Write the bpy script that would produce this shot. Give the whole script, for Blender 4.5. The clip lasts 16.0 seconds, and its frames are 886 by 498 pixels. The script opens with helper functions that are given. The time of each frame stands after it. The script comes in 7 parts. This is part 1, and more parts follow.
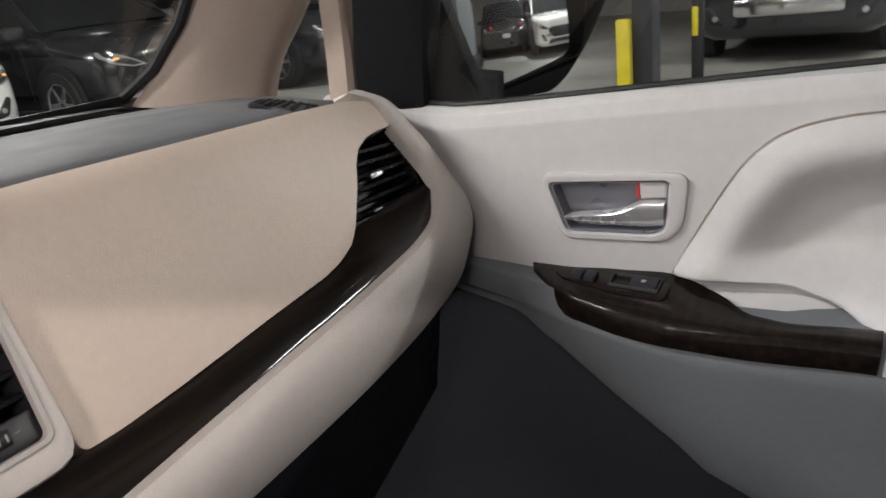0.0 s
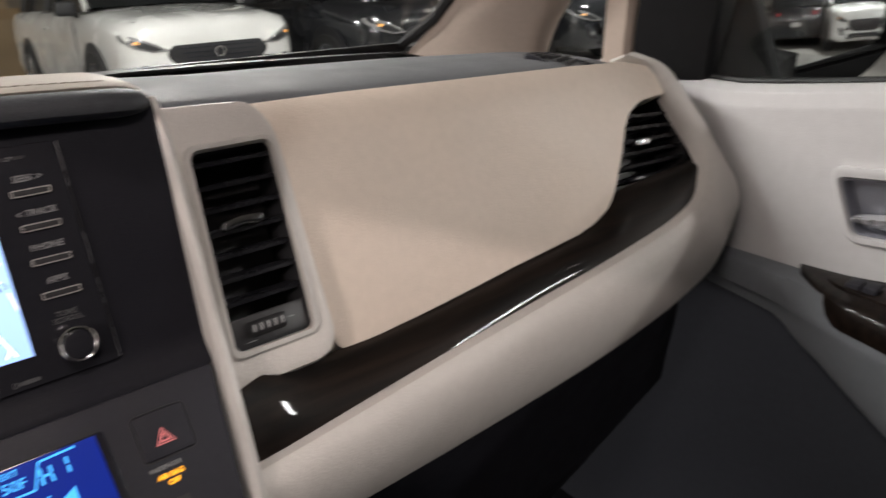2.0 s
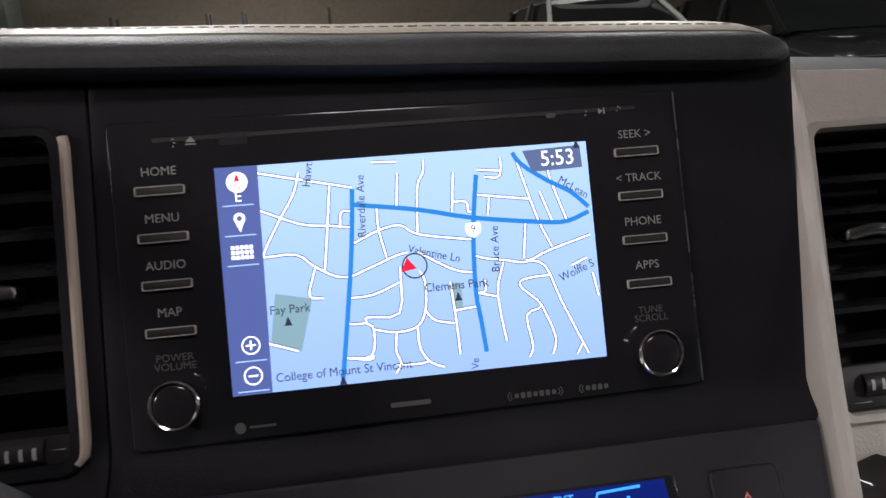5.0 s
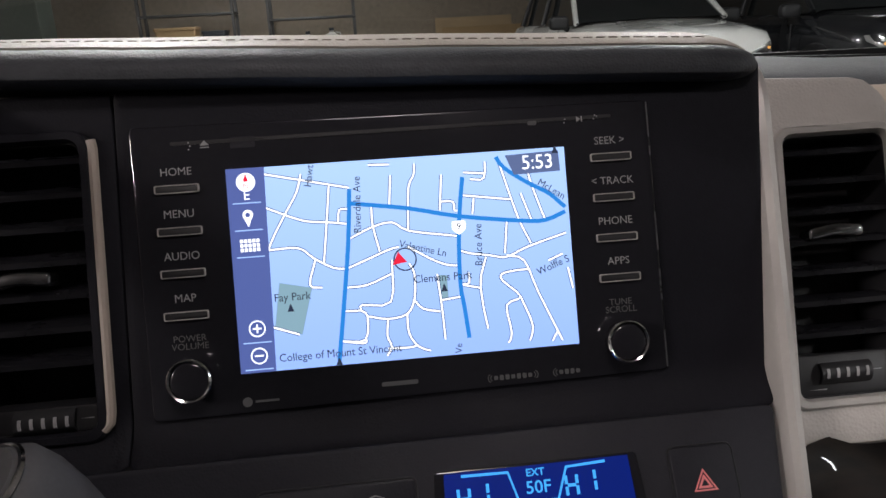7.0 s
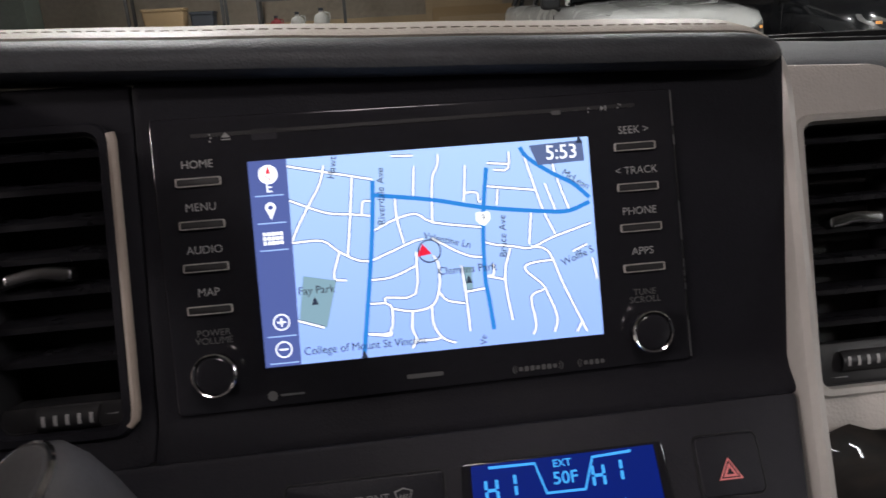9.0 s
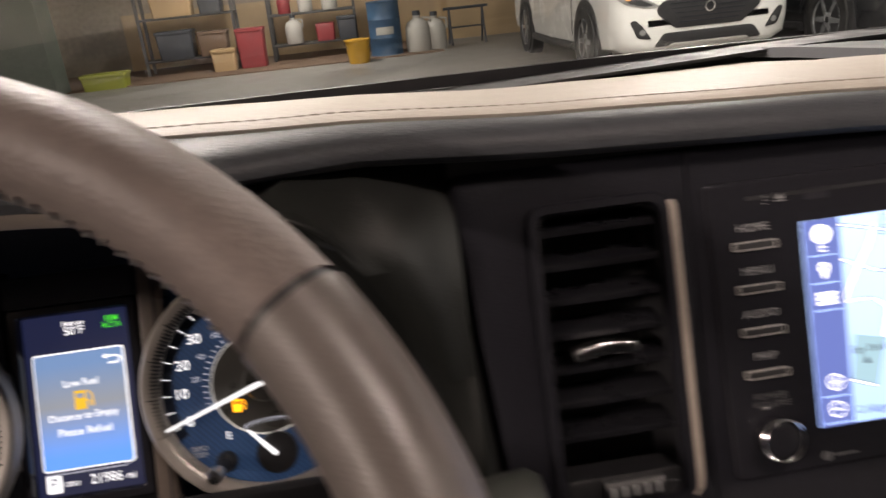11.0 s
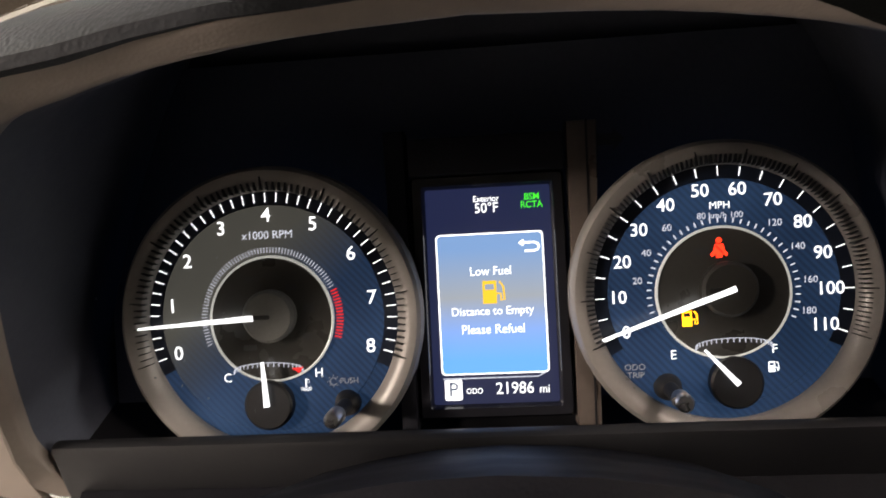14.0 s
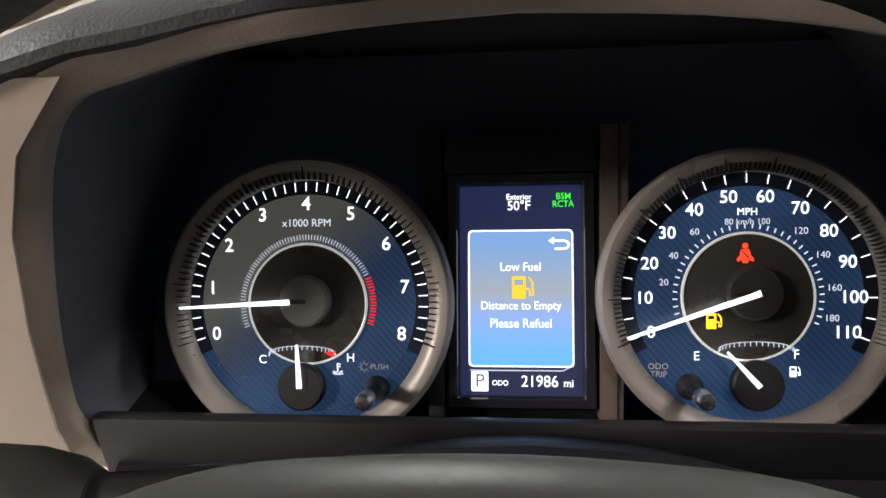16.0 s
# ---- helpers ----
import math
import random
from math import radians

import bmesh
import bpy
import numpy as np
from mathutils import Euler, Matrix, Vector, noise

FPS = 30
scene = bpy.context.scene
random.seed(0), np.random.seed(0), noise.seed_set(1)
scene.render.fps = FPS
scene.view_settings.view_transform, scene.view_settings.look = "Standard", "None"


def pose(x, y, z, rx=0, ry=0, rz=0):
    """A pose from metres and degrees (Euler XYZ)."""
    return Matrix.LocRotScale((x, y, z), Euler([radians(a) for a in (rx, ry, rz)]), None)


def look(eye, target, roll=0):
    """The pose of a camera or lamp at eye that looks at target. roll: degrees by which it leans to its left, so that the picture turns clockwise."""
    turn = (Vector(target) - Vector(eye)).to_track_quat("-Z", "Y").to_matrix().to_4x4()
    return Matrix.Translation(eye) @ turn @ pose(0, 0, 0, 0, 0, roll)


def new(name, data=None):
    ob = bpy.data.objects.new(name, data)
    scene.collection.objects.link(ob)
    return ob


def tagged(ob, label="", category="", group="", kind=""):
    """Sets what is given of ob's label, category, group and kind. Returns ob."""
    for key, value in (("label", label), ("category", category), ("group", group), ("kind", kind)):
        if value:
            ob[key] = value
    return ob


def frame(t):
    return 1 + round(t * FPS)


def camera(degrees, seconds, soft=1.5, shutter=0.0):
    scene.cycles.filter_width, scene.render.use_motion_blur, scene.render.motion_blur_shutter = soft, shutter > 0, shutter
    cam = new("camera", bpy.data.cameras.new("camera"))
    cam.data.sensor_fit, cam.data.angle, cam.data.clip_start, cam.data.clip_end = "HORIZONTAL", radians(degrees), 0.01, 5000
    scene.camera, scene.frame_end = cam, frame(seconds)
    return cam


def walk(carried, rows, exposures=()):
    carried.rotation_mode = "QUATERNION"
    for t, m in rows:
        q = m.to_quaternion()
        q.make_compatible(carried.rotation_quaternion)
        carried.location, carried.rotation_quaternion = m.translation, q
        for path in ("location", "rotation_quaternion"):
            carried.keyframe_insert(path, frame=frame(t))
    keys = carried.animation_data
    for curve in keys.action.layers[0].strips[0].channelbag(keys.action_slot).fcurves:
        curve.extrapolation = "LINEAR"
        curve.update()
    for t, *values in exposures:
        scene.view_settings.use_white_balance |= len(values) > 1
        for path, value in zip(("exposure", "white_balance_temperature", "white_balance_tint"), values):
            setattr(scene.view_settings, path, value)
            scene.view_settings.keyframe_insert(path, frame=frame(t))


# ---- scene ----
cam = camera(62.5, 16.0, 1.5, 0.7)
PATH = [
    (0, (0.048, -0.449, 1.244), (1.615, 0.528, 0.477), -3.3),
    (0.5, (0.053, -0.447, 1.227), (1.585, 0.608, 0.491), -1.2),
    (1, (0.033, -0.421, 1.215), (1.444, 0.785, 0.47), -1.0),
    (1.5, (0.027, -0.412, 1.208), (1.334, 0.895, 0.444), -0.7),
    (2, (0.026, -0.415, 1.211), (1.215, 0.99, 0.431), -0.3),
    (2.5, (-0.011, -0.38, 1.205), (0.921, 1.194, 0.396), -1.2),
    (3, (-0.039, -0.34, 1.193), (0.658, 1.351, 0.383), -0.7),
    (3.5, (-0.04, -0.301, 1.187), (0.418, 1.478, 0.396), -0.8),
    (3.7, (-0.042, -0.304, 1.185), (0.31, 1.506, 0.41), -1.3),
    (5.8, (-0.012, -0.271, 1.143), (0.191, 1.62, 0.525), -2.8),
    (6, (-0.019, -0.287, 1.159), (0.172, 1.585, 0.479), -2.6),
    (6.5, (-0.013, -0.312, 1.173), (0.168, 1.552, 0.473), -2.6),
    (7, (-0.01, -0.31, 1.171), (0.154, 1.553, 0.462), -2.7),
    (7.5, (-0.008, -0.308, 1.17), (0.153, 1.554, 0.458), -2.7),
    (8, (-0.009, -0.306, 1.168), (0.165, 1.553, 0.452), -2.6),
    (8.2, (-0.009, -0.306, 1.167), (0.166, 1.552, 0.447), -2.6),
    (10.3, (-0.143, -0.29, 1.21), (0.077, 1.521, 0.392), -4.1),
    (10.5, (-0.175, -0.282, 1.216), (0.04, 1.529, 0.396), -4.6),
    (11, (-0.256, -0.255, 1.227), (-0.094, 1.557, 0.396), -5.6),
    (11.5, (-0.295, -0.209, 1.225), (-0.213, 1.602, 0.38), -6.1),
    (12, (-0.347, -0.194, 1.205), (-0.423, 1.63, 0.387), -8.0),
    (12.5, (-0.393, -0.1893, 1.1874), (-0.4823, 1.6062, 0.3087), -7.03),
    (13, (-0.4121, -0.187, 1.1778), (-0.5425, 1.5967, 0.2832), -6.48),
    (13.5, (-0.4103, -0.1868, 1.1771), (-0.5717, 1.5956, 0.2838), -6.1),
    (14, (-0.4139, -0.1893, 1.1742), (-0.5825, 1.5882, 0.2735), -5.31),
    (14.5, (-0.4212, -0.1977, 1.1699), (-0.6071, 1.5864, 0.2853), -4.56),
    (15, (-0.4195, -0.2005, 1.171), (-0.609, 1.591, 0.3), -3.85),
    (15.5, (-0.4188, -0.2008, 1.1748), (-0.6295, 1.5828, 0.2945), -3.7),
    (16, (-0.4192, -0.2021, 1.1732), (-0.6377, 1.5835, 0.2991), -3.52),
]
# the van stands on a slightly sloping floor: its own axes are turned a little against the level
CAR = Matrix.Translation((0, 0, 1.05)) @ Matrix.Rotation(radians(4.0), 4, "X") @ Matrix.Translation((0, 0, -1.05))
EXPOSURES = [
    (0, 0.0, 6350, 10), (2.6, 0.0, 6500, 11), (3.3, 0.15, 6800, 13), (3.7, 0.05, 6750, 13), (5.6, -0.68, 6200, 11), (8.2, -0.68, 6200, 11), (10.2, -0.50, 6900, 14), (10.6, -0.1, 7400, 17),
    (11.1, 0.15, 6850, 14), (11.5, 0.25, 6600, 14), (12.0, 0.35, 6500, 22), (13.0, 0.45, 7350, 12), (14.0, 0.45, 6800, 9), (16, 0.5, 6450, 8),
]
walk(cam, [(t, CAR @ look(eye, target, roll)) for t, eye, target, roll in PATH], EXPOSURES)

# ---- world and lights ----
world = bpy.data.worlds.new("garage_air")
scene.world = world
world.use_nodes = True
world.node_tree.nodes["Background"].inputs[0].default_value = (0.75, 0.82, 0.9, 1)
world.node_tree.nodes["Background"].inputs[1].default_value = 0.05


def area_lamp(name, m, sx, sy, watts, colour, spread=180):
    data = bpy.data.lights.new(name, "AREA")
    data.shape, data.size, data.size_y, data.energy, data.color = "RECTANGLE", sx, sy, watts, colour
    data.spread = radians(spread)
    ob = new(name, data)
    ob.matrix_world = m
    return ob



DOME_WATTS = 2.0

# ---- materials ----
def shader(name):
    m = bpy.data.materials.new(name)
    m.use_nodes = True
    nt = m.node_tree
    return m, nt, nt.nodes["Principled BSDF"]


def node(nt, kind, **values):
    n = nt.nodes.new(kind)
    for k, v in values.items():
        n.inputs[k.replace("_", " ")].default_value = v
    return n


def surface(name, colour, rough=0.5, metal=0.0, vary=0.12, scale=30.0, grain=0.0, grain_scale=900.0, coat=0.0, spec=0.5, coords="Object", wear=0.12, depth=0.0004):
    """A painted, moulded or leather surface: colour drift at two scales, uneven gloss, fine grain relief."""
    m, nt, p = shader(name)
    tc = nt.nodes.new("ShaderNodeTexCoord")
    big = node(nt, "ShaderNodeTexNoise", Scale=scale, Detail=4.0)
    small = node(nt, "ShaderNodeTexNoise", Scale=scale * 14, Detail=3.0)
    for n in (big, small):
        nt.links.new(tc.outputs[coords], n.inputs["Vector"])
    add = node(nt, "ShaderNodeMath")
    add.operation = "ADD"
    nt.links.new(big.outputs["Fac"], add.inputs[0])
    nt.links.new(small.outputs["Fac"], add.inputs[1])
    ramp = nt.nodes.new("ShaderNodeMapRange")
    ramp.inputs["From Min"].default_value, ramp.inputs["From Max"].default_value = 0.6, 1.4
    ramp.inputs["To Min"].default_value, ramp.inputs["To Max"].default_value = 1 - vary, 1 + vary
    nt.links.new(add.outputs[0], ramp.inputs["Value"])
    mul = nt.nodes.new("ShaderNodeVectorMath")
    mul.operation = "SCALE"
    mul.inputs[0].default_value = colour
    nt.links.new(ramp.outputs[0], mul.inputs["Scale"])
    nt.links.new(mul.outputs[0], p.inputs["Base Color"])
    rr = nt.nodes.new("ShaderNodeMapRange")
    rr.inputs["From Min"].default_value, rr.inputs["From Max"].default_value = 0.3, 0.7
    rr.inputs["To Min"].default_value, rr.inputs["To Max"].default_value = max(rough - wear, 0.02), min(rough + wear, 1)
    nt.links.new(big.outputs["Fac"], rr.inputs["Value"])
    nt.links.new(rr.outputs[0], p.inputs["Roughness"])
    p.inputs["Metallic"].default_value = metal
    p.inputs["Specular IOR Level"].default_value = spec
    p.inputs["Coat Weight"].default_value = coat
    p.inputs["Coat Roughness"].default_value = 0.05
    if grain:
        vor = node(nt, "ShaderNodeTexVoronoi", Scale=grain_scale)
        warp = node(nt, "ShaderNodeTexNoise", Scale=grain_scale * 0.35, Detail=2.0)
        nt.links.new(tc.outputs[coords], vor.inputs["Vector"])
        nt.links.new(tc.outputs[coords], warp.inputs["Vector"])
        mix = node(nt, "ShaderNodeMath")
        mix.operation = "ADD"
        nt.links.new(vor.outputs["Distance"], mix.inputs[0])
        nt.links.new(warp.outputs["Fac"], mix.inputs[1])
        bump = node(nt, "ShaderNodeBump", Strength=grain, Distance=depth)
        nt.links.new(mix.outputs[0], bump.inputs["Height"])
        nt.links.new(bump.outputs[0], p.inputs["Normal"])
    return m


def wood_veneer(name, dark, light):
    m, nt, p = shader(name)
    tc = nt.nodes.new("ShaderNodeTexCoord")
    mp = nt.nodes.new("ShaderNodeMapping")
    mp.inputs["Scale"].default_value = (5, 110, 110)
    nt.links.new(tc.outputs["Object"], mp.inputs["Vector"])
    n1 = node(nt, "ShaderNodeTexNoise", Scale=1.0, Detail=6.0, Distortion=0.6)
    nt.links.new(mp.outputs[0], n1.inputs["Vector"])
    cr = nt.nodes.new("ShaderNodeValToRGB")
    cr.color_ramp.elements[0].position, cr.color_ramp.elements[0].color = 0.35, (*dark, 1)
    cr.color_ramp.elements[1].position, cr.color_ramp.elements[1].color = 0.7, (*light, 1)
    nt.links.new(n1.outputs["Fac"], cr.inputs["Fac"])
    nt.links.new(cr.outputs[0], p.inputs["Base Color"])
    p.inputs["Roughness"].default_value = 0.5
    p.inputs["Specular IOR Level"].default_value = 0.1
    p.inputs["Coat Weight"].default_value = 0.28
    p.inputs["Coat Roughness"].default_value = 0.03
    wave = node(nt, "ShaderNodeTexNoise", Scale=18.0, Detail=1.0)
    nt.links.new(tc.outputs["Object"], wave.inputs["Vector"])
    bump = node(nt, "ShaderNodeBump", Strength=0.06, Distance=0.002)
    nt.links.new(wave.outputs["Fac"], bump.inputs["Height"])
    nt.links.new(bump.outputs[0], p.inputs["Coat Normal"])
    return m


def glow(name, colour, strength, base=(0.02, 0.02, 0.02), rough=0.3):
    m, nt, p = shader(name)
    p.inputs["Base Color"].default_value = (*base, 1)
    p.inputs["Roughness"].default_value = rough
    p.inputs["Emission Color"].default_value = (*colour, 1)
    p.inputs["Emission Strength"].default_value = strength
    return m


def glow_gradient(name, low, high, z0, z1, strength):
    """A lit display whose tint changes from its foot to its head."""
    m, nt, p = shader(name)
    tc = nt.nodes.new("ShaderNodeTexCoord")
    sep = nt.nodes.new("ShaderNodeSeparateXYZ")
    nt.links.new(tc.outputs["Generated"], sep.inputs[0])
    ramp = nt.nodes.new("ShaderNodeValToRGB")
    ramp.color_ramp.elements[0].position, ramp.color_ramp.elements[0].color = z0, (*low, 1)
    ramp.color_ramp.elements[1].position, ramp.color_ramp.elements[1].color = z1, (*high, 1)
    nt.links.new(sep.outputs["Z"], ramp.inputs["Fac"])
    nt.links.new(ramp.outputs[0], p.inputs["Emission Color"])
    p.inputs["Emission Strength"].default_value = strength
    p.inputs["Base Color"].default_value = (0.02, 0.02, 0.02, 1)
    p.inputs["Roughness"].default_value = 0.25
    return m


def clear_glass(name, tint, gloss=1.0):
    """A thin pane: lets light through, mirrors at grazing angles."""
    m = bpy.data.materials.new(name)
    m.use_nodes = True
    nt = m.node_tree
    nt.nodes.remove(nt.nodes["Principled BSDF"])
    out = nt.nodes["Material Output"]
    tr = node(nt, "ShaderNodeBsdfTransparent", Color=(*tint, 1))
    gl = node(nt, "ShaderNodeBsdfGlossy", Color=(gloss, gloss, gloss, 1), Roughness=0.01)
    lw = node(nt, "ShaderNodeLayerWeight", Blend=0.5)
    pw = node(nt, "ShaderNodeMath")
    pw.operation, pw.inputs[1].default_value = "POWER", 5.0
    nt.links.new(lw.outputs["Facing"], pw.inputs[0])
    fr = node(nt, "ShaderNodeMath")
    fr.operation, fr.inputs[1].default_value, fr.inputs[2].default_value = "MULTIPLY_ADD", 0.9, 0.035
    nt.links.new(pw.outputs[0], fr.inputs[0])
    mx = nt.nodes.new("ShaderNodeMixShader")
    nt.links.new(fr.outputs[0], mx.inputs[0])
    nt.links.new(tr.outputs[0], mx.inputs[1])
    nt.links.new(gl.outputs[0], mx.inputs[2])
    nt.links.new(mx.outputs[0], out.inputs["Surface"])
    return m


MAT_BEIGE = surface("beige_leather", (0.64, 0.545, 0.465), 0.55, vary=0.05, scale=9, grain=0.55, grain_scale=620)
MAT_FASCIA = surface("beige_fine_vinyl", (0.64, 0.545, 0.465), 0.55, vary=0.04, scale=9, grain=0.12, grain_scale=700, depth=0.0002)
MAT_PILLAR = surface("beige_woven_cloth", (0.48, 0.395, 0.335), 0.8, vary=0.06, scale=9, grain=0.6, grain_scale=900)
MAT_BOLSTER = surface("light_grey_vinyl", (0.56, 0.53, 0.50), 0.5, vary=0.05, scale=8, grain=0.5, grain_scale=620)
MAT_CAP = surface("cream_stitched_leather", (0.37, 0.335, 0.29), 0.55, vary=0.06, scale=10, grain=0.5, grain_scale=600)
MAT_ROLL = surface("dark_grey_leather", (0.045, 0.048, 0.054), 0.55, vary=0.15, scale=14, grain=0.5, grain_scale=760, depth=0.0003, spec=0.25)
MAT_TOP = surface("slate_grey_vinyl", (0.12, 0.125, 0.135), 0.6, vary=0.08, scale=12, grain=0.5, grain_scale=700)
MAT_DOOR = surface("pale_grey_vinyl", (0.55, 0.545, 0.55), 0.5, vary=0.05, scale=6, grain=0.35, grain_scale=700)
MAT_DOORLOW = surface("mid_grey_plastic", (0.165, 0.18, 0.20), 0.55, vary=0.07, scale=7, grain=0.4, grain_scale=800)
MAT_SILVER = surface("satin_silver_plastic", (0.50, 0.48, 0.455), 0.4, metal=0.15, vary=0.05, scale=20)
MAT_TRIMGREY = surface("warm_grey_trim", (0.37, 0.315, 0.27), 0.5, vary=0.06, scale=20, grain=0.15, grain_scale=900)
MAT_STACK = surface("charcoal_plastic", (0.012, 0.012, 0.016), 0.6, vary=0.12, scale=18, grain=0.25, grain_scale=900, spec=0.12)
MAT_STACKLOW = surface("dark_graphite_plastic", (0.022, 0.022, 0.028), 0.55, vary=0.1, scale=18, grain=0.2, grain_scale=900, spec=0.2)
MAT_GLOSS = surface("piano_black", (0.018, 0.018, 0.022), 0.12, vary=0.1, scale=20, wear=0.05)
MAT_VOID = surface("hood_navy_black", (0.095, 0.102, 0.128), 0.5, vary=0.1, scale=30, spec=0.3)
MAT_BLACK = surface("black_plastic", (0.016, 0.016, 0.018), 0.5, vary=0.12, scale=30)
MAT_SLAT = surface("black_vent_plastic", (0.009, 0.009, 0.011), 0.3, vary=0.1, scale=40)
MAT_CHROME = surface("chrome", (0.72, 0.72, 0.73), 0.14, metal=1.0, vary=0.05, scale=60, wear=0.06)
MAT_TAB = surface("smoked_chrome", (0.30, 0.30, 0.31), 0.22, metal=1.0, vary=0.06, scale=60, wear=0.05)
MAT_SATIN = surface("satin_chrome", (0.55, 0.55, 0.56), 0.3, metal=1.0, vary=0.05, scale=60)
MAT_WOOD = wood_veneer("dark_wood_veneer", (0.0035, 0.0024, 0.002), (0.015, 0.0095, 0.007))
MAT_WHEEL = surface("worn_grey_leather", (0.120, 0.094, 0.085), 0.55, vary=0.2, scale=16, grain=0.5, grain_scale=480, depth=0.0004)
MAT_WHEELSMOOTH = surface("smooth_grey_leather", (0.105, 0.088, 0.081), 0.42, vary=0.1, scale=16, grain=0.2, grain_scale=800)
MAT_HUB = surface("grey_green_vinyl", (0.034, 0.038, 0.034), 0.55, vary=0.08, scale=14, grain=0.15, grain_scale=500, spec=0.35)
MAT_THREAD = surface("pale_thread", (0.20, 0.175, 0.145), 0.7, vary=0.1, scale=300)
MAT_DARKTHREAD = surface("grey_thread", (0.11, 0.10, 0.095), 0.6, vary=0.1, scale=300)
MAT_PRINT = glow("pale_print", (0.8, 0.82, 0.9), 0.02, (0.33, 0.33, 0.33))
MAT_DIMPRINT = glow("dim_print", (0.8, 0.82, 0.9), 0.012, (0.10, 0.10, 0.10))
MAT_LINER = surface("grey_headliner", (0.28, 0.265, 0.25), 0.9, vary=0.06, scale=20, grain=0.4, grain_scale=500)
MAT_RUBBER = surface("black_rubber", (0.014, 0.014, 0.015), 0.6, vary=0.15, scale=20)
MAT_CARPET = surface("black_carpet", (0.010, 0.011, 0.013), 0.95, vary=0.25, scale=40, grain=0.5, grain_scale=700, spec=0.05)
MAT_MATTE = surface("matt_black_plastic", (0.009, 0.009, 0.010), 0.7, vary=0.15, scale=20, grain=0.2, spec=0.2)
MAT_SOFTBLACK = surface("soft_black_vinyl", (0.011, 0.012, 0.011), 0.45, vary=0.12, scale=20, grain=0.2, grain_scale=900, spec=0.35)
MAT_DOORSHADE = surface("door_shade_slate", (0.024, 0.028, 0.036), 0.75, vary=0.15, scale=9, grain=0.4, grain_scale=800, spec=0.3)
MAT_RED = surface("red_plastic", (0.55, 0.04, 0.03), 0.4, vary=0.05)


# ---- building helpers ----
FRAME = [CAR]
PLACE = {}


def thing(name, at, label, category, group="", kind=""):
    """An empty at the base of a thing; its parts hang under it."""
    ob = new(name)
    ob.empty_display_size = 0.02
    ob.matrix_world = FRAME[0] @ Matrix.Translation(at)
    PLACE[ob] = ob.matrix_world.copy()
    return tagged(ob, label, category, group, kind)


def finish(bm, name, material, m, smooth=38):
    bmesh.ops.recalc_face_normals(bm, faces=bm.faces[:])
    me = bpy.data.meshes.new(name)
    bm.transform(m)
    bm.to_mesh(me)
    bm.free()
    me.materials.append(material)
    if smooth:
        me.shade_smooth()
        me.set_sharp_from_angle(angle=radians(smooth))
    return me


def part(name, bm, material, parent, label="", smooth=38, kind=""):
    """One mesh under a thing or a part; the bmesh is in the axes of the current frame."""
    base = PLACE[parent]
    ob = new(name, finish(bm, name, material, base.inverted() @ FRAME[0], smooth))
    ob.parent = parent
    PLACE[ob] = base
    return tagged(ob, label, kind=kind)


def solo(name, bm, material, at, label, category, group="", kind="", smooth=38):
    """A thing that is one mesh."""
    m = FRAME[0] @ Matrix.Translation(at)
    ob = new(name, finish(bm, name, material, m.inverted() @ FRAME[0], smooth))
    ob.matrix_world = m
    PLACE[ob] = m.copy()
    return tagged(ob, label, category, group, kind)


def plane_map(origin, right, up):
    """Maps (u, v, w) on a tilted plane to the frame's axes; w stands out of the plane towards the viewer."""
    o, r, u = Vector(origin), Vector(right).normalized(), Vector(up).normalized()
    n = r.cross(u)
    return lambda a, b, c=0.0: o + r * a + u * b + n * c


def rrect(cx, cy, w, h, r, n=5):
    pts = []
    for sx, sy, a0 in ((1, 1, 0), (-1, 1, 90), (-1, -1, 180), (1, -1, 270)):
        for k in range(n + 1):
            a = radians(a0 + 90 * k / n)
            pts.append((cx + sx * (w / 2 - r) + r * math.cos(a), cy + sy * (h / 2 - r) + r * math.sin(a)))
    return pts


def circle(cx, cy, r, n=48, a0=0, a1=360):
    m = n if a1 - a0 >= 360 else n + 1
    return [(cx + r * math.cos(radians(a0 + (a1 - a0) * k / n)), cy + r * math.sin(radians(a0 + (a1 - a0) * k / n))) for k in range(m)]


def rounded(pts, r, n=4):
    """A polygon with its corners rounded off."""
    out, k = [], len(pts)
    for i in range(k):
        p, a, b = Vector(pts[i]), Vector(pts[i - 1]), Vector(pts[(i + 1) % k])
        ra = min(r, (a - p).length * 0.45, (b - p).length * 0.45)
        p0, p1 = p + (a - p).normalized() * ra, p + (b - p).normalized() * ra
        for j in range(n + 1):
            t = j / n
            q = p0 * (1 - t) ** 2 + p * 2 * t * (1 - t) + p1 * t * t
            out.append((q.x, q.y))
    return out


def smooth_line(pts, n=4):
    """Catmull-Rom through the points."""
    P = [Vector(p) for p in pts]
    P = [P[0] * 2 - P[1]] + P + [P[-1] * 2 - P[-2]]
    out = []
    for i in range(1, len(P) - 2):
        for j in range(n):
            t = j / n
            a, b, c, d = P[i - 1:i + 3]
            out.append(0.5 * (2 * b + (c - a) * t + (2 * a - 5 * b + 4 * c - d) * t * t + (3 * b - a - 3 * c + d) * t ** 3))
    out.append(P[-2])
    return out


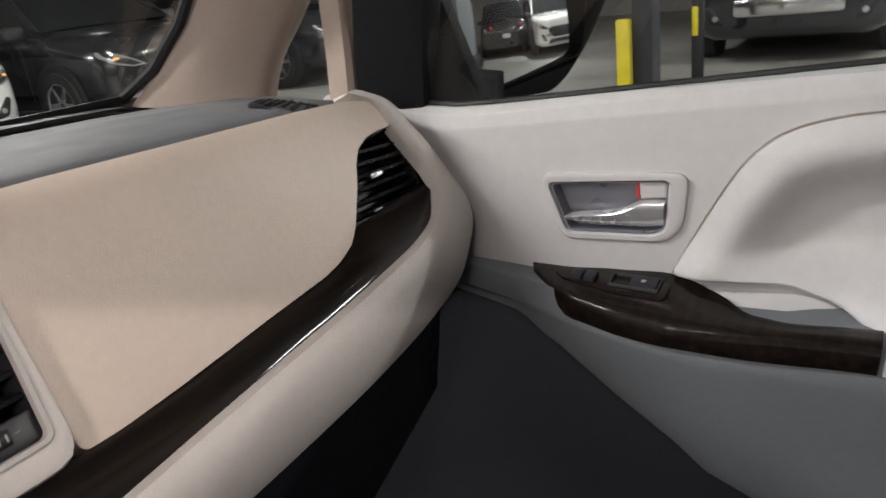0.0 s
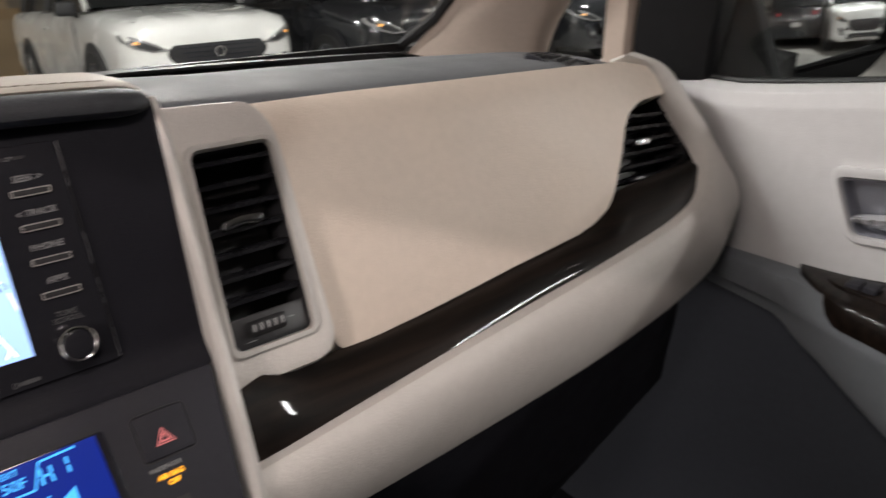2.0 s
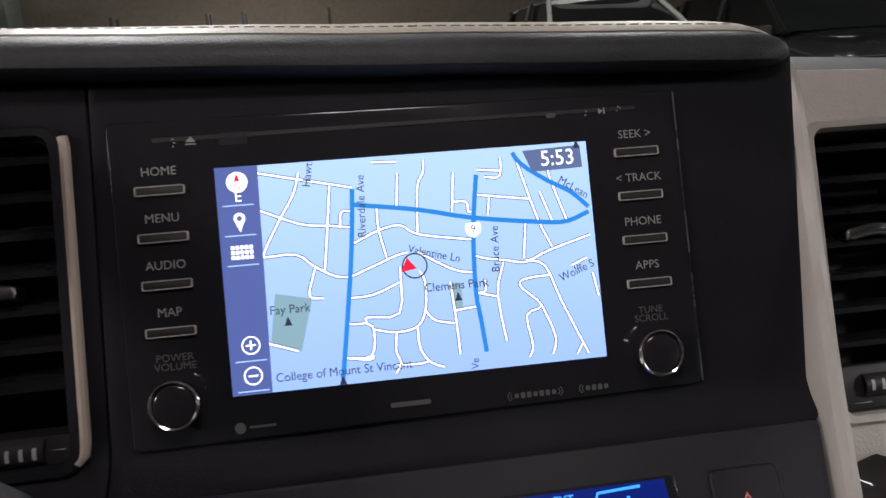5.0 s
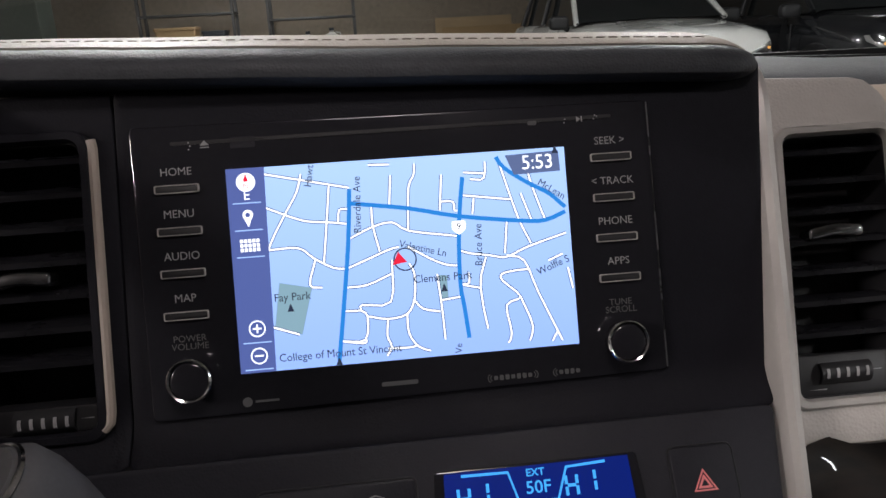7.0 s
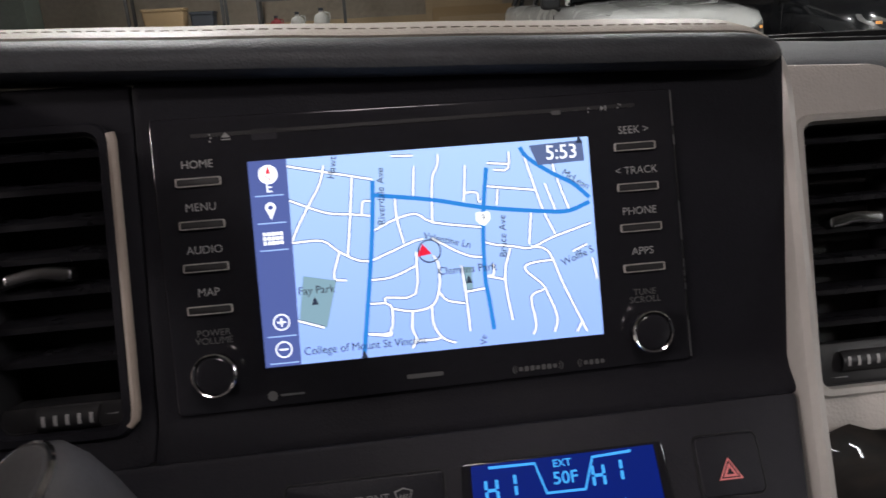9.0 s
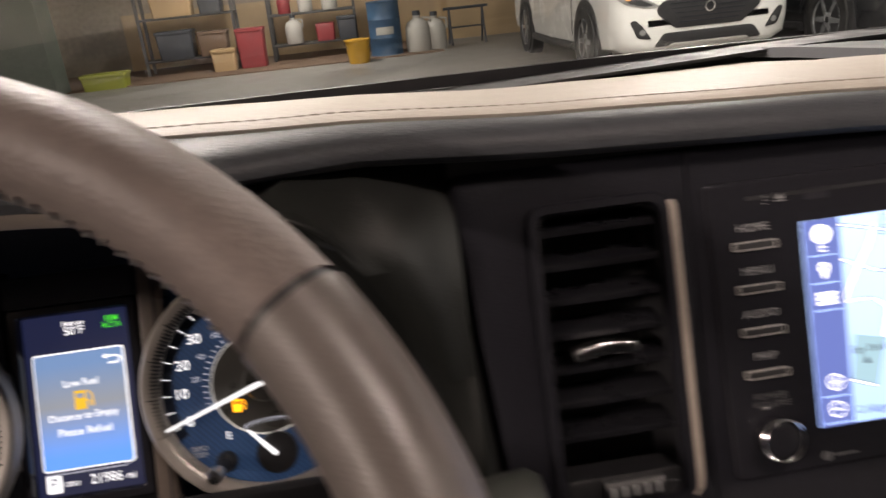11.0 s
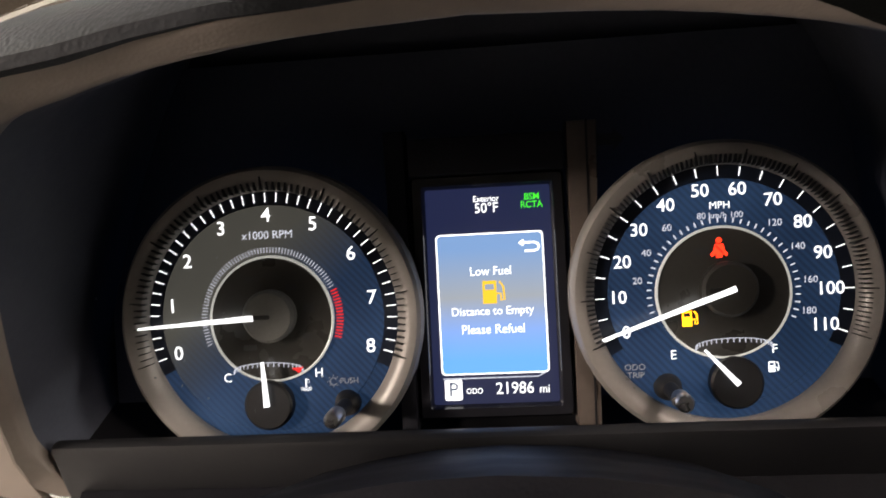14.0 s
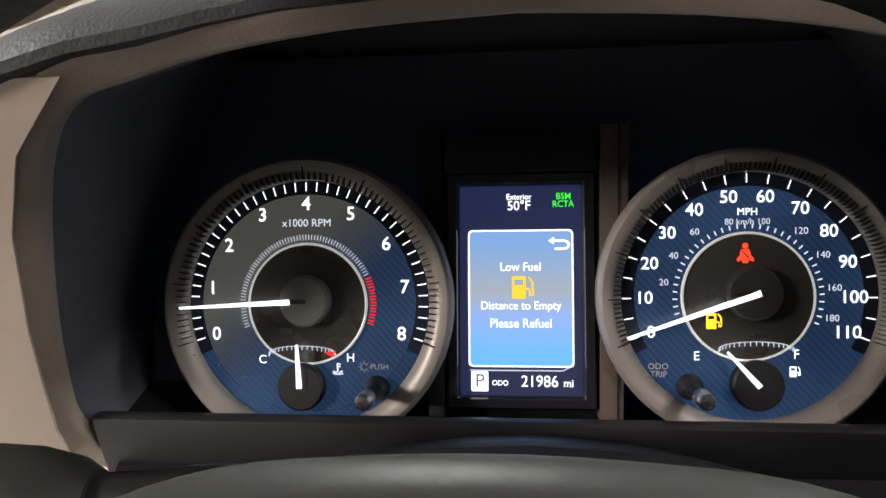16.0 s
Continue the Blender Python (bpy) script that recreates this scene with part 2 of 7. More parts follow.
def slab(outline, w0, w1, fn, bevel=0.0, seg=3, cut=0.0, back_bevel=False, bm=None):
    """A plate of the given outline between heights w0 and w1, its front rim rounded, bent by fn."""
    own = bmesh.new()
    lo = [own.verts.new((u, v, w0)) for u, v in outline]
    hi = [own.verts.new((u, v, w1)) for u, v in outline]
    own.faces.new(lo[::-1])
    own.faces.new(hi)
    n = len(outline)
    for i in range(n):
        own.faces.new((lo[i], lo[(i + 1) % n], hi[(i + 1) % n], hi[i]))
    bmesh.ops.recalc_face_normals(own, faces=own.faces[:])
    if bevel:
        rim = [e for e in own.edges if all(abs(v.co.z - w1) < 1e-7 for v in e.verts)]
        if back_bevel:
            rim += [e for e in own.edges if all(abs(v.co.z - w0) < 1e-7 for v in e.verts)]
        bmesh.ops.bevel(own, geom=rim, offset=bevel, segments=seg, profile=0.5, affect="EDGES", clamp_overlap=True)
    if cut:
        for axis in (0, 1):
            vals = [v.co[axis] for v in own.verts]
            a, b = min(vals), max(vals)
            k = int((b - a) / cut)
            for i in range(1, k):
                c, no = [0, 0, 0], [0, 0, 0]
                c[axis], no[axis] = a + (b - a) * i / k, 1
                bmesh.ops.bisect_plane(own, geom=own.verts[:] + own.edges[:] + own.faces[:], plane_co=c, plane_no=no)
    for v in own.verts:
        v.co = fn(*v.co)
    if bm is None:
        return own
    me = bpy.data.meshes.new("tmp")
    own.to_mesh(me)
    own.free()
    bm.from_mesh(me)
    bpy.data.meshes.remove(me)
    return bm


def frame_ring(outer, inner, w0, w1, fn, lip=0.0):
    """A frame between two outlines of the same number of points; lip lets the inner edge fall back."""
    bm = bmesh.new()
    n = len(outer)
    mid = [((a[0] + b[0]) / 2, (a[1] + b[1]) / 2) for a, b in zip(outer, inner)]
    rows = []
    for pts, w in ((outer, w0), (outer, w1 - 0.15 * (w1 - w0)), ([(o[0] * 0.8 + i[0] * 0.2, o[1] * 0.8 + i[1] * 0.2) for o, i in zip(outer, inner)], w1), (mid, w1), ([(o[0] * 0.2 + i[0] * 0.8, o[1] * 0.2 + i[1] * 0.8) for o, i in zip(outer, inner)], w1), (inner, w1 - 0.15 * (w1 - w0) - lip), (inner, w0)):
        rows.append([bm.verts.new(fn(u, v, w)) for u, v in pts])
    for a, b in zip(rows, rows[1:]):
        for i in range(n):
            bm.faces.new((a[i], a[(i + 1) % n], b[(i + 1) % n], b[i]))
    return bm


def sheet(rows, closed=False, caps=False, thick=0.0):
    """A surface through rows of points."""
    bm = bmesh.new()
    vs = [[bm.verts.new(p) for p in r] for r in rows]
    n = len(rows[0])
    for a, b in zip(vs, vs[1:]):
        for i in range(n if closed else n - 1):
            j = (i + 1) % n
            bm.faces.new((a[i], a[j], b[j], b[i]))
    if caps:
        bm.faces.new(vs[0])
        bm.faces.new(vs[-1][::-1])
    if thick:
        bmesh.ops.recalc_face_normals(bm, faces=bm.faces[:])
        bmesh.ops.solidify(bm, geom=bm.faces[:], thickness=thick)
    return bm


def tube(pts, r, n=10, closed=False, squash=1.0, bm=None):
    """A round bar along a line of points."""
    bm = bm or bmesh.new()
    P = [Vector(p) for p in pts]
    k = len(P)
    rings = []
    side = None
    for i in range(k):
        a, b = (P[i - 1], P[(i + 1) % k]) if closed else (P[max(i - 1, 0)], P[min(i + 1, k - 1)])
        t = (b - a).normalized()
        if side is None:
            side = t.orthogonal().normalized()
        side = (side - t * side.dot(t)).normalized()
        up = t.cross(side)
        rr = r[i] if isinstance(r, (list, tuple)) else r
        rings.append([bm.verts.new(P[i] + side * rr * math.cos(2 * math.pi * j / n) + up * rr * squash * math.sin(2 * math.pi * j / n)) for j in range(n)])
    for i in range(k if closed else k - 1):
        a, b = rings[i], rings[(i + 1) % k]
        for j in range(n):
            bm.faces.new((a[j], a[(j + 1) % n], b[(j + 1) % n], b[j]))
    if not closed:
        bm.faces.new(rings[0][::-1])
        bm.faces.new(rings[-1])
    return bm


def lathe(profile, fn, n=40, cx=0.0, cy=0.0):
    """Turns (radius, height) pairs about the plane's normal at (cx, cy)."""
    bm = bmesh.new()
    rows = []
    for r, w in profile:
        if r < 1e-6:
            rows.append([bm.verts.new(fn(cx, cy, w))])
        else:
            rows.append([bm.verts.new(fn(cx + r * math.cos(2 * math.pi * j / n), cy + r * math.sin(2 * math.pi * j / n), w)) for j in range(n)])
    for a, b in zip(rows, rows[1:]):
        for j in range(n):
            q = (j + 1) % n
            if len(a) == 1 and len(b) > 1:
                bm.faces.new((a[0], b[q], b[j]))
            elif len(b) == 1 and len(a) > 1:
                bm.faces.new((a[j], a[q], b[0]))
            elif len(a) > 1:
                bm.faces.new((a[j], a[q], b[q], b[j]))
    return bm


def block(x0, x1, y0, y1, z0, z1, bevel=0.0, seg=2):
    bm = bmesh.new()
    bmesh.ops.create_cube(bm, size=1)
    for v in bm.verts:
        v.co = ((x0 + x1) / 2 + v.co.x * (x1 - x0), (y0 + y1) / 2 + v.co.y * (y1 - y0), (z0 + z1) / 2 + v.co.z * (z1 - z0))
    if bevel:
        bmesh.ops.bevel(bm, geom=bm.edges[:], offset=bevel, segments=seg, profile=0.5, affect="EDGES", clamp_overlap=True)
    return bm


def join(*bms):
    out = bmesh.new()
    for b in bms:
        me = bpy.data.meshes.new("tmp")
        b.to_mesh(me)
        b.free()
        out.from_mesh(me)
        bpy.data.meshes.remove(me)
    return out


def ribbon(pts, width, fn, w, bm=None):
    """A flat painted line of the given width through (u, v) points."""
    bm = bm or bmesh.new()
    P = [Vector(p) for p in pts]
    left, right = [], []
    for i in range(len(P)):
        t = (P[min(i + 1, len(P) - 1)] - P[max(i - 1, 0)]).normalized()
        nrm = Vector((-t.y, t.x)) * width / 2
        a, b = P[i] + nrm, P[i] - nrm
        left.append(bm.verts.new(fn(a.x, a.y, w)))
        right.append(bm.verts.new(fn(b.x, b.y, w)))
    for i in range(len(P) - 1):
        bm.faces.new((left[i], right[i], right[i + 1], left[i + 1]))
    return bm


def flat(outline, fn, w, bm=None):
    bm = bm or bmesh.new()
    bm.faces.new([bm.verts.new(fn(u, v, w)) for u, v in outline])
    return bm


def lettering(text, size, u, v, w, fn, turn=0.0, align="CENTER", wide=1.0, thick=0.0):
    """Letters of the built-in font on a plane, middle (or start) at (u, v)."""
    cu = bpy.data.curves.new("letters", "FONT")
    cu.body, cu.size, cu.align_x, cu.align_y, cu.resolution_u = text, size, align, "CENTER", 3
    cu.offset = thick
    ob = bpy.data.objects.new("letters", cu)
    me = bpy.data.meshes.new_from_object(ob)
    bm = bmesh.new()
    bm.from_mesh(me)
    c, s = math.cos(radians(turn)), math.sin(radians(turn))
    for q in bm.verts:
        a, b = q.co.x * wide, q.co.y
        q.co = fn(u + a * c - b * s, v + a * s + b * c, w)
    bpy.data.objects.remove(ob)
    bpy.data.curves.remove(cu)
    bpy.data.meshes.remove(me)
    return bm


def matched(outline, cx, cy, n=64):
    """An outline read at even bearings round a middle point, so that two of them can be bridged."""
    out, k = [], len(outline)
    for j in range(n):
        a = 2 * math.pi * j / n
        d = Vector((math.cos(a), math.sin(a)))
        best = None
        for i in range(k):
            p, q = Vector(outline[i]) - Vector((cx, cy)), Vector(outline[(i + 1) % k]) - Vector((cx, cy))
            e = q - p
            den = d.x * e.y - d.y * e.x
            if abs(den) < 1e-12:
                continue
            t = (p.x * e.y - p.y * e.x) / den
            s = (p.x * d.y - p.y * d.x) / den
            if t > 0 and -1e-9 <= s <= 1 + 1e-9 and (best is None or t > best):
                best = t
        out.append((cx + d.x * best, cy + d.y * best))
    return out


def holed(outer, inner, w0, w1, fn, soft=0.004, n=96):
    """A plate with an opening: rounded outer rim, plain inner rim."""
    ix = sum(p[0] for p in inner) / len(inner)
    iy = sum(p[1] for p in inner) / len(inner)
    o, i = matched(outer, ix, iy, n), matched(inner, ix, iy, n)
    bm = bmesh.new()
    mid = Vector((ix, iy))
    def pull(pts, d):
        return [tuple(Vector(p) - (Vector(p) - mid).normalized() * d) for p in pts]
    rows = [(o, w0), (o, w1 - soft), (pull(o, soft * 0.3), w1 - soft * 0.3), (pull(o, soft), w1)]
    for s in (0.35, 0.7, 1.0):
        rows.append(([tuple(Vector(a) * (1 - s) + Vector(b) * s) for a, b in zip(pull(o, soft), i)], w1))
    rows.append((i, w0))
    vs = [[bm.verts.new(fn(u, v, w)) for u, v in pts] for pts, w in rows]
    for a, b in zip(vs, vs[1:]):
        for j in range(n):
            bm.faces.new((a[j], a[(j + 1) % n], b[(j + 1) % n], b[j]))
    return bm


def lerp(table, x):
    """Straight-line reading of a table of (x, y)."""
    if x <= table[0][0]:
        return table[0][1]
    for (a, p), (b, q) in zip(table, table[1:]):
        if x <= b:
            s = (x - a) / (b - a)
            s = s * s * (3 - 2 * s) * 0.4 + s * 0.6
            return p + (q - p) * s
    return table[-1][1]


# ==== dashboard, passenger side ====
DASH_N = Vector((0, -0.842, 0.539))


def dash_face(x, z, w=0.0):
    belly = 0.9 * (z - 0.93) * (1.11 - z)
    lip = 0.011 * max(0.0, (z - 1.070) / 0.03) ** 2
    return Vector((x, 0.089 - (1.099 - z) * 0.64, z)) + DASH_N * (w + belly - lip)


dash = thing("dashboard", (0.2, 0.2, 0.9), "beige and grey leather-grained van dashboard with wood trim", "dashboard")
lid_outline = [(0.2500, 1.1015), (0.344, 1.0995), (0.462, 1.0945), (0.612, 1.089), (0.695, 1.0845), (0.728, 1.077), (0.739, 1.058), (0.737, 1.046),
               (0.712, 1.046), (0.688, 1.044), (0.665, 1.036), (0.649, 1.024), (0.634, 1.007), (0.618, 0.992), (0.602, 0.976), (0.583, 0.963), (0.557, 0.955),
               (0.531, 0.951), (0.446, 0.946), (0.346, 0.939), (0.270, 0.9355), (0.2610, 0.939), (0.2600, 0.962), (0.2655, 1.082), (0.2625, 1.0925), (0.2575, 1.0985)]
part("glove_box_lid", slab(rounded(lid_outline, 0.005, 3), -0.02, 0.0065, dash_face, 0.005, 4, cut=0.010), MAT_BEIGE, dash, "pale beige grained upper glove box lid")
part("lid_latch", slab([(0.266, 0.9312), (0.372, 0.9368), (0.372, 0.9386), (0.266, 0.9330)], -0.004, 0.0080, dash_face, 0.0008, 1), MAT_SILVER, dash, "thin chrome latch strip")

# wood moulding under the lid
wood_top = [(0.166, -0.045, 0.954), (0.20, -0.030, 0.950), (0.25, -0.021, 0.938), (0.346, -0.018, 0.938), (0.446, -0.014, 0.945), (0.531, -0.010, 0.950), (0.563, -0.006, 0.956), (0.592, 0.003, 0.971), (0.625, 0.006, 0.975), (0.68, 0.007, 0.977), (0.738, 0.008, 0.980)]
wood_low = [(0.166, -0.062, 0.912), (0.19, -0.061, 0.914), (0.25, -0.0565, 0.9165), (0.346, -0.050, 0.9225), (0.446, -0.0452, 0.9290), (0.53, -0.0425, 0.9365), (0.566, -0.0415, 0.9395), (0.605, -0.0395, 0.9435), (0.65, -0.036, 0.9490), (0.695, -0.028, 0.959), (0.728, -0.010, 0.978)]


def bulged(top, low, bulge, n, k=8, skew=1.0):
    """Rows between two edge lines, swelling along n in between; a skew below 1 brings the swelling nearer the top."""
    a, b = smooth_line(top, 5), smooth_line(low, 5)
    rows = []
    for j in range(k + 1):
        s = j / k
        rows.append([p * (1 - s) + q * s + Vector(n) * bulge * (4 * s ** skew * (1 - s ** skew)) ** 0.8 for p, q in zip(a, b)])
    return rows


part("wood_trim", sheet(bulged(wood_top, wood_low, 0.0045, (0, -0.55, 0.8)), thick=-0.004), MAT_WOOD, dash, "glossy dark wood veneer moulding")
bol_top = [(0.166, -0.062, 0.9107), (0.229, -0.058, 0.9140), (0.358, -0.0493, 0.9222), (0.498, -0.0437, 0.9322), (0.60, -0.040, 0.9420), (0.65, -0.0365, 0.9478), (0.697, -0.028, 0.958), (0.728, -0.012, 0.977), (0.743, 0.006, 0.990), (0.750, 0.026, 1.007), (0.744, 0.047, 1.035), (0.740, 0.060, 1.053), (0.733, 0.076, 1.077), (0.70, 0.094, 1.088)]
bol_low = [(0.16, -0.059, 0.841), (0.229, -0.059, 0.842), (0.358, -0.058, 0.844), (0.498, -0.056, 0.849), (0.6, -0.052, 0.856), (0.67, -0.047, 0.864), (0.72, -0.0466, 0.8806), (0.76, -0.0384, 0.9044), (0.783, -0.032, 0.935), (0.787, -0.01, 0.962), (0.788, 0.018, 0.997), (0.788, 0.045, 1.023), (0.788, 0.075, 1.048), (0.786, 0.105, 1.066)]
part("knee_bolster", sheet(bulged(bol_top, bol_low, 0.026, (-0.2, -0.75, 0.42), 14, 0.72), thick=-0.004), MAT_BOLSTER, dash, "light grey padded dash roll")
under = [bol_low, [(x, y + 0.02, z - 0.012) for x, y, z in bol_low], [(x, y + 0.05, z - 0.10) for x, y, z in bol_low], [(x, y + 0.06, min(z - 0.2, 0.68)) for x, y, z in bol_low], [(x, y + 0.20, 0.42) for x, y, z in bol_low]]
part("lower_panel", sheet([smooth_line(r, 3) for r in under], thick=0.004), MAT_STACK, dash, "dark grey lower dash panel")
badge = bmesh.new()
for k in range(5):
    c = Vector((0.7635, 0.0215, 1.0165)) + Vector((0.0022, -0.0042, -0.0062)) * (k - 2)
    slab([(-0.0035, -0.0016), (0.0035, -0.0016), (0.0035, 0.0016), (-0.0035, 0.0016)], -0.002, 0.002, plane_map(c + Vector((-0.004, -0.006, 0.002)), (0.75, -0.6, 0), (0.3, 0.4, 0.86)), 0.0005, 1, bm=badge)
part("side_grille", badge, MAT_BLACK, dash, "small black slotted sensor grille")


# dash top, passenger side, running to the windscreen
def top_z(y):
    return lerp([(0.094, 1.084), (0.0985, 1.094), (0.104, 1.0985), (0.12, 1.1025), (0.2, 1.102), (0.35, 1.083), (0.52, 1.056)], y)


ys = [0.0945, 0.0965, 0.0985, 0.101, 0.105, 0.112, 0.13, 0.18, 0.25, 0.33, 0.42, 0.52]
xs = [0.165, 0.25, 0.35, 0.45, 0.55, 0.63, 0.70, 0.745, 0.775, 0.79]
drop = [(0.165, 0.008), (0.265, 0.004), (0.275, 0.0), (0.46, -0.005), (0.61, -0.0105), (0.7, -0.0155), (0.735, -0.024), (0.79, -0.042)]
part("dash_top", sheet([[(x, y, top_z(y) + lerp(drop, x)) for x in xs] for y in ys], thick=0.01), MAT_TOP, dash, "slate grey dash top")
VA, VB = Vector((0.35, -0.94, 0)), Vector((0.94, 0.35, 0))


def vent_fn(u, v, w=0.0):
    p = Vector((0.650, 0.118, 0)) + VA * u + VB * v
    return Vector((p.x, p.y, top_z(p.y) + lerp(drop, p.x) + 0.0012 + w))


part("demister_frame", frame_ring(rrect(0, 0, 0.082, 0.046, 0.014), rrect(0, 0, 0.070, 0.034, 0.010), -0.004, 0.0035, vent_fn), MAT_STACKLOW, dash, "dark grey demister outlet rim")
part("demister_grille", join(slab(rrect(0, 0, 0.072, 0.036, 0.009), -0.004, 0.0022, vent_fn), *[slab(rrect(-0.03 + k * 0.01, 0, 0.0035, 0.03, 0.001), 0, 0.0034, vent_fn, 0.0006, 1) for k in range(7)]), MAT_BLACK, dash, "black demister louvres")
part("windscreen_gutter", sheet([[(x, y, 1.069 + (0.478 - y) * 0.1 + max(-0.03, lerp(drop, x)) + 0.003 - 0.03 * max(0.0, 0.1 - x) - 0.012 * min(1.0, max(0.0, (0.25 - x) / 0.1))) for x in (-0.8, -0.4, 0.0, 0.165, 0.3, 0.46, 0.61, 0.70, 0.745)] for y in (0.470, 0.50, 0.545)], thick=0.003), MAT_BLACK, dash, "black windscreen base strip")
part("airbag_mark", join(*[flat(rrect(0.012, -0.062 - k * 0.0052, 0.005, 0.0036, 0.001, 2), vent_fn, 0.0005) for k in range(6)]), MAT_STACKLOW, dash, "embossed unreadable mark", smooth=0)

# cream cap and dark leather roll over the middle and the driver's side
CREASE = [(-0.72, 1.085), (-0.66, 1.113), (-0.60, 1.136), (-0.54, 1.152), (-0.48, 1.161), (-0.42, 1.164), (-0.35, 1.161), (-0.28, 1.156), (-0.17, 1.1485), (-0.08, 1.1445), (0.0, 1.1405), (0.10, 1.1362), (0.17, 1.1330)]
crest = lambda x: lerp(CREASE, x)
CAP = [(0.0, 0.0), (0.004, 0.0016), (0.0085, 0.0023), (0.014, 0.0027), (0.03, 0.0030), (0.06, 0.0005), (0.09, -0.005), (0.13, -0.014), (0.20, -0.031), (0.32, -0.057), (0.46, -0.085)]
ROLL = [(0.0, -0.0014), (-0.004, -0.0006), (-0.009, -0.0009), (-0.0138, -0.0024), (-0.0173, -0.0050), (-0.0193, -0.0082), (-0.0195, -0.0114), (-0.0175, -0.0140), (-0.0130, -0.0160), (-0.007, -0.0178), (0.002, -0.0200), (0.03, -0.0240), (0.05, -0.0240)]
XS = [-0.72 + 0.02 * k for k in range(44)] + [0.152, 0.160, 0.166, 0.170, 0.1725]


def swept(profile, x):
    """One cross section; the end at the middle of the dash is rounded off, the hood over the dials reaches further out."""
    end = max(0.0, (x - 0.150) / 0.0225)
    k = 1 - 0.45 * end ** 3
    reach = 1 + 1.1 * max(0, min(1, (-0.26 - x) / 0.10))
    sh = 0.012 * max(0, min(1, (-0.27 - x) / 0.08))
    out = []
    for dy, dz in profile:
        dz2 = dz
        if dy > 0:
            dz2 -= 0.004 * min(1.0, dy / 0.06) * max(0.0, min(1.0, -x / 0.2))
        zz = crest(x) + (dz2 + 0.010) * k - 0.010
        if dy > 0.1:
            s = (dy - 0.1) / 0.36
            zz = zz * (1 - s) + (1.139 + dz) * s
        out.append((x, 0.037 - sh + dy * k * (reach if dy < 0 else 1), zz))
    return out


part("stitched_cap", sheet([swept(CAP, x) for x in XS], thick=0.006), MAT_CAP, dash, "cream leather cap with stitched edge")
part("leather_roll", sheet([swept(ROLL, x) for x in XS], thick=0.004), MAT_ROLL, dash, "dark grey grained leather roll")
stitches = bmesh.new()
x = -0.70
while x < 0.150:
    p0, p1 = Vector(swept(CAP, x)[2]) + Vector((0, -0.001, -0.00022)), Vector(swept(CAP, x + 0.0042)[2]) + Vector((0, -0.001, -0.00022))
    up = Vector((0, 0, 0.0001))
    tube([p0, (p0 + p1) / 2 + up, p1], 0.00048, 6, bm=stitches)
    x += 0.0062
part("stitching", stitches, MAT_THREAD, dash, "pale seam stitches", kind="stuff")


# ==== centre stack ====
STACK = plane_map((0, 0, 1.05), (1, 0, 0), (0, math.sin(radians(21)), math.cos(radians(21))))
LOWER = plane_map((0, -0.0355, 0.981), (1, 0, 0), (0, 0.625, 0.781))
stack = thing("centre_console", (0, 0.05, 0.9), "charcoal centre stack of a van dashboard", "console")


def FASCIA(u, v, w=0.0):
    """The stack's face; its foot swings out to meet the lower fascia."""
    s = max(0.0, min(1.0, (-0.064 - v) / 0.019))
    return STACK(u, v, w + 0.0088 * s * s * (3 - 2 * s))


part("upper_panel", slab(rounded([(-0.124, 0.084), (0.1755, 0.082), (0.1655, -0.0815), (-0.126, -0.0830)], 0.004), -0.06, -0.001, FASCIA, 0.0015, 2, cut=0.006), MAT_STACK, stack)
vl_hole = rrect(-0.1655, -0.001, 0.060, 0.135, 0.008)
part("vent_panel", holed([(-0.226, 0.084), (-0.1243, 0.084), (-0.1263, -0.0835), (-0.212, -0.0840)], vl_hole, -0.04, -0.001, FASCIA, 0.0015), MAT_STACK, stack)
part("lower_panel", slab(rounded([(-0.213, -0.0045), (0.1635, -0.0030), (0.142, -0.17), (-0.195, -0.17)], 0.004), -0.07, 0.0, LOWER, 0.0015, 2), MAT_STACKLOW, stack, "dark graphite lower fascia")
strip_pts = [(0.1795, 0.052, 1.121), (0.1785, 0.035, 1.108), (0.1755, 0.008, 1.06), (0.1705, -0.034, 0.985), (0.163, -0.078, 0.92), (0.155, -0.110, 0.855), (0.15, -0.130, 0.80)]
rows = []
for dx, dn in ((-0.0048, -0.03), (-0.0048, 0.0015), (-0.0034, 0.0045), (0.0, 0.0058), (0.0034, 0.0045), (0.0048, 0.0015), (0.0048, -0.03)):
    rows.append([p + Vector((dx, 0, 0)) + Vector((0, -0.93, 0.36)) * dn for p in smooth_line(strip_pts, 4)])
part("silver_strip", sheet(rows), MAT_SILVER, stack, "satin silver edging strip")
surround = lambda x, z, w=0.0: Vector((x, 0.042 - (1.086 - z) * 0.56, z)) + Vector((0, -0.872, 0.489)) * w
vr_hole = [(p.x, p.z) for p in (plane_map((0.219, 0.0085, 1.0265), (1, 0, 0), (0.0125, 0.067, 0.118))(u, v) for u, v in rrect(0, 0, 0.064, 0.140, 0.008))]
part("vent_surround", holed(rounded([(0.176, 1.114), (0.2475, 1.1110), (0.2580, 1.1010), (0.2620, 1.0860), (0.2565, 0.9620), (0.2520, 0.9520), (0.240, 0.9480), (0.163, 0.9480)], 0.006, 4), vr_hole, -0.035, 0.0015, surround, 0.005), MAT_BOLSTER, dash, "light grey moulding round the air vent")


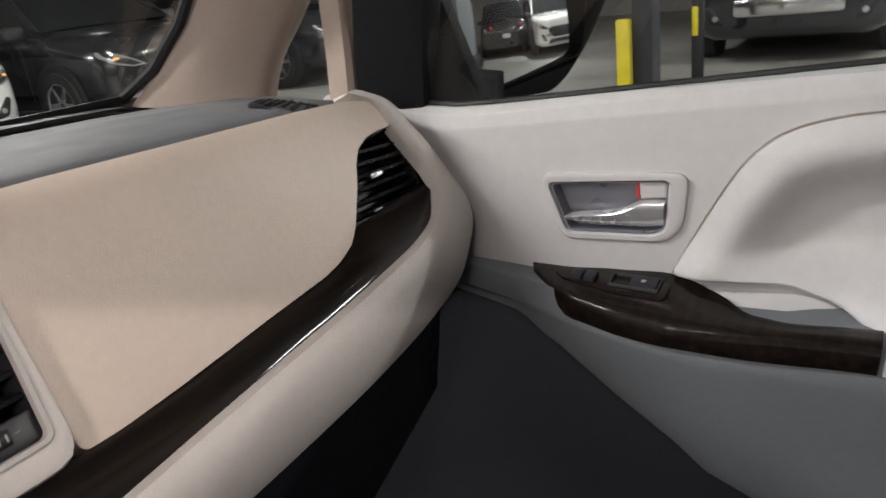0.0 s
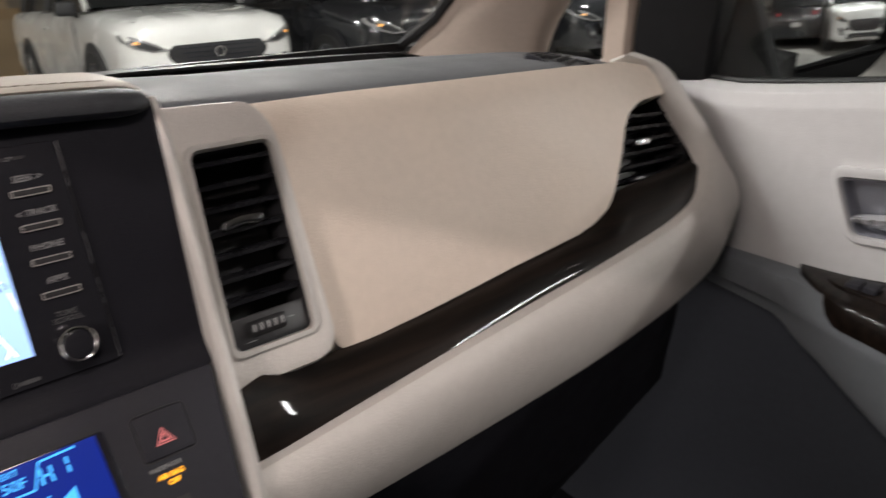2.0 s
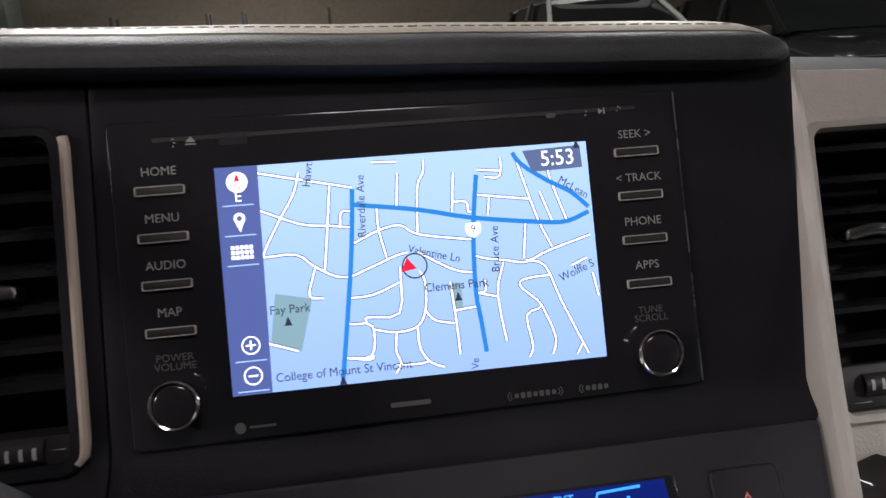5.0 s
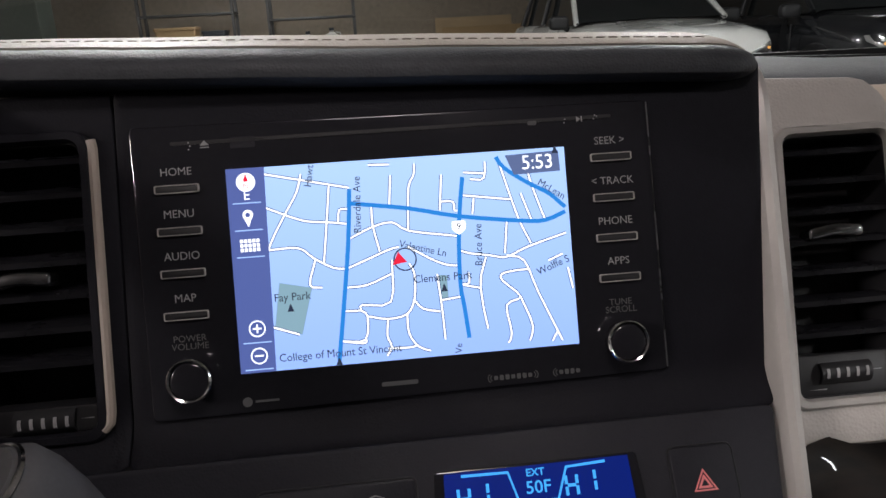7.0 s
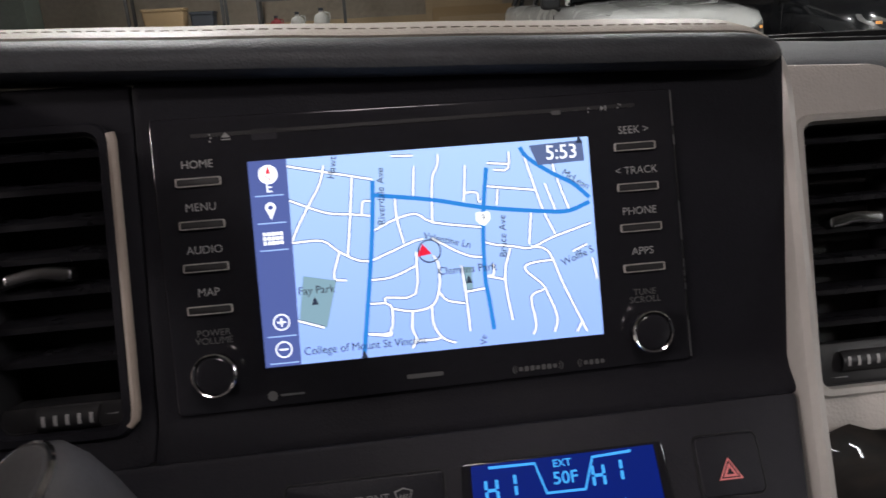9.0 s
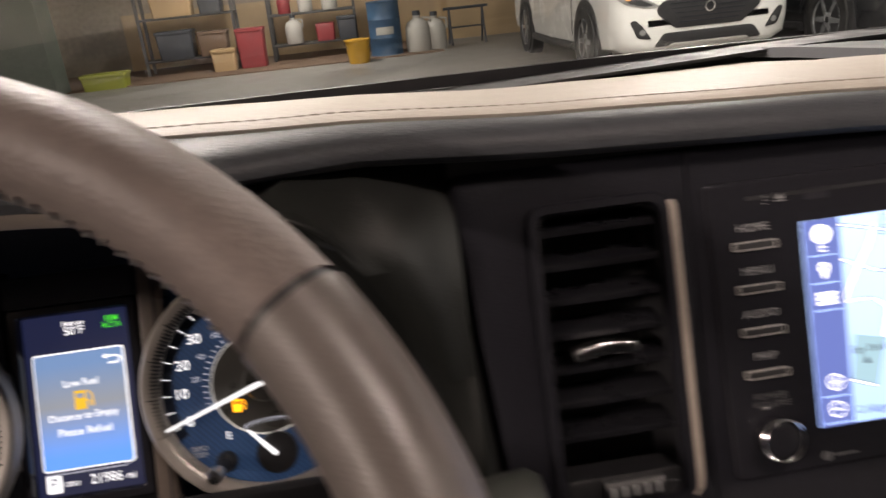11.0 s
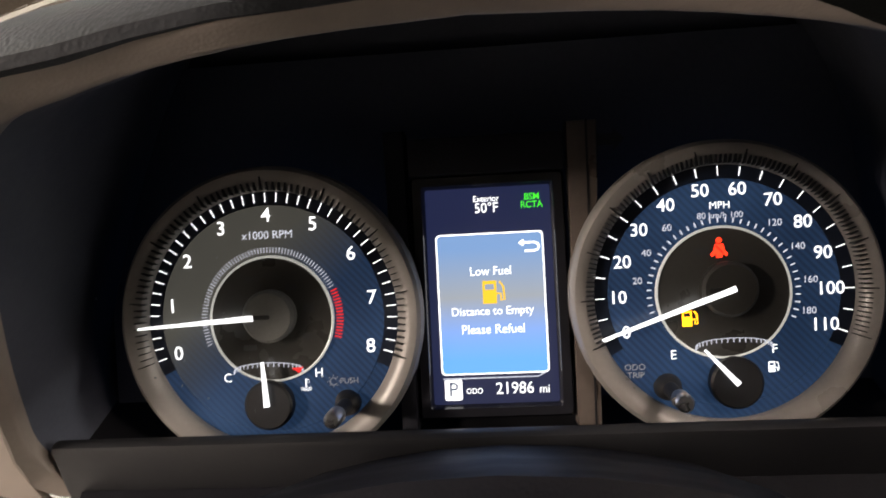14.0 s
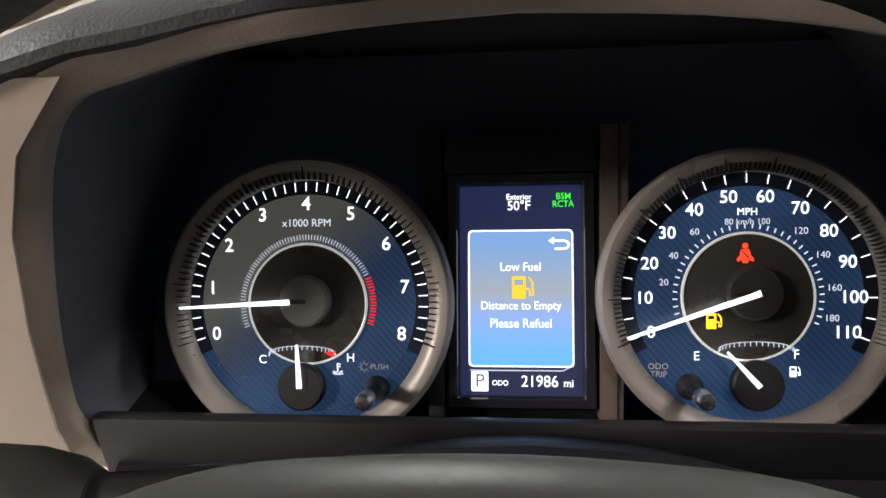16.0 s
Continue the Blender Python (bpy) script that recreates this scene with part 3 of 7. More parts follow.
def air_vent(name, fn, w, h, label, bezel, n_slat, tilt=0.0, foot=0.0165, tab_v=0.006, tab_u=0.001, wheel_u=0.0):
    v = thing(name, fn(0, -h / 2, 0), label, "air vent", "dashboard air vents")
    outer, inner = rrect(0, 0, w, h, 0.008), rrect(0, 0, w - 0.010, h - 0.010, 0.0055)
    part("vent_bezel", frame_ring(outer, inner, -0.004, 0.0035, fn, 0.002), bezel, v)
    part("vent_housing", frame_ring(inner, rrect(0, 0, w - 0.0115, h - 0.0115, 0.0055), -0.034, -0.001, fn), MAT_BLACK, v)
    part("vent_back", slab(inner, -0.036, -0.033, fn), MAT_BLACK, v)
    top, low = h / 2 - 0.006, -h / 2 + 0.027
    step = (top - low) / n_slat
    for k in range(n_slat):
        c = low + step * (k + 0.5)
        iw = w / 2 - 0.0056
        rows = []
        for s, t in ((0.0012, -0.002), (0.002, -0.0035), (0.0016, -0.018), (-0.0002, -0.020), (-0.0022, -0.018), (-0.0014, -0.0025), (0.0012, -0.002)):
            rows.append([fn(u, c + s - t * tilt, t) for u in (-iw, -iw / 2, 0, iw / 2, iw)])
        part("slat", sheet(rows), MAT_SLAT, v)
    tab = join(slab(rrect(0, 0, 0.0285, 0.0060, 0.002), -0.006, 0.004, lambda a, b, c: fn(a + tab_u, b + tab_v + a * 0.03 + 0.0008 * math.cos(a * 220), c), 0.0015, 3, cut=0.004))
    part("vent_tab", tab, MAT_TAB, v, "dark chrome tab for aiming the air")
    part("vent_footplate", slab(rrect(0, -h / 2 + foot - 0.001, w - 0.0105, 2 * foot - 0.012 if foot > 0.013 else 0.014, 0.003), -0.02, -0.002, fn, 0.0015, 2), MAT_BLACK, v)
    cy = -h / 2 + foot
    rows = []
    for a in range(-60, 61, 12):
        r = radians(a)
        rows.append([fn(u, cy + 0.006 * math.sin(r), -0.004 + 0.0065 * math.cos(r)) for u in (wheel_u - 0.013, wheel_u - 0.006, wheel_u, wheel_u + 0.006, wheel_u + 0.013)])
    wheel = part("thumb_wheel", sheet(rows, thick=0.001), MAT_BLACK, v, "ribbed black thumb wheel with pale marks")
    for k in range(5):
        u = wheel_u - 0.010 + k * 0.005
        rows = [[fn(u + d, cy + 0.0062 * math.sin(radians(a)), -0.004 + 0.0069 * math.cos(radians(a))) for d in (-0.0007, 0.0007)] for a in (-22, -8, 8, 22)]
        part("wheel_mark", sheet(rows, thick=0.0003), MAT_PRINT, wheel)
    part("wheel_mark", flat([(wheel_u - 0.018, cy - 0.0075), (wheel_u - 0.009, cy - 0.0072), (wheel_u - 0.009, cy - 0.0078)], fn, -0.0016), MAT_PRINT, v, smooth=0)
    part("wheel_mark", flat([(wheel_u + 0.014, cy), (wheel_u + 0.020, cy + 0.0004), (wheel_u + 0.020, cy - 0.0002)], fn, -0.0016), MAT_PRINT, v, smooth=0)
    return v


VENT_R = plane_map((0.219, 0.0085, 1.0265), (1, 0, 0), (0.0125, 0.067, 0.118))
VENT_L = plane_map((-0.1655, -0.0005, 1.0490), (1, 0, 0), (0.0005, 0.045, 0.117))
air_vent("air_vent", VENT_R, 0.066, 0.142, "upright black air vent in a light grey rim", MAT_SILVER, 7, 0.25, tab_v=0.0155, tab_u=-0.004, wheel_u=-0.0035)
air_vent("air_vent", VENT_L, 0.062, 0.137, "upright black air vent in a dark rim", MAT_STACK, 7, 0.25, 0.0105, 0.0045, -0.003, 0.0035)
glint = [(0.0315, 0.0635), (0.0322, 0.0600), (0.0322, -0.056), (0.0315, -0.0605), (0.0285, -0.0635)]
stack_line = bmesh.new()
tube([VENT_L(u, v, 0.0015) for u, v in glint], 0.0022, 8, bm=stack_line)
part("vent_edging", stack_line, MAT_TRIMGREY, stack, "thin bright edging beside the vent")

# outer vent at the end of the dash
end_vent = thing("air_vent", (0.67, 0.03, 0.98), "slanted black air vent at the end of the dash", "air vent", "dashboard air vents")
hole = [(0.737, 1.047), (0.749, 1.030), (0.7505, 1.007), (0.742, 0.982), (0.70, 0.978), (0.60, 0.9735), (0.618, 0.991), (0.634, 1.006), (0.649, 1.023), (0.665, 1.035), (0.688, 1.043), (0.712, 1.046)]
part("vent_back", slab(hole, -0.05, -0.045, dash_face), MAT_BLACK, end_vent)
part("vent_housing", frame_ring(hole, [(x * 0.985 + 0.0102, z * 0.985 + 0.0152) for x, z in hole], -0.05, -0.002, dash_face), MAT_BLACK, end_vent)
for k in range(6):
    z = 0.982 + k * 0.0108
    x0 = lerp([(0.974, 0.606), (0.991, 0.620), (1.006, 0.636), (1.023, 0.651), (1.035, 0.667), (1.045, 0.70)], z)
    x1 = 0.747 if z < 1.03 else 0.742
    rows = [[dash_face(x0 + (x1 - x0) * s, z + d - 0.006 * s, w) for s in (0, 0.25, 0.5, 0.75, 1)] for d, w in ((0.001, -0.004), (0.002, -0.006), (0.001, -0.024), (-0.002, -0.022), (-0.0015, -0.006), (0.001, -0.004))]
    part("slat", sheet(rows), MAT_SLAT, end_vent)
part("vent_tab", slab(rrect(0.678, 1.009, 0.022, 0.0055, 0.002), -0.008, 0.001, dash_face, 0.0012, 2), MAT_CHROME, end_vent, "bright tab for aiming the air")
part("vent_mark", slab(rrect(0.655, 0.979, 0.012, 0.0016, 0.0006), -0.004, -0.001, dash_face), MAT_PRINT, end_vent)

# ==== head unit ====
unit = thing("head_unit", (0, 0, 0.99), "glossy black infotainment unit with a lit map screen", "infotainment screen")
part("faceplate", slab(rounded([(-0.1180, 0.0668), (0.1180, 0.0650), (0.1182, -0.0615), (-0.1165, -0.0640)], 0.0035), -0.004, 0.0012, STACK, 0.0012, 3), MAT_GLOSS, unit, "piano black glass faceplate")
part("edge_light", ribbon([(0.1172, 0.064), (0.1175, 0.0), (0.1177, -0.060)], 0.0007, STACK, 0.0016), MAT_SATIN, unit, smooth=0)
part("disc_slot", slab(rrect(0, 0.0585, 0.20, 0.0016, 0.0006), 0.0009, 0.0016, STACK), MAT_BLACK, unit)
MAP_BG = glow_gradient("map_ground", (0.30, 0.45, 0.83), (0.40, 0.57, 0.88), 0.05, 0.95, 2.06)
MAP_SIDE = glow("map_sidebar", (0.10, 0.14, 0.40), 1.56)
MAP_WHITE = glow("map_white", (1.0, 1.0, 1.0), 2.38)
MAP_BLUE = glow("map_blue", (0.02, 0.21, 0.62), 1.92)
MAP_CASE = glow("map_street_edge", (0.075, 0.12, 0.26), 1.65)
MAP_PARK = glow("map_park", (0.25, 0.40, 0.47), 1.75)
MAP_INK = glow("map_ink", (0.03, 0.045, 0.09), 1.19)
MAP_RED = glow("map_red", (0.75, 0.01, 0.04), 2.02)
MAP_CLOCK = glow("map_clock", (0.11, 0.15, 0.30), 1.75)
SCR = lambda a, b, c=0.0: STACK((a - 0.5) * 0.1536, (b - 0.5) * 0.0912, c)
screen = part("screen", slab([(0, 0), (1, 0), (1, 1), (0, 1)], 0.0002, 0.0015, SCR), MAP_BG, unit, "lit blue street map with white and blue roads", smooth=0)
W0 = 0.00185


def map_line(pts, px, material, w, name):
    fn = lambda a, b, c=0.0: STACK(a, b, c)
    P = smooth_line([((u - 0.5) * 0.1536, (v - 0.5) * 0.0912, 0) for u, v in pts], 3)
    P = [(p.x, p.y) for p in P if -0.0775 <= p.x <= 0.0775 and -0.0435 <= p.y <= 0.0435]
    if len(P) > 1:
        part(name, ribbon(P, px, fn, w), material, screen, smooth=0)


WHITE_ROADS = [
    [(0.104, 0.966), (0.35, 0.869)], [(0.22, 0.995), (0.199, 0.87), (0.164, 0.773), (0.124, 0.66), (0.1, 0.578)], [(0.101, 0.803), (0.207, 0.725), (0.281, 0.707), (0.341, 0.691)], [(0.299, 0.977), (0.278, 0.707), (0.261, 0.505)],
    [(0.225, 0.989), (0.3, 0.984), (0.472, 0.97)], [(0.478, 0.99), (0.464, 0.769)], [(0.546, 0.991), (0.543, 0.914), (0.524, 0.848), (0.514, 0.643)], [(0.629, 0.99), (0.612, 0.725)]]
WHITE_ROADS += [[(0.757, 0.998), (0.751, 0.872), (0.709, 0.869)], [(0.69, 0.905), (0.752, 0.893)], [(0.682, 0.791), (0.824, 0.754)], [(0.715, 0.773), (0.708, 0.696)], [(0.797, 0.954), (0.842, 0.67), (0.877, 0.526)], [(0.877, 0.988), (0.887, 0.856), (0.908, 0.732), (0.925, 0.642)], [(0.857, 0.781), (0.883, 0.648)], [(0.105, 0.591), (0.19, 0.591), (0.233, 0.535), (0.286, 0.482), (0.326, 0.471)], [(0.237, 0.526), (0.216, 0.406), (0.251, 0.388)]]
WHITE_ROADS += [[(0.326, 0.471), (0.388, 0.509), (0.451, 0.548), (0.483, 0.558)], [(0.411, 0.767), (0.411, 0.673), (0.426, 0.543)], [(0.341, 0.618), (0.406, 0.665), (0.468, 0.683), (0.517, 0.634), (0.66, 0.59)], [(0.508, 0.558), (0.572, 0.489), (0.617, 0.453), (0.653, 0.443)], [(0.459, 0.496), (0.447, 0.291), (0.362, 0.286), (0.356, 0.261), (0.31, 0.263)], [(0.316, 0.378), (0.382, 0.383), (0.454, 0.428)], [(0.356, 0.261), (0.375, 0.229), (0.364, 0.114), (0.298, 0.116)]]
WHITE_ROADS += [[(0.375, 0.229), (0.435, 0.207), (0.492, 0.224), (0.517, 0.298), (0.522, 0.418), (0.509, 0.472)], [(0.435, 0.207), (0.429, 0.122), (0.439, 0.068), (0.415, 0.003)], [(0.516, 0.29), (0.54, 0.243), (0.59, 0.222)], [(0.492, 0.224), (0.493, 0.129), (0.52, 0.056), (0.571, 0.022)], [(0.589, 0.409), (0.596, 0.235), (0.6, 0.001)], [(0.598, 0.278), (0.656, 0.287)], [(0.656, 0.521), (0.692, 0.499), (0.749, 0.482), (0.8, 0.467), (0.866, 0.51), (0.985, 0.565)], [(0.809, 0.648), (0.796, 0.485)]]
WHITE_ROADS += [[(0.738, 0.475), (0.715, 0.322), (0.737, 0.005)], [(0.659, 0.347), (0.715, 0.322)], [(0.801, 0.475), (0.852, 0.442), (0.887, 0.28), (0.95, 0.025)], [(0.866, 0.397), (0.818, 0.395), (0.781, 0.382), (0.784, 0.347), (0.833, 0.262), (0.789, 0.224), (0.798, 0.083), (0.779, 0.016)], [(0.833, 0.262), (0.863, 0.109), (0.842, 0.006)], [(0.97, 0.461), (0.926, 0.432)], [(0.983, 0.39), (0.994, 0.283)], [(0.102, 0.213), (0.175, 0.168)], [(0.936, 0.071), (0.911, 0.005)]]
WHITE_ROADS += [[(0.311, 0.695), (0.317, 0.762), (0.343, 0.764)], [(0.614, 0.768), (0.652, 0.763), (0.655, 0.72), (0.666, 0.718)], [(0.682, 0.405), (0.682, 0.353), (0.661, 0.347)], [(0.298, 0.116), (0.358, 0.098), (0.369, 0.113)], [(0.428, 0.061), (0.49, 0.057), (0.516, 0.065)], [(0.197, 0.006), (0.223, 0.024), (0.267, 0.002)]]
part("park", flat([(0.128, 0.428), (0.222, 0.392), (0.184, 0.166), (0.106, 0.204)], SCR, W0 - 0.0001), MAP_PARK, screen, smooth=0)
part("park", flat([(0.590, 0.405), (0.618, 0.400), (0.618, 0.278), (0.596, 0.280)], SCR, W0 - 0.0001), MAP_PARK, screen, smooth=0)
for road in WHITE_ROADS:
    map_line(road, 0.00155, MAP_CASE, W0 - 0.00008, "street_edge")
for road in WHITE_ROADS:
    map_line(road, 0.00085, MAP_WHITE, W0, "street")
for road in ([(0.357, 0.987), (0.337, 0.615), (0.308, 0.277), (0.284, 0.024)], [(0.697, 0.998), (0.666, 0.658), (0.656, 0.365), (0.663, 0.225), (0.674, 0.001)], [(0.345, 0.792), (0.381, 0.783), (0.522, 0.745), (0.664, 0.689), (0.851, 0.643), (0.925, 0.637), (0.988, 0.673)], [(0.783, 0.998), (0.811, 0.917), (0.881, 0.831), (0.942, 0.771), (0.989, 0.695)]):
    map_line(road, 0.0019, MAP_BLUE, W0 + 0.0001, "main_road")
part("sidebar", flat([(0, 0), (0.101, 0), (0.110, 1), (0, 1)], SCR, W0 + 0.0002), MAP_SIDE, screen, "indigo menu strip", smooth=0)
for v in (0.826, 0.693, 0.562, 0.143, 0.012):
    part("divider", flat([(0.014, v), (0.094, v), (0.094, v + 0.006), (0.014, v + 0.006)], SCR, W0 + 0.0003), MAP_BG, screen, smooth=0)
CENTRE = lambda cu, cv: (lambda a, b, c=0.0: STACK((cu - 0.5) * 0.1536 + a, (cv - 0.5) * 0.0912 + b, c))
f = CENTRE(0.055, 0.931)
part("compass", flat(circle(0, 0, 0.0042, 28), f, W0 + 0.0003), MAP_WHITE, screen, smooth=0)
part("compass_needle", flat([(-0.0012, 0.0003), (0.0012, 0.0003), (0, 0.0038)], f, W0 + 0.0004), MAP_RED, screen, smooth=0)
part("compass_letter", lettering("N", 0.0034, 0, -0.0018, W0 + 0.0004, f), MAP_RED, screen, smooth=0)
part("heading_letter", lettering("E", 0.0062, (0.055 - 0.5) * 0.1536, (0.866 - 0.5) * 0.0912, W0 + 0.0004, STACK), MAP_WHITE, screen, smooth=0)
f = CENTRE(0.054, 0.760)
part("pin_mark", join(flat(circle(0, 0.001, 0.0023, 20), f, W0 + 0.0003), flat([(-0.0018, -0.0003), (0.0, -0.0046), (0.0018, -0.0003)], f, W0 + 0.0003)), MAP_WHITE, screen, smooth=0)
part("pin_hole", flat(circle(0, 0.001, 0.0011, 14), f, W0 + 0.0004), MAP_SIDE, screen, smooth=0)
f = CENTRE(0.054, 0.622)
part("grid_mark", join(*[flat(rrect(-0.0036 + i * 0.0018, -0.002 + j * 0.002, 0.0014, 0.0016, 0.0002, 1), f, W0 + 0.0003) for i in range(5) for j in range(3)]), MAP_WHITE, screen, smooth=0)
for cv, plus in ((0.214, True), (0.081, False)):
    f = CENTRE(0.056, cv)
    b = bmesh.new()
    ribbon(circle(0, 0, 0.0034, 32) + [(0.0034, 0)], 0.0006, f, W0 + 0.0003, b)
    flat([(-0.0019, -0.00035), (0.0019, -0.00035), (0.0019, 0.00035), (-0.0019, 0.00035)], f, W0 + 0.0003, b)
    if plus:
        flat([(-0.00035, -0.0019), (0.00035, -0.0019), (0.00035, 0.0019), (-0.00035, 0.0019)], f, W0 + 0.00034, b)
    part("zoom_mark", b, MAP_WHITE, screen, smooth=0)
part("clock_plate", flat([(0.841, 0.875), (0.982, 0.880), (0.980, 0.984), (0.818, 0.975)], SCR, W0 + 0.0003), MAP_CLOCK, screen, smooth=0)


def map_text(text, size, u, v, material, turn=0.0, wide=0.95, w=0.0005, thick=0.0):
    part("map_label", lettering(text, size, (u - 0.5) * 0.1536, (v - 0.5) * 0.0912, W0 + w, STACK, turn, wide=wide, thick=thick), material, screen, smooth=0)


map_text("5:53", 0.0092, 0.914, 0.929, MAP_WHITE, w=0.0006)
for text, u, v, turn, s in (("Riverdale Ave", 0.371, 0.782, 87, 0.0048), ("Hawt", 0.238, 0.940, 80, 0.0048), ("McLean", 0.951, 0.789, -34, 0.0048), ("Bruce Ave", 0.719, 0.538, 87, 0.0048), ("Valentine Ln", 0.553, 0.540, -16, 0.0046), ("Clemens Park", 0.605, 0.390, 0, 0.0050), ("Wolffe S", 0.938, 0.406, 20, 0.0048), ("Fay Park", 0.163, 0.354, 0, 0.0050), ("College of Mount St Vincent", 0.290, 0.060, 0, 0.0050), ("Ve", 0.637, 0.032, 85, 0.0044)):
    map_text(text, s, u, v, MAP_INK, turn)
for u, v in ((0.156, 0.299), (0.607, 0.336), (0.284, 0.017), (0.970, 0.985)):
    f = CENTRE(u, v)
    part("tree_mark", flat([(-0.0016, -0.0014), (0.0016, -0.0014), (0.0008, 0.0002), (0.0009, 0.0003), (0, 0.0022), (-0.0009, 0.0003), (-0.0008, 0.0002)], f, W0 + 0.0004), MAP_INK, screen, smooth=0)
f = CENTRE(0.664, 0.633)
part("route_shield", flat(rounded([(-0.0032, 0.0030), (0.0032, 0.0030), (0.0032, -0.001), (0, -0.0036), (-0.0032, -0.001)], 0.0012), f, W0 + 0.0004), MAP_WHITE, screen, smooth=0)
part("route_number", lettering("9", 0.0042, 0, 0.0003, W0 + 0.0006, f), MAP_INK, screen, smooth=0)
f = CENTRE(0.498, 0.495)
part("place_ring", ribbon(circle(0, 0, 0.0050, 36) + [(0.0050, 0)], 0.0006, f, W0 + 0.0006), MAP_INK, screen, smooth=0)
part("place_arrow", flat([(-0.0058, -0.0022), (-0.0030, 0.0036), (0.0008, -0.0012)], f, W0 + 0.0007), MAP_RED, screen, smooth=0)
part("scratch", ribbon([(0.092, 0.62), (0.089, 0.45), (0.083, 0.30)], 0.0002, lambda a, b, c=0.0: SCR(a, b, c), W0 + 0.0004), MAP_CLOCK, screen, smooth=0)

for side, names in ((-1, ("HOME", "MENU", "AUDIO", "MAP")), (1, ("SEEK >", "< TRACK", "PHONE", "APPS"))):
    for k, word in enumerate(names):
        u, v = side * 0.0984, (0.0384 if side < 0 else 0.0395) - 0.0187 * k
        b = part("button", slab(rrect(u, v, 0.0186, 0.0032, 0.0007), 0.0005, 0.0024, STACK, 0.0006, 2), MAT_BLACK, unit)
        part("button_rim", frame_ring(rrect(u, v, 0.0194, 0.0038, 0.0008), rrect(u, v, 0.0183, 0.0029, 0.0006), 0.001, 0.0028, STACK), MAT_SILVER, b, "chrome outline")
        part("button_word", lettering(word, 0.0050, u, v + 0.0076, 0.0016, STACK, wide=0.98), MAT_PRINT, b, smooth=0)
    u, v = side * 0.0978, -0.0458
    knob = part("knob", lathe([(0.0088, 0.001), (0.0088, 0.0075), (0.0082, 0.0086), (0.0070, 0.0092), (0, 0.0092)], STACK, 40, u, v), MAT_GLOSS, unit, "round black knob")
    part("knob_ring", lathe([(0.0091, 0.0062), (0.0097, 0.0076), (0.0097, 0.0090), (0.0091, 0.0096), (0.0084, 0.0092), (0.0083, 0.0078)], STACK, 44, u, v), MAT_CHROME, knob, "chrome ring")
    for word, dy in ((("POWER", 0.0200), ("VOLUME", 0.0165)) if side < 0 else (("TUNE", 0.0200), ("SCROLL", 0.0165))):
        part("knob_word", lettering(word, 0.0042, u, v + dy - 0.0022, 0.0016, STACK, wide=1.0), MAT_DIMPRINT, knob, smooth=0)
part("eject_mark", join(flat([(-0.0871, 0.0569), (-0.0831, 0.0569), (-0.0851, 0.0592)], STACK, 0.0018), flat([(-0.0871, 0.0558), (-0.0831, 0.0558), (-0.0831, 0.0563), (-0.0871, 0.0563)], STACK, 0.0018)), MAT_PRINT, unit, smooth=0)
part("touch_mark", join(*[flat(rrect(-0.0920 + (k % 2) * 0.0006, 0.0555 + k * 0.0015, 0.0007, 0.0007, 0.0002, 1), STACK, 0.0018) for k in range(3)]), MAT_PRINT, unit, smooth=0)
part("play_mark", join(flat([(0.0835, 0.0566), (0.0835, 0.0592), (0.0855, 0.0579)], STACK, 0.0018), flat([(0.0857, 0.0566), (0.0863, 0.0566), (0.0863, 0.0592), (0.0857, 0.0592)], STACK, 0.0018)), MAT_PRINT, unit, smooth=0)
part("touch_mark", join(*[flat(rrect(0.0777 + d, 0.0566 + e, 0.0007, 0.0007, 0.0002, 1), STACK, 0.0018) for d, e in ((0, 0), (0.0005, 0.0016), (0.014, 0.0010), (0.0146, 0.0026), (0.0155, 0.0022))]), MAT_PRINT, unit, smooth=0)
part("disc_mark", flat(rrect(0.0627, 0.0574, 0.0042, 0.0020, 0.0006), STACK, 0.0018), MAT_DIMPRINT, unit, smooth=0)
part("slot_cover", flat(rrect(-0.0685, 0.0573, 0.011, 0.0050, 0.0008), STACK, 0.0016), MAT_STACKLOW, unit, smooth=0)
for cu, wide, tall in ((0.0448, 0.0185, 0.0024), (0.0712, 0.0105, 0.0024)):
    mark = bmesh.new()
    n = int(wide / 0.0024)
    for k in range(n):
        flat(rrect(cu - wide / 2 + (k + 0.5) * wide / n, -0.0578, wide / n * 0.72, tall * (1.0 if k % 3 else 0.8), 0.0005, 2), STACK, 0.0018, mark)
    for side in (-1, 1):
        if side < 0 or wide > 0.015:
            for r in (0.0022, 0.0034):
                ribbon([(cu + side * (wide / 2 - 0.0010 + r * math.cos(radians(a))), -0.0578 + r * math.sin(radians(a)) * 0.7) for a in range(-50, 51, 20)], 0.0004, STACK, 0.0018, mark)
    part("maker_mark", mark, MAT_DIMPRINT, unit, "plain grey maker's mark", smooth=0)
part("reader_mark", join(flat(circle(-0.0749, -0.0583, 0.0022, 20), STACK, 0.0018), flat(rrect(-0.0662, -0.0583, 0.0105, 0.0010, 0.0003), STACK, 0.0018)), MAT_DIMPRINT, unit, smooth=0)
part("maker_badge", flat(rrect(-0.0069, -0.0560, 0.0165, 0.0020, 0.0008), STACK, 0.0018), MAT_DIMPRINT, unit, smooth=0)

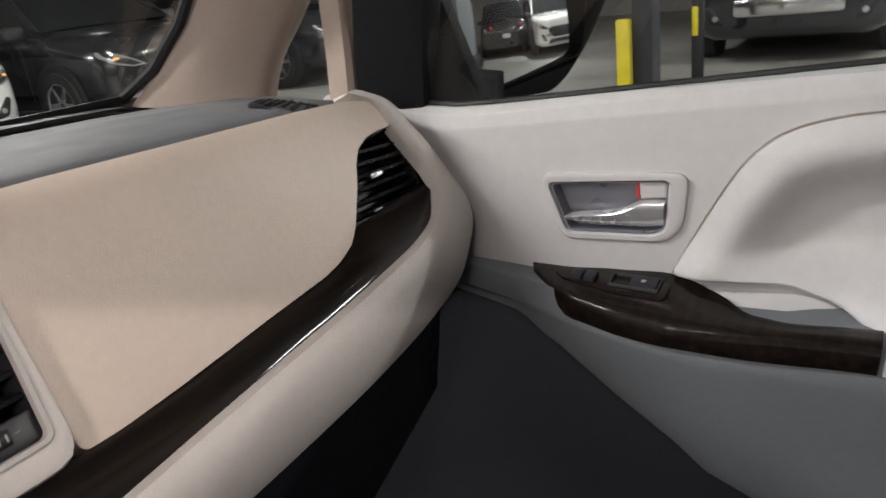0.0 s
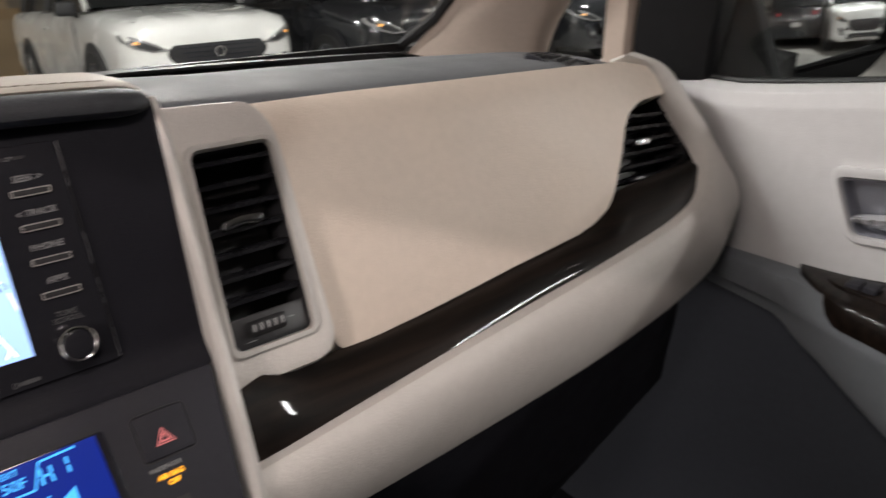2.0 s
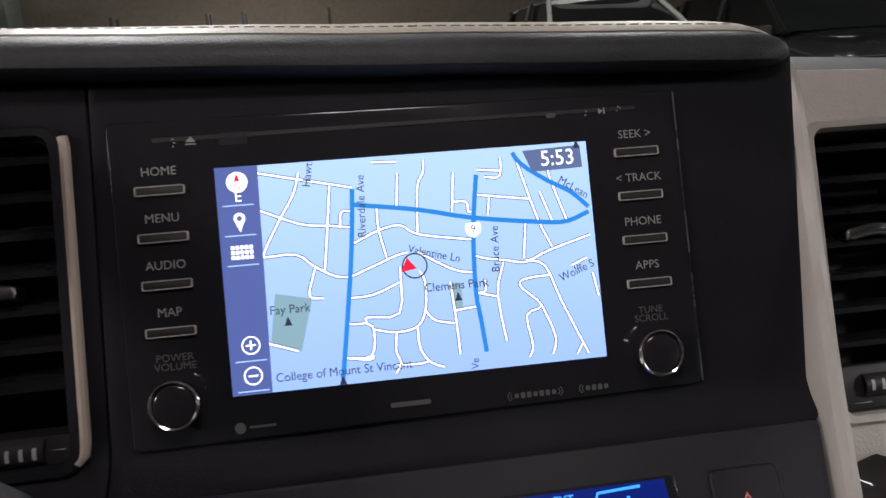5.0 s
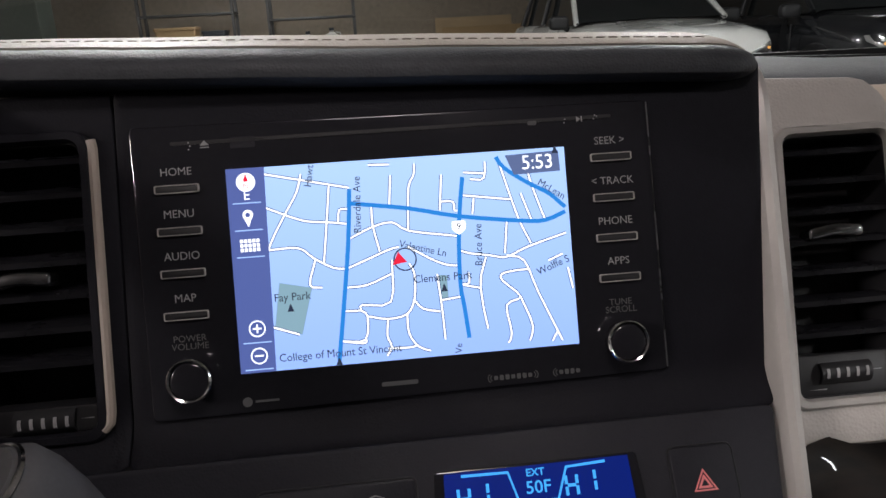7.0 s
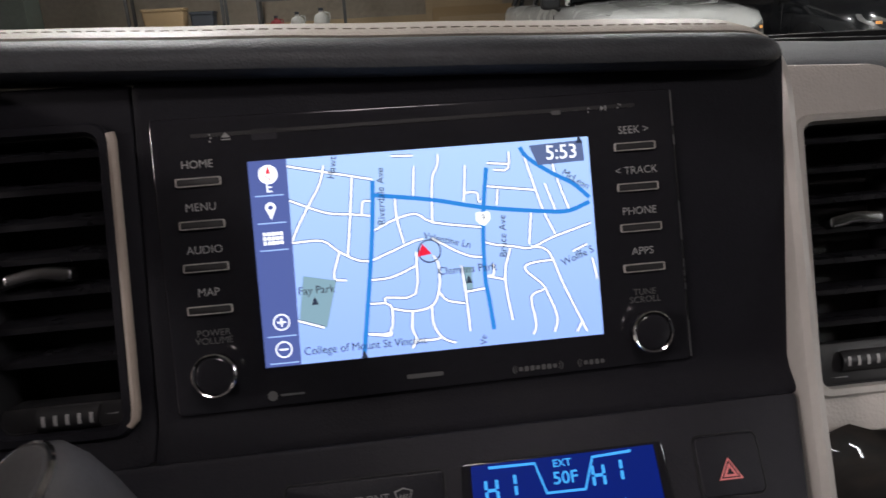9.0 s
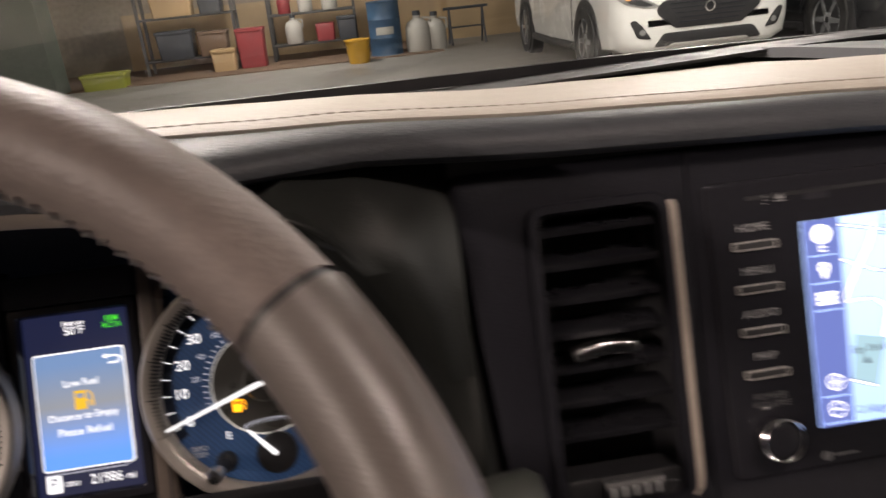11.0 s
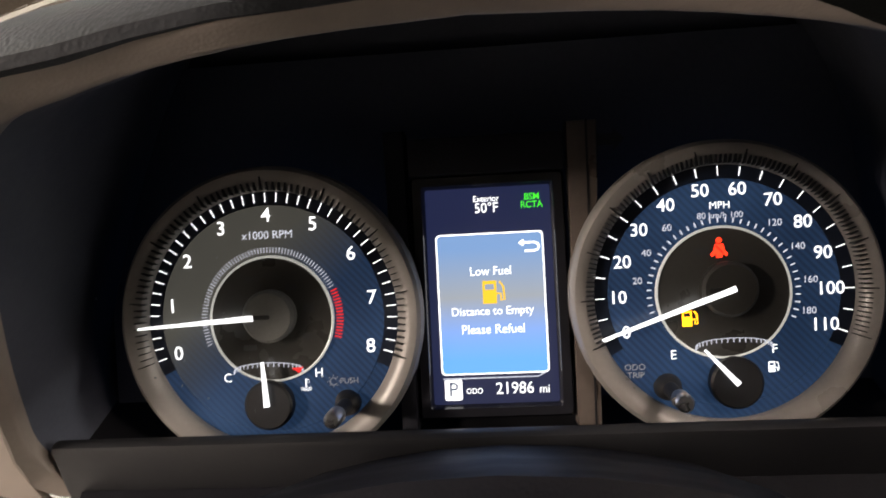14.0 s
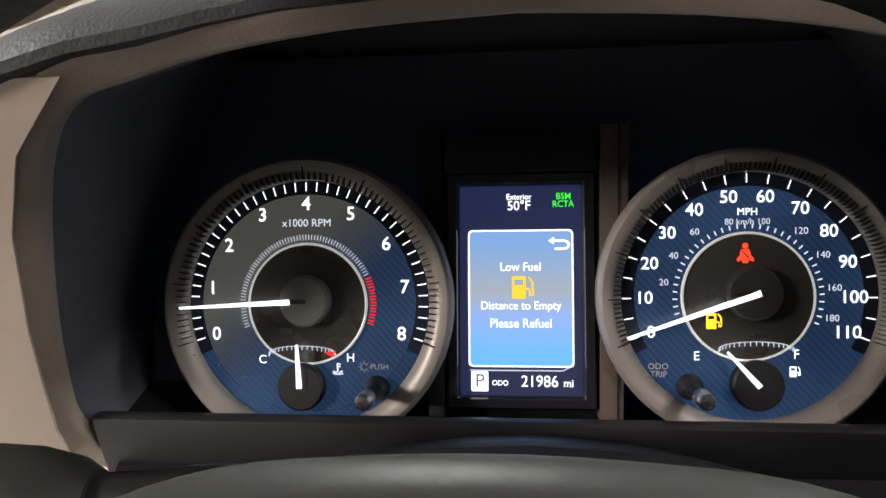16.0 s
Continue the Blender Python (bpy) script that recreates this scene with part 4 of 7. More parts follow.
# ==== climate panel ====
climate = thing("climate_panel", (0.04, -0.08, 0.92), "climate control panel with a lit blue display", "control panel")
LC = lambda a, b, c=0.0: LOWER(a, b, c)
CLIM_BG = glow("climate_blue", (0.002, 0.018, 0.24), 1.1, (0.004, 0.004, 0.01))
CLIM_INK = glow("climate_cyan", (0.07, 0.45, 1.0), 1.6)
part("display_frame", slab(rounded([(0.0045, -0.0180), (0.0950, -0.0177), (0.0990, -0.078), (0.0010, -0.078)], 0.002), -0.01, 0.0012, LC, 0.0008, 2), MAT_GLOSS, climate)
display = part("display", slab([(0.0086, -0.0193), (0.0906, -0.0188), (0.0925, -0.074), (0.0065, -0.074)], 0, 0.0018, LC), CLIM_BG, climate, "lit blue climate display", smooth=0)
part("display_line", ribbon([(0.0160, -0.0208), (0.0365, -0.0211), (0.0402, -0.0339), (0.0573, -0.0341), (0.0624, -0.0212), (0.0800, -0.0204)], 0.0012, LC, 0.0022), CLIM_INK, display, smooth=0)
part("display_line", ribbon([(0.0240, -0.0546), (0.0404, -0.0548)], 0.0011, LC, 0.0022), CLIM_INK, display, smooth=0)
part("display_line", ribbon([(0.0604, -0.0548), (0.0796, -0.0549), (0.0812, -0.0650)], 0.0011, LC, 0.0022), CLIM_INK, display, smooth=0)


def digit_bars(u, v, h, bars):
    """Segments of a liquid crystal letter: each bar runs between two corners of its cell."""
    w, bm = h * 0.52, bmesh.new()
    for (a, b), (c, d) in bars:
        p, q = Vector((u + (a - 0.5) * w, v + (b - 0.5) * h)), Vector((u + (c - 0.5) * w, v + (d - 0.5) * h))
        k = (q - p) * 0.10
        ribbon([p + k, q - k], h * 0.15, LC, 0.0022, bm)
    return bm


BARS_H = [((0, 0), (0, 0.5)), ((0, 0.5), (0, 1)), ((1, 0), (1, 0.5)), ((1, 0.5), (1, 1)), ((0, 0.5), (1, 0.5))]
BARS_I = [((0.5, 0), (0.5, 0.5)), ((0.5, 0.5), (0.5, 1))]
for u, v in ((0.0165, -0.0302), (0.0640, -0.0290)):
    part("display_letter", digit_bars(u, v, 0.0092, BARS_H), CLIM_INK, display, smooth=0)
    part("display_letter", digit_bars(u + 0.0105, v + 0.0012, 0.0092, BARS_I), CLIM_INK, display, smooth=0)
for word, s, u, v in (("EXT", 0.0044, 0.0485, -0.0222), ("50F", 0.0074, 0.0492, -0.0285), ("REAR", 0.0062, 0.0503, -0.0545), ("S", 0.0056, 0.0613, -0.0415), ("S", 0.0052, 0.0688, -0.0605)):
    part("display_word", lettering(word, s, u, v, 0.0022, LC, wide=1.05, thick=0.00008), CLIM_INK, display, smooth=0)
part("fan_mark", flat([(0.0591, -0.0482), (0.0744, -0.0489), (0.0743, -0.0395)], LC, 0.0022), CLIM_INK, display, smooth=0)
part("fan_mark", flat([(0.0680, -0.0700), (0.0800, -0.0705), (0.0800, -0.0625)], LC, 0.0022), CLIM_INK, display, smooth=0)
part("seat_mark", join(flat(circle(0.0382, -0.0385, 0.0014, 14), LC, 0.0022), ribbon([(0.0378, -0.0405), (0.0362, -0.0450), (0.0325, -0.0455), (0.0300, -0.0490)], 0.0016, LC, 0.0022), ribbon([(0.0265, -0.0455), (0.0305, -0.0440)], 0.0012, LC, 0.0022)), CLIM_INK, display, smooth=0)
hz = part("hazard_button", slab(rrect(0.1240, -0.0312, 0.029, 0.0262, 0.003), -0.004, 0.0012, LC, 0.0010, 3), MAT_STACKLOW, climate, "square hazard light button")
part("button_gap", frame_ring(rrect(0.1240, -0.0312, 0.0306, 0.0278, 0.0036), rrect(0.1240, -0.0312, 0.0292, 0.0264, 0.003), -0.002, 0.0004, LC), MAT_BLACK, hz)
MAT_HAZ = glow("hazard_red", (0.75, 0.14, 0.15), 0.40, (0.55, 0.2, 0.2))
tri = lambda r: [(0.1232 + r * math.cos(radians(a)), -0.0342 + r * math.sin(radians(a))) for a in (90, 210, 330)]
for r0, r1 in ((0.0064, 0.0050), (0.0040, 0.0020)):
    a, b = tri(r0), tri(r1)
    part("triangle", join(*[flat([a[i], a[(i + 1) % 3], b[(i + 1) % 3], b[i]], LC, 0.0018) for i in range(3)]), MAT_HAZ, hz, "red triangle outline", smooth=0)
MAT_AMBER = glow("amber_lamp", (1.0, 0.42, 0.02), 2.2)
part("indicator_word", lettering("PASSENGER", 0.0034, 0.1188, -0.0493, 0.0006, LC, wide=1.0), MAT_PRINT, climate, smooth=0)
part("indicator_lamp", join(lettering("AIR BAG", 0.0038, 0.1200, -0.0541, 0.0006, LC, thick=0.00015), lettering("OFF", 0.0038, 0.1208, -0.0583, 0.0006, LC, thick=0.00015)), MAT_AMBER, climate, "lit amber airbag warning", smooth=0)
part("small_socket", slab(rrect(0.1210, -0.0707, 0.009, 0.0065, 0.0015), -0.003, 0.0004, LC), MAT_BLACK, climate)
for k, (u, v) in enumerate(((-0.0370, -0.0282), (-0.0370, -0.0480), (-0.0370, -0.0678))):
    b = part("button", slab(rounded([(u - 0.034, v - 0.0100), (u + 0.033, v - 0.0095), (u + 0.033, v + 0.0090), (u - 0.034, v + 0.0085)], 0.002), -0.004, 0.0008, LC, 0.0009, 2), MAT_STACKLOW, climate)
    part("button_gap", frame_ring(rrect(u - 0.0005, v - 0.0005, 0.069, 0.0205, 0.003), rrect(u - 0.0005, v - 0.0005, 0.0675, 0.019, 0.0025), -0.002, 0.0003, LC), MAT_BLACK, b)
    if k == 0:
        part("button_word", lettering("FRONT", 0.0047, -0.0353, -0.0283, 0.0011, LC, wide=1.0), MAT_PRINT, b, smooth=0)
        part("button_mark", join(ribbon([(-0.0252, -0.0262), (-0.0215, -0.0250), (-0.0178, -0.0262), (-0.0192, -0.0302), (-0.0238, -0.0302), (-0.0252, -0.0262)], 0.0006, LC, 0.0011), *[ribbon([(-0.0228 + d, -0.0310), (-0.0230 + d, -0.0290), (-0.0226 + d, -0.0275)], 0.0005, LC, 0.0011) for d in (0, 0.0013, 0.0026)]), MAT_PRINT, b, "dim demister symbol", smooth=0)

# ==== gear lever ====
lever = thing("gear_lever", (-0.149, -0.02, 0.9), "grey gear lever with a chrome-ringed knob", "gear lever")
KN = plane_map((-0.152, -0.064, 0.980), (0.88, 0, 0.47), (-0.16, 0.94, 0.30))
MAT_KNOB = surface("knob_grey_leather", (0.10, 0.10, 0.105), 0.65, vary=0.1, scale=30, spec=0.3)
part("knob", lathe([(0.011, -0.045), (0.014, -0.03), (0.0195, -0.008), (0.0220, 0.008), (0.0215, 0.018), (0.0175, 0.0245), (0.0145, 0.0260)], KN, 36), MAT_KNOB, lever, "rounded grey leather knob")
part("collar", lathe([(0.0182, 0.0232), (0.0186, 0.0246), (0.0178, 0.0258), (0.0166, 0.0260), (0.0160, 0.0250)], KN, 36), MAT_CHROME, lever, "chrome ring round the knob cap")
part("cap", lathe([(0.0164, 0.0240), (0.0150, 0.0270), (0.009, 0.0285), (0, 0.029)], KN, 36), MAT_KNOB, lever, "rounded grey cap")
part("stem", tube([(-0.140, -0.056, 0.965), (-0.143, -0.045, 0.90), (-0.146, -0.03, 0.84)], 0.011, 16), MAT_BLACK, lever)

# ==== instrument cluster ====
GX = -0.42
cluster = thing("instrument_cluster", (GX, 0.06, 0.95), "instrument cluster with two blue-lit dials under a dark hood", "instrument panel")
half_in = [(0.0, 1.1445), (0.045, 1.1420), (0.083, 1.1365), (0.108, 1.1300), (0.129, 1.1235), (0.144, 1.1080), (0.160, 1.0775), (0.1765, 1.035), (0.188, 0.998), (0.1925, 0.978), (0.189, 0.9620), (0.174, 0.9560), (0.12, 0.9615), (0.06, 0.962)]
half_out = [(0.0, 1.1530), (0.048, 1.1505), (0.090, 1.1455), (0.120, 1.1400), (0.140, 1.1300), (0.155, 1.112), (0.172, 1.08), (0.188, 1.035), (0.199, 0.995), (0.204, 0.975), (0.200, 0.956), (0.180, 0.9465), (0.12, 0.9455), (0.06, 0.946)]


def ring(half, most):
    """Outline of the dial opening; its side towards the middle of the dash stands straighter."""
    s = [(p.x, p.y) for p in smooth_line([(a, b, 0) for a, b in half], 3)]
    near = lambda a: a if a < most - 0.02 else most - 0.02 + 0.02 * math.tanh((a - most + 0.02) / 0.02)
    return [(GX + near(a), b) for a, b in s] + [(GX, half[-1][1])] + [(GX - a, b) for a, b in s[:0:-1]]


hood_y = lambda z: -0.012 + (1.14 - z) * 0.25
HOOD = lambda x, z, w=0.0: Vector((x, hood_y(z) - w, z))
o, i = ring(half_out, 0.1815), ring([(a * 1.003, b + 0.0006 * (b - 1.05) / 0.09) for a, b in half_in], 0.1700)
trim_rows = []
for s, f in ((0.0, -0.6), (0.0, -0.03), (0.02, 0.04), (0.07, 0.08), (0.14, 0.08), (0.35, 0.0), (0.62, -0.12), (0.84, -0.22), (0.93, -0.27), (0.98, -0.35), (1.0, -0.46), (1.0, -0.85)):
    trim_rows.append([HOOD(a[0] + (b[0] - a[0]) * s, a[1] + (b[1] - a[1]) * s, f * math.dist(a, b)) for a, b in zip(o, i)])
ka = min(k for k, (a, b) in enumerate(o) if a > GX - 0.01)
kb = min(k for k, (a, b) in enumerate(o) if a > GX + 0.128)
k1 = max(k for k, (a, b) in enumerate(o) if b < 0.965 and a > GX - 0.07)
LAST = len(trim_rows) - 1


def across(k, t):
    """A point across the dial surround at column k, t counting its rows from the outside in."""
    j = min(int(t), LAST - 1)
    return trim_rows[j][k].lerp(trim_rows[j + 1][k], t - j)


# the surround is one plastic; its part in shade is drawn black, tapering in
shade_cut = lambda k: LAST * max(0.0, min(1.0, (k - ka) / (kb - ka))) if k < k1 else 0.0
trim_cols = list(range(k1, len(o))) + list(range(kb))
part("cluster_trim", sheet([[across(k, shade_cut(k) + (LAST - shade_cut(k)) * j / LAST) for k in trim_cols] for j in range(LAST + 1)]), MAT_TRIMGREY, cluster, "warm grey trim round the dials, cut off towards the shade")
part("trim_in_shade", sheet([[across(k, (shade_cut(k) if k < k1 else LAST) * j / LAST) for k in range(ka + 1, k1 + 1)] for j in range(LAST + 1)]), MAT_SOFTBLACK, cluster, "dial surround part drawn black for shade")
back = [(GX + (a - GX) * 0.985, b) for a, b in i]
rows = [[(a, hood_y(b) + 0.84 * math.dist((a, b), p), b) for (a, b), p in zip(i, o)], [(a, hood_y(b) + 0.03, b - 0.002) for a, b in back], [(a, 0.16, b * 0.96 + 0.04) for a, b in back], [(GX + (a - GX) * 0.02, 0.168, 1.05 + (b - 1.05) * 0.02) for a, b in back]]
part("hood_lining", sheet(rows, closed=True), MAT_VOID, cluster, "matt blue-black hood lining")
DIALS = plane_map((GX, 0.072, 1.012), (1, 0, 0), (0, 0.4304, 0.9027))


def DIAL(u, v, w=0.0):
    """The dials' plane; the rev counter sits closer in, the speedometer a little higher."""
    return DIALS(u + (0.0025 if u < -0.02 else 0.0), v + (0.0034 if u > 0.02 else 0.0004), w)


part("backplate", slab(rrect(0, 0.018, 0.37, 0.20, 0.01), -0.045, -0.034, DIALS), MAT_VOID, cluster)
part("sill", block(GX - 0.188, GX + 0.188, 0.0345, 0.0415, 0.935, 0.9765, 0.0025), MAT_BLACK, cluster, "black upstand along the foot of the dials")
part("sill_floor", block(GX - 0.188, GX + 0.188, 0.0415, 0.09, 0.94, 0.9600), MAT_BLACK, cluster)


def dial_blue(name, glare=False):
    m, nt, p = shader(name)
    tc = nt.nodes.new("ShaderNodeTexCoord")
    mp = nt.nodes.new("ShaderNodeMapping")
    mp.inputs["Rotation"].default_value = (0, radians(45), 0)
    wv = node(nt, "ShaderNodeTexWave", Scale=140.0, Distortion=0.0)
    nt.links.new(tc.outputs["Object"], mp.inputs[0])
    nt.links.new(mp.outputs[0], wv.inputs["Vector"])
    ns = node(nt, "ShaderNodeTexNoise", Scale=22.0, Detail=2.0)
    nt.links.new(tc.outputs["Object"], ns.inputs["Vector"])
    mul = nt.nodes.new("ShaderNodeMath")
    mul.operation = "MULTIPLY_ADD"
    mul.inputs[1].default_value = 0.35
    nt.links.new(wv.outputs["Fac"], mul.inputs[0])
    nt.links.new(ns.outputs["Fac"], mul.inputs[2])
    cr = nt.nodes.new("ShaderNodeValToRGB")
    cr.color_ramp.elements[0].position, cr.color_ramp.elements[0].color = 0.35, (0.011, 0.024, 0.058, 1)
    cr.color_ramp.elements[1].position, cr.color_ramp.elements[1].color = 0.95, (0.024, 0.055, 0.125, 1)
    nt.links.new(mul.outputs[0], cr.inputs[0])
    face = cr.outputs[0]
    # grey painted in from the upper left for glare on the cover lens
    if glare:
        sep = nt.nodes.new("ShaderNodeSeparateXYZ")
        nt.links.new(tc.outputs["Generated"], sep.inputs[0])
        slope = node(nt, "ShaderNodeMath")
        slope.operation, slope.inputs[1].default_value = "MULTIPLY_ADD", -0.8
        nt.links.new(sep.outputs["X"], slope.inputs[0])
        nt.links.new(sep.outputs["Z"], slope.inputs[2])
        fr = nt.nodes.new("ShaderNodeValToRGB")
        fr.color_ramp.elements[0].position, fr.color_ramp.elements[1].position = 0.0, 0.42
        nt.links.new(slope.outputs[0], fr.inputs[0])
        mx = nt.nodes.new("ShaderNodeMixRGB")
        mx.inputs[2].default_value = (0.085, 0.083, 0.074, 1)
        nt.links.new(fr.outputs[0], mx.inputs[0])
        nt.links.new(cr.outputs[0], mx.inputs[1])
        face = mx.outputs[0]
    nt.links.new(face, p.inputs["Base Color"])
    nt.links.new(face, p.inputs["Emission Color"])
    p.inputs["Emission Strength"].default_value = 0.45
    p.inputs["Roughness"].default_value = 0.35
    return m


MAT_DIAL = dial_blue("dial_blue")
MAT_TRACK = surface("dial_navy_track", (0.010, 0.016, 0.032), 0.4, vary=0.1, scale=60)
MAT_DIALGLARE = dial_blue("dial_blue_glare", True)
MAT_PALERING = glow("ring_glow", (0.85, 0.85, 0.80), 0.30, (0.6, 0.6, 0.58))
MAT_HUBDISC = surface("pointer_hub_grey", (0.20, 0.20, 0.19), 0.4, vary=0.1, scale=60)
MAT_DIALBLACK = surface("dial_black", (0.055, 0.053, 0.048), 0.3, vary=0.1, scale=40)
MAT_BEZEL = surface("dial_bezel_grey", (0.33, 0.305, 0.28), 0.38, metal=0.15, vary=0.06, scale=40)
LIT = glow("dial_white", (0.95, 0.96, 1.0), 1.4)
LITDIM = glow("dial_white_dim", (0.75, 0.78, 0.92), 0.75)
LITRED = glow("dial_red", (0.8, 0.02, 0.02), 0.9)
TELLRED = glow("telltale_red", (1.0, 0.03, 0.01), 2.2)
TELLAMBER = glow("telltale_amber", (1.0, 0.40, 0.01), 3.0)
TELLGREEN = glow("telltale_green", (0.05, 0.75, 0.03), 1.2)
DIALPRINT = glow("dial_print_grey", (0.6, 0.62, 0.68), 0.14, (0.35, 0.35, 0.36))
GHOST = surface("unlit_mark", (0.055, 0.055, 0.055), 0.4, vary=0.05)


def polar(cx, r, a, cy=0.0):
    return cx + r * math.cos(radians(a)), cy + r * math.sin(radians(a))


def tick_ring(cx, angles, r0, r1, width, w):
    bm = bmesh.new()
    for a in angles:
        ribbon([polar(cx, r0, a), polar(cx, r1, a)], width, DIAL, w, bm)
    return bm


def needle(cx, cy, a, r0, r1, width, parent, name="needle"):
    bm = slab([(r0, -width / 2), (r1, -width / 5), (r1, width / 5), (r0, width / 2)], 0.0065, 0.0085, lambda u, v, w: DIAL(cx + u * math.cos(radians(a)) - v * math.sin(radians(a)), cy + u * math.sin(radians(a)) + v * math.cos(radians(a)), w), 0.0004, 1)
    return part(name, bm, LIT, parent, "lit white pointer", smooth=0)


def gauge(name, cx, label, a_zero, a_full, major, per, words, word_r, word_size, grey):
    q = word_r / 0.0443
    g = part(name, slab(circle(cx, 0, 0.0548 * q, 72), -0.005, 0.0, DIAL), MAT_DIAL, cluster, label)
    arcs = [circle(cx, 0, r * q, 60, a_full - 7, a_zero + 7) for r in (0.0485, 0.0547)]
    part("scale_track", sheet([[DIAL(u, v, 0.0005) for u, v in row] for row in arcs]), MAT_TRACK, g, "dark navy scale track", smooth=0)
    part("dial_face", slab(circle(cx, 0, 0.0488 * q, 72), -0.001, 0.0007, DIAL, 0.0004, 1), MAT_DIALGLARE if grey else MAT_DIAL, g, "blue dial face with painted grey glare" if grey else "patterned blue dial face")
    part("bezel", lathe([(0.0545 * q, -0.006), (0.0546 * q, 0.0018), (0.0553 * q, 0.0032), (0.0575 * q, 0.0052), (0.0605 * q, 0.0066), (0.0632 * q, 0.0066), (0.0648 * q, 0.0050), (0.0654 * q, 0.0), (0.0654 * q, -0.006)], DIAL, 96, cx), MAT_BEZEL, g, "brushed grey bezel")
    ridge = bmesh.new()
    k = 0
    while k <= major * 10:
        a = a_zero + (a_full - a_zero) * k / (major * 10)
        ln = 0.0034 if k % 10 else 0.0056
        slab([(0.0549 * q, -0.00020), (0.0549 * q + ln, -0.00020), (0.0549 * q + ln, 0.00020), (0.0549 * q, 0.00020)], 0.0022, 0.0074, lambda u, v, w, a=a: DIAL(cx + u * math.cos(radians(a)) - v * math.sin(radians(a)), u * math.sin(radians(a)) + v * math.cos(radians(a)), w), bm=ridge)
        k += 1
    part("bezel_scale", ridge, MAT_BLACK, g, "fine raised graduations", smooth=0)
    n = major * per
    for k in range(n + 1):
        part("graduation", tick_ring(cx, [a_zero + (a_full - a_zero) * k / n], 0.0500 * q, 0.0540 * q, 0.00046, 0.0010), LIT, g, smooth=0)
    for k, word in enumerate(words):
        a = a_zero + (a_full - a_zero) * k / (len(words) - 1)
        u, v = polar(cx, word_r, a)
        part("numeral", lettering(word, word_size, u, v, 0.0011, DIAL, thick=0.00005), LIT, g, smooth=0)
    part("inner_face", slab(circle(cx, 0, 0.0268, 56), -0.001, 0.0014, DIAL), MAT_DIALBLACK, g, "black inner dial")
    part("inner_ring", lathe([(0.0260, 0.0008), (0.0262, 0.0022), (0.0268, 0.0024), (0.0272, 0.0008)], DIAL, 64, cx), MAT_PALERING, g, "thin pale ring")
    part("needle_hub", lathe([(0.0112, 0.001), (0.0112, 0.0060), (0.0100, 0.0075), (0, 0.0078)], DIAL, 40, cx + (0.0 if grey else 0.0015), 0.0015), MAT_HUBDISC if grey else MAT_DIALBLACK, g, "round pointer hub")
    part("hub_slot", slab(rrect(cx - 0.003, 0.0014, 0.0085, 0.0018, 0.0008), 0.006, 0.0080, DIAL), MAT_BLACK, g)
    return g


tach = gauge("tachometer", -0.0972, "rev counter dial reading below one", 197.9, -17.6, 8, 5, [str(k) for k in range(9)], 0.0443, 0.0084, True)
needle(-0.0972, 0.0015, 183.0, 0.006, 0.0565, 0.0024, tach)
part("inner_scale", tick_ring(-0.0972, [200 - k * 2.6 for k in range(68)], 0.0284, 0.0308, 0.00030, 0.0012), LITDIM, tach, smooth=0)
part("red_zone", tick_ring(-0.0972, [22 - k * 2.6 for k in range(16)], 0.0283, 0.0312, 0.0006, 0.0014), LITRED, tach, "red end of the scale", smooth=0)
part("dial_word", lettering("x1000 RPM", 0.0048, -0.0972, 0.0358, 0.0012, DIAL), LITDIM, tach, smooth=0)
speedo = gauge("speedometer", 0.0935, "speedometer dial in miles reading zero", 201.0, -20.6, 11, 2, [str(10 * k) for k in range(12)], 0.0421, 0.0074, False)
needle(0.0935 + 0.0015, 0.0012, 199.5, -0.002, 0.0545, 0.0025, speedo)
part("inner_scale", tick_ring(0.0935, [200 - k * 6.0 for k in range(38)], 0.0285, 0.0305, 0.0006, 0.0012), LITDIM, speedo, smooth=0)
part("dial_word", lettering("MPH", 0.0042, 0.0935, 0.0353, 0.0012, DIAL), LIT, speedo, smooth=0)
part("dial_word", lettering("80 km/h 100", 0.0036, 0.0935, 0.0312, 0.0012, DIAL), LITDIM, speedo, smooth=0)
for word, a in (("20", 170), ("40", 150), ("60", 128), ("120", 52), ("140", 30), ("160", 6), ("180", -15)):
    u, v = polar(0.0935, 0.0345, a)
    part("numeral", lettering(word, 0.0040, u, v, 0.0012, DIAL), LITDIM, speedo, smooth=0)
for g, cx, tx, left, right, a in ((tach, -0.0972, -0.0995, "C", "H", 93), (speedo, 0.0935, 0.0965, "E", "F", 132)):
    part("small_hub", lathe([(0.0105, -0.001), (0.0105, 0.0050), (0.0095, 0.0060), (0, 0.0062)], DIAL, 36, tx, -0.0365), MAT_BLACK, g, "small black pointer hub")
    needle(tx, -0.0365, a, 0.0, 0.0190, 0.0022, g, "small_needle")
    arc = [(tx + 0.036 * math.cos(radians(t)) * 0.42, -0.0195 - 0.0030 * (1 - math.sin(radians(t)))) for t in range(0, 181, 9)]
    bm = bmesh.new()
    for k, (u, v) in enumerate(arc):
        ribbon([(u, v - 0.0008), (u, v + 0.0008)], 0.0004, DIAL, 0.0026, bm)
    ribbon([(u, v + 0.0009) for u, v in arc], 0.0003, DIAL, 0.0026, bm)
    part("small_scale", bm, LITDIM, g, smooth=0)
    part("scale_letter", lettering(left, 0.0054, cx - 0.0208, -0.0250, 0.0012, DIAL), LIT, g, smooth=0)
    part("scale_letter", lettering(right, 0.0054, cx + 0.0193, -0.0240, 0.0012, DIAL), LIT, g, smooth=0)
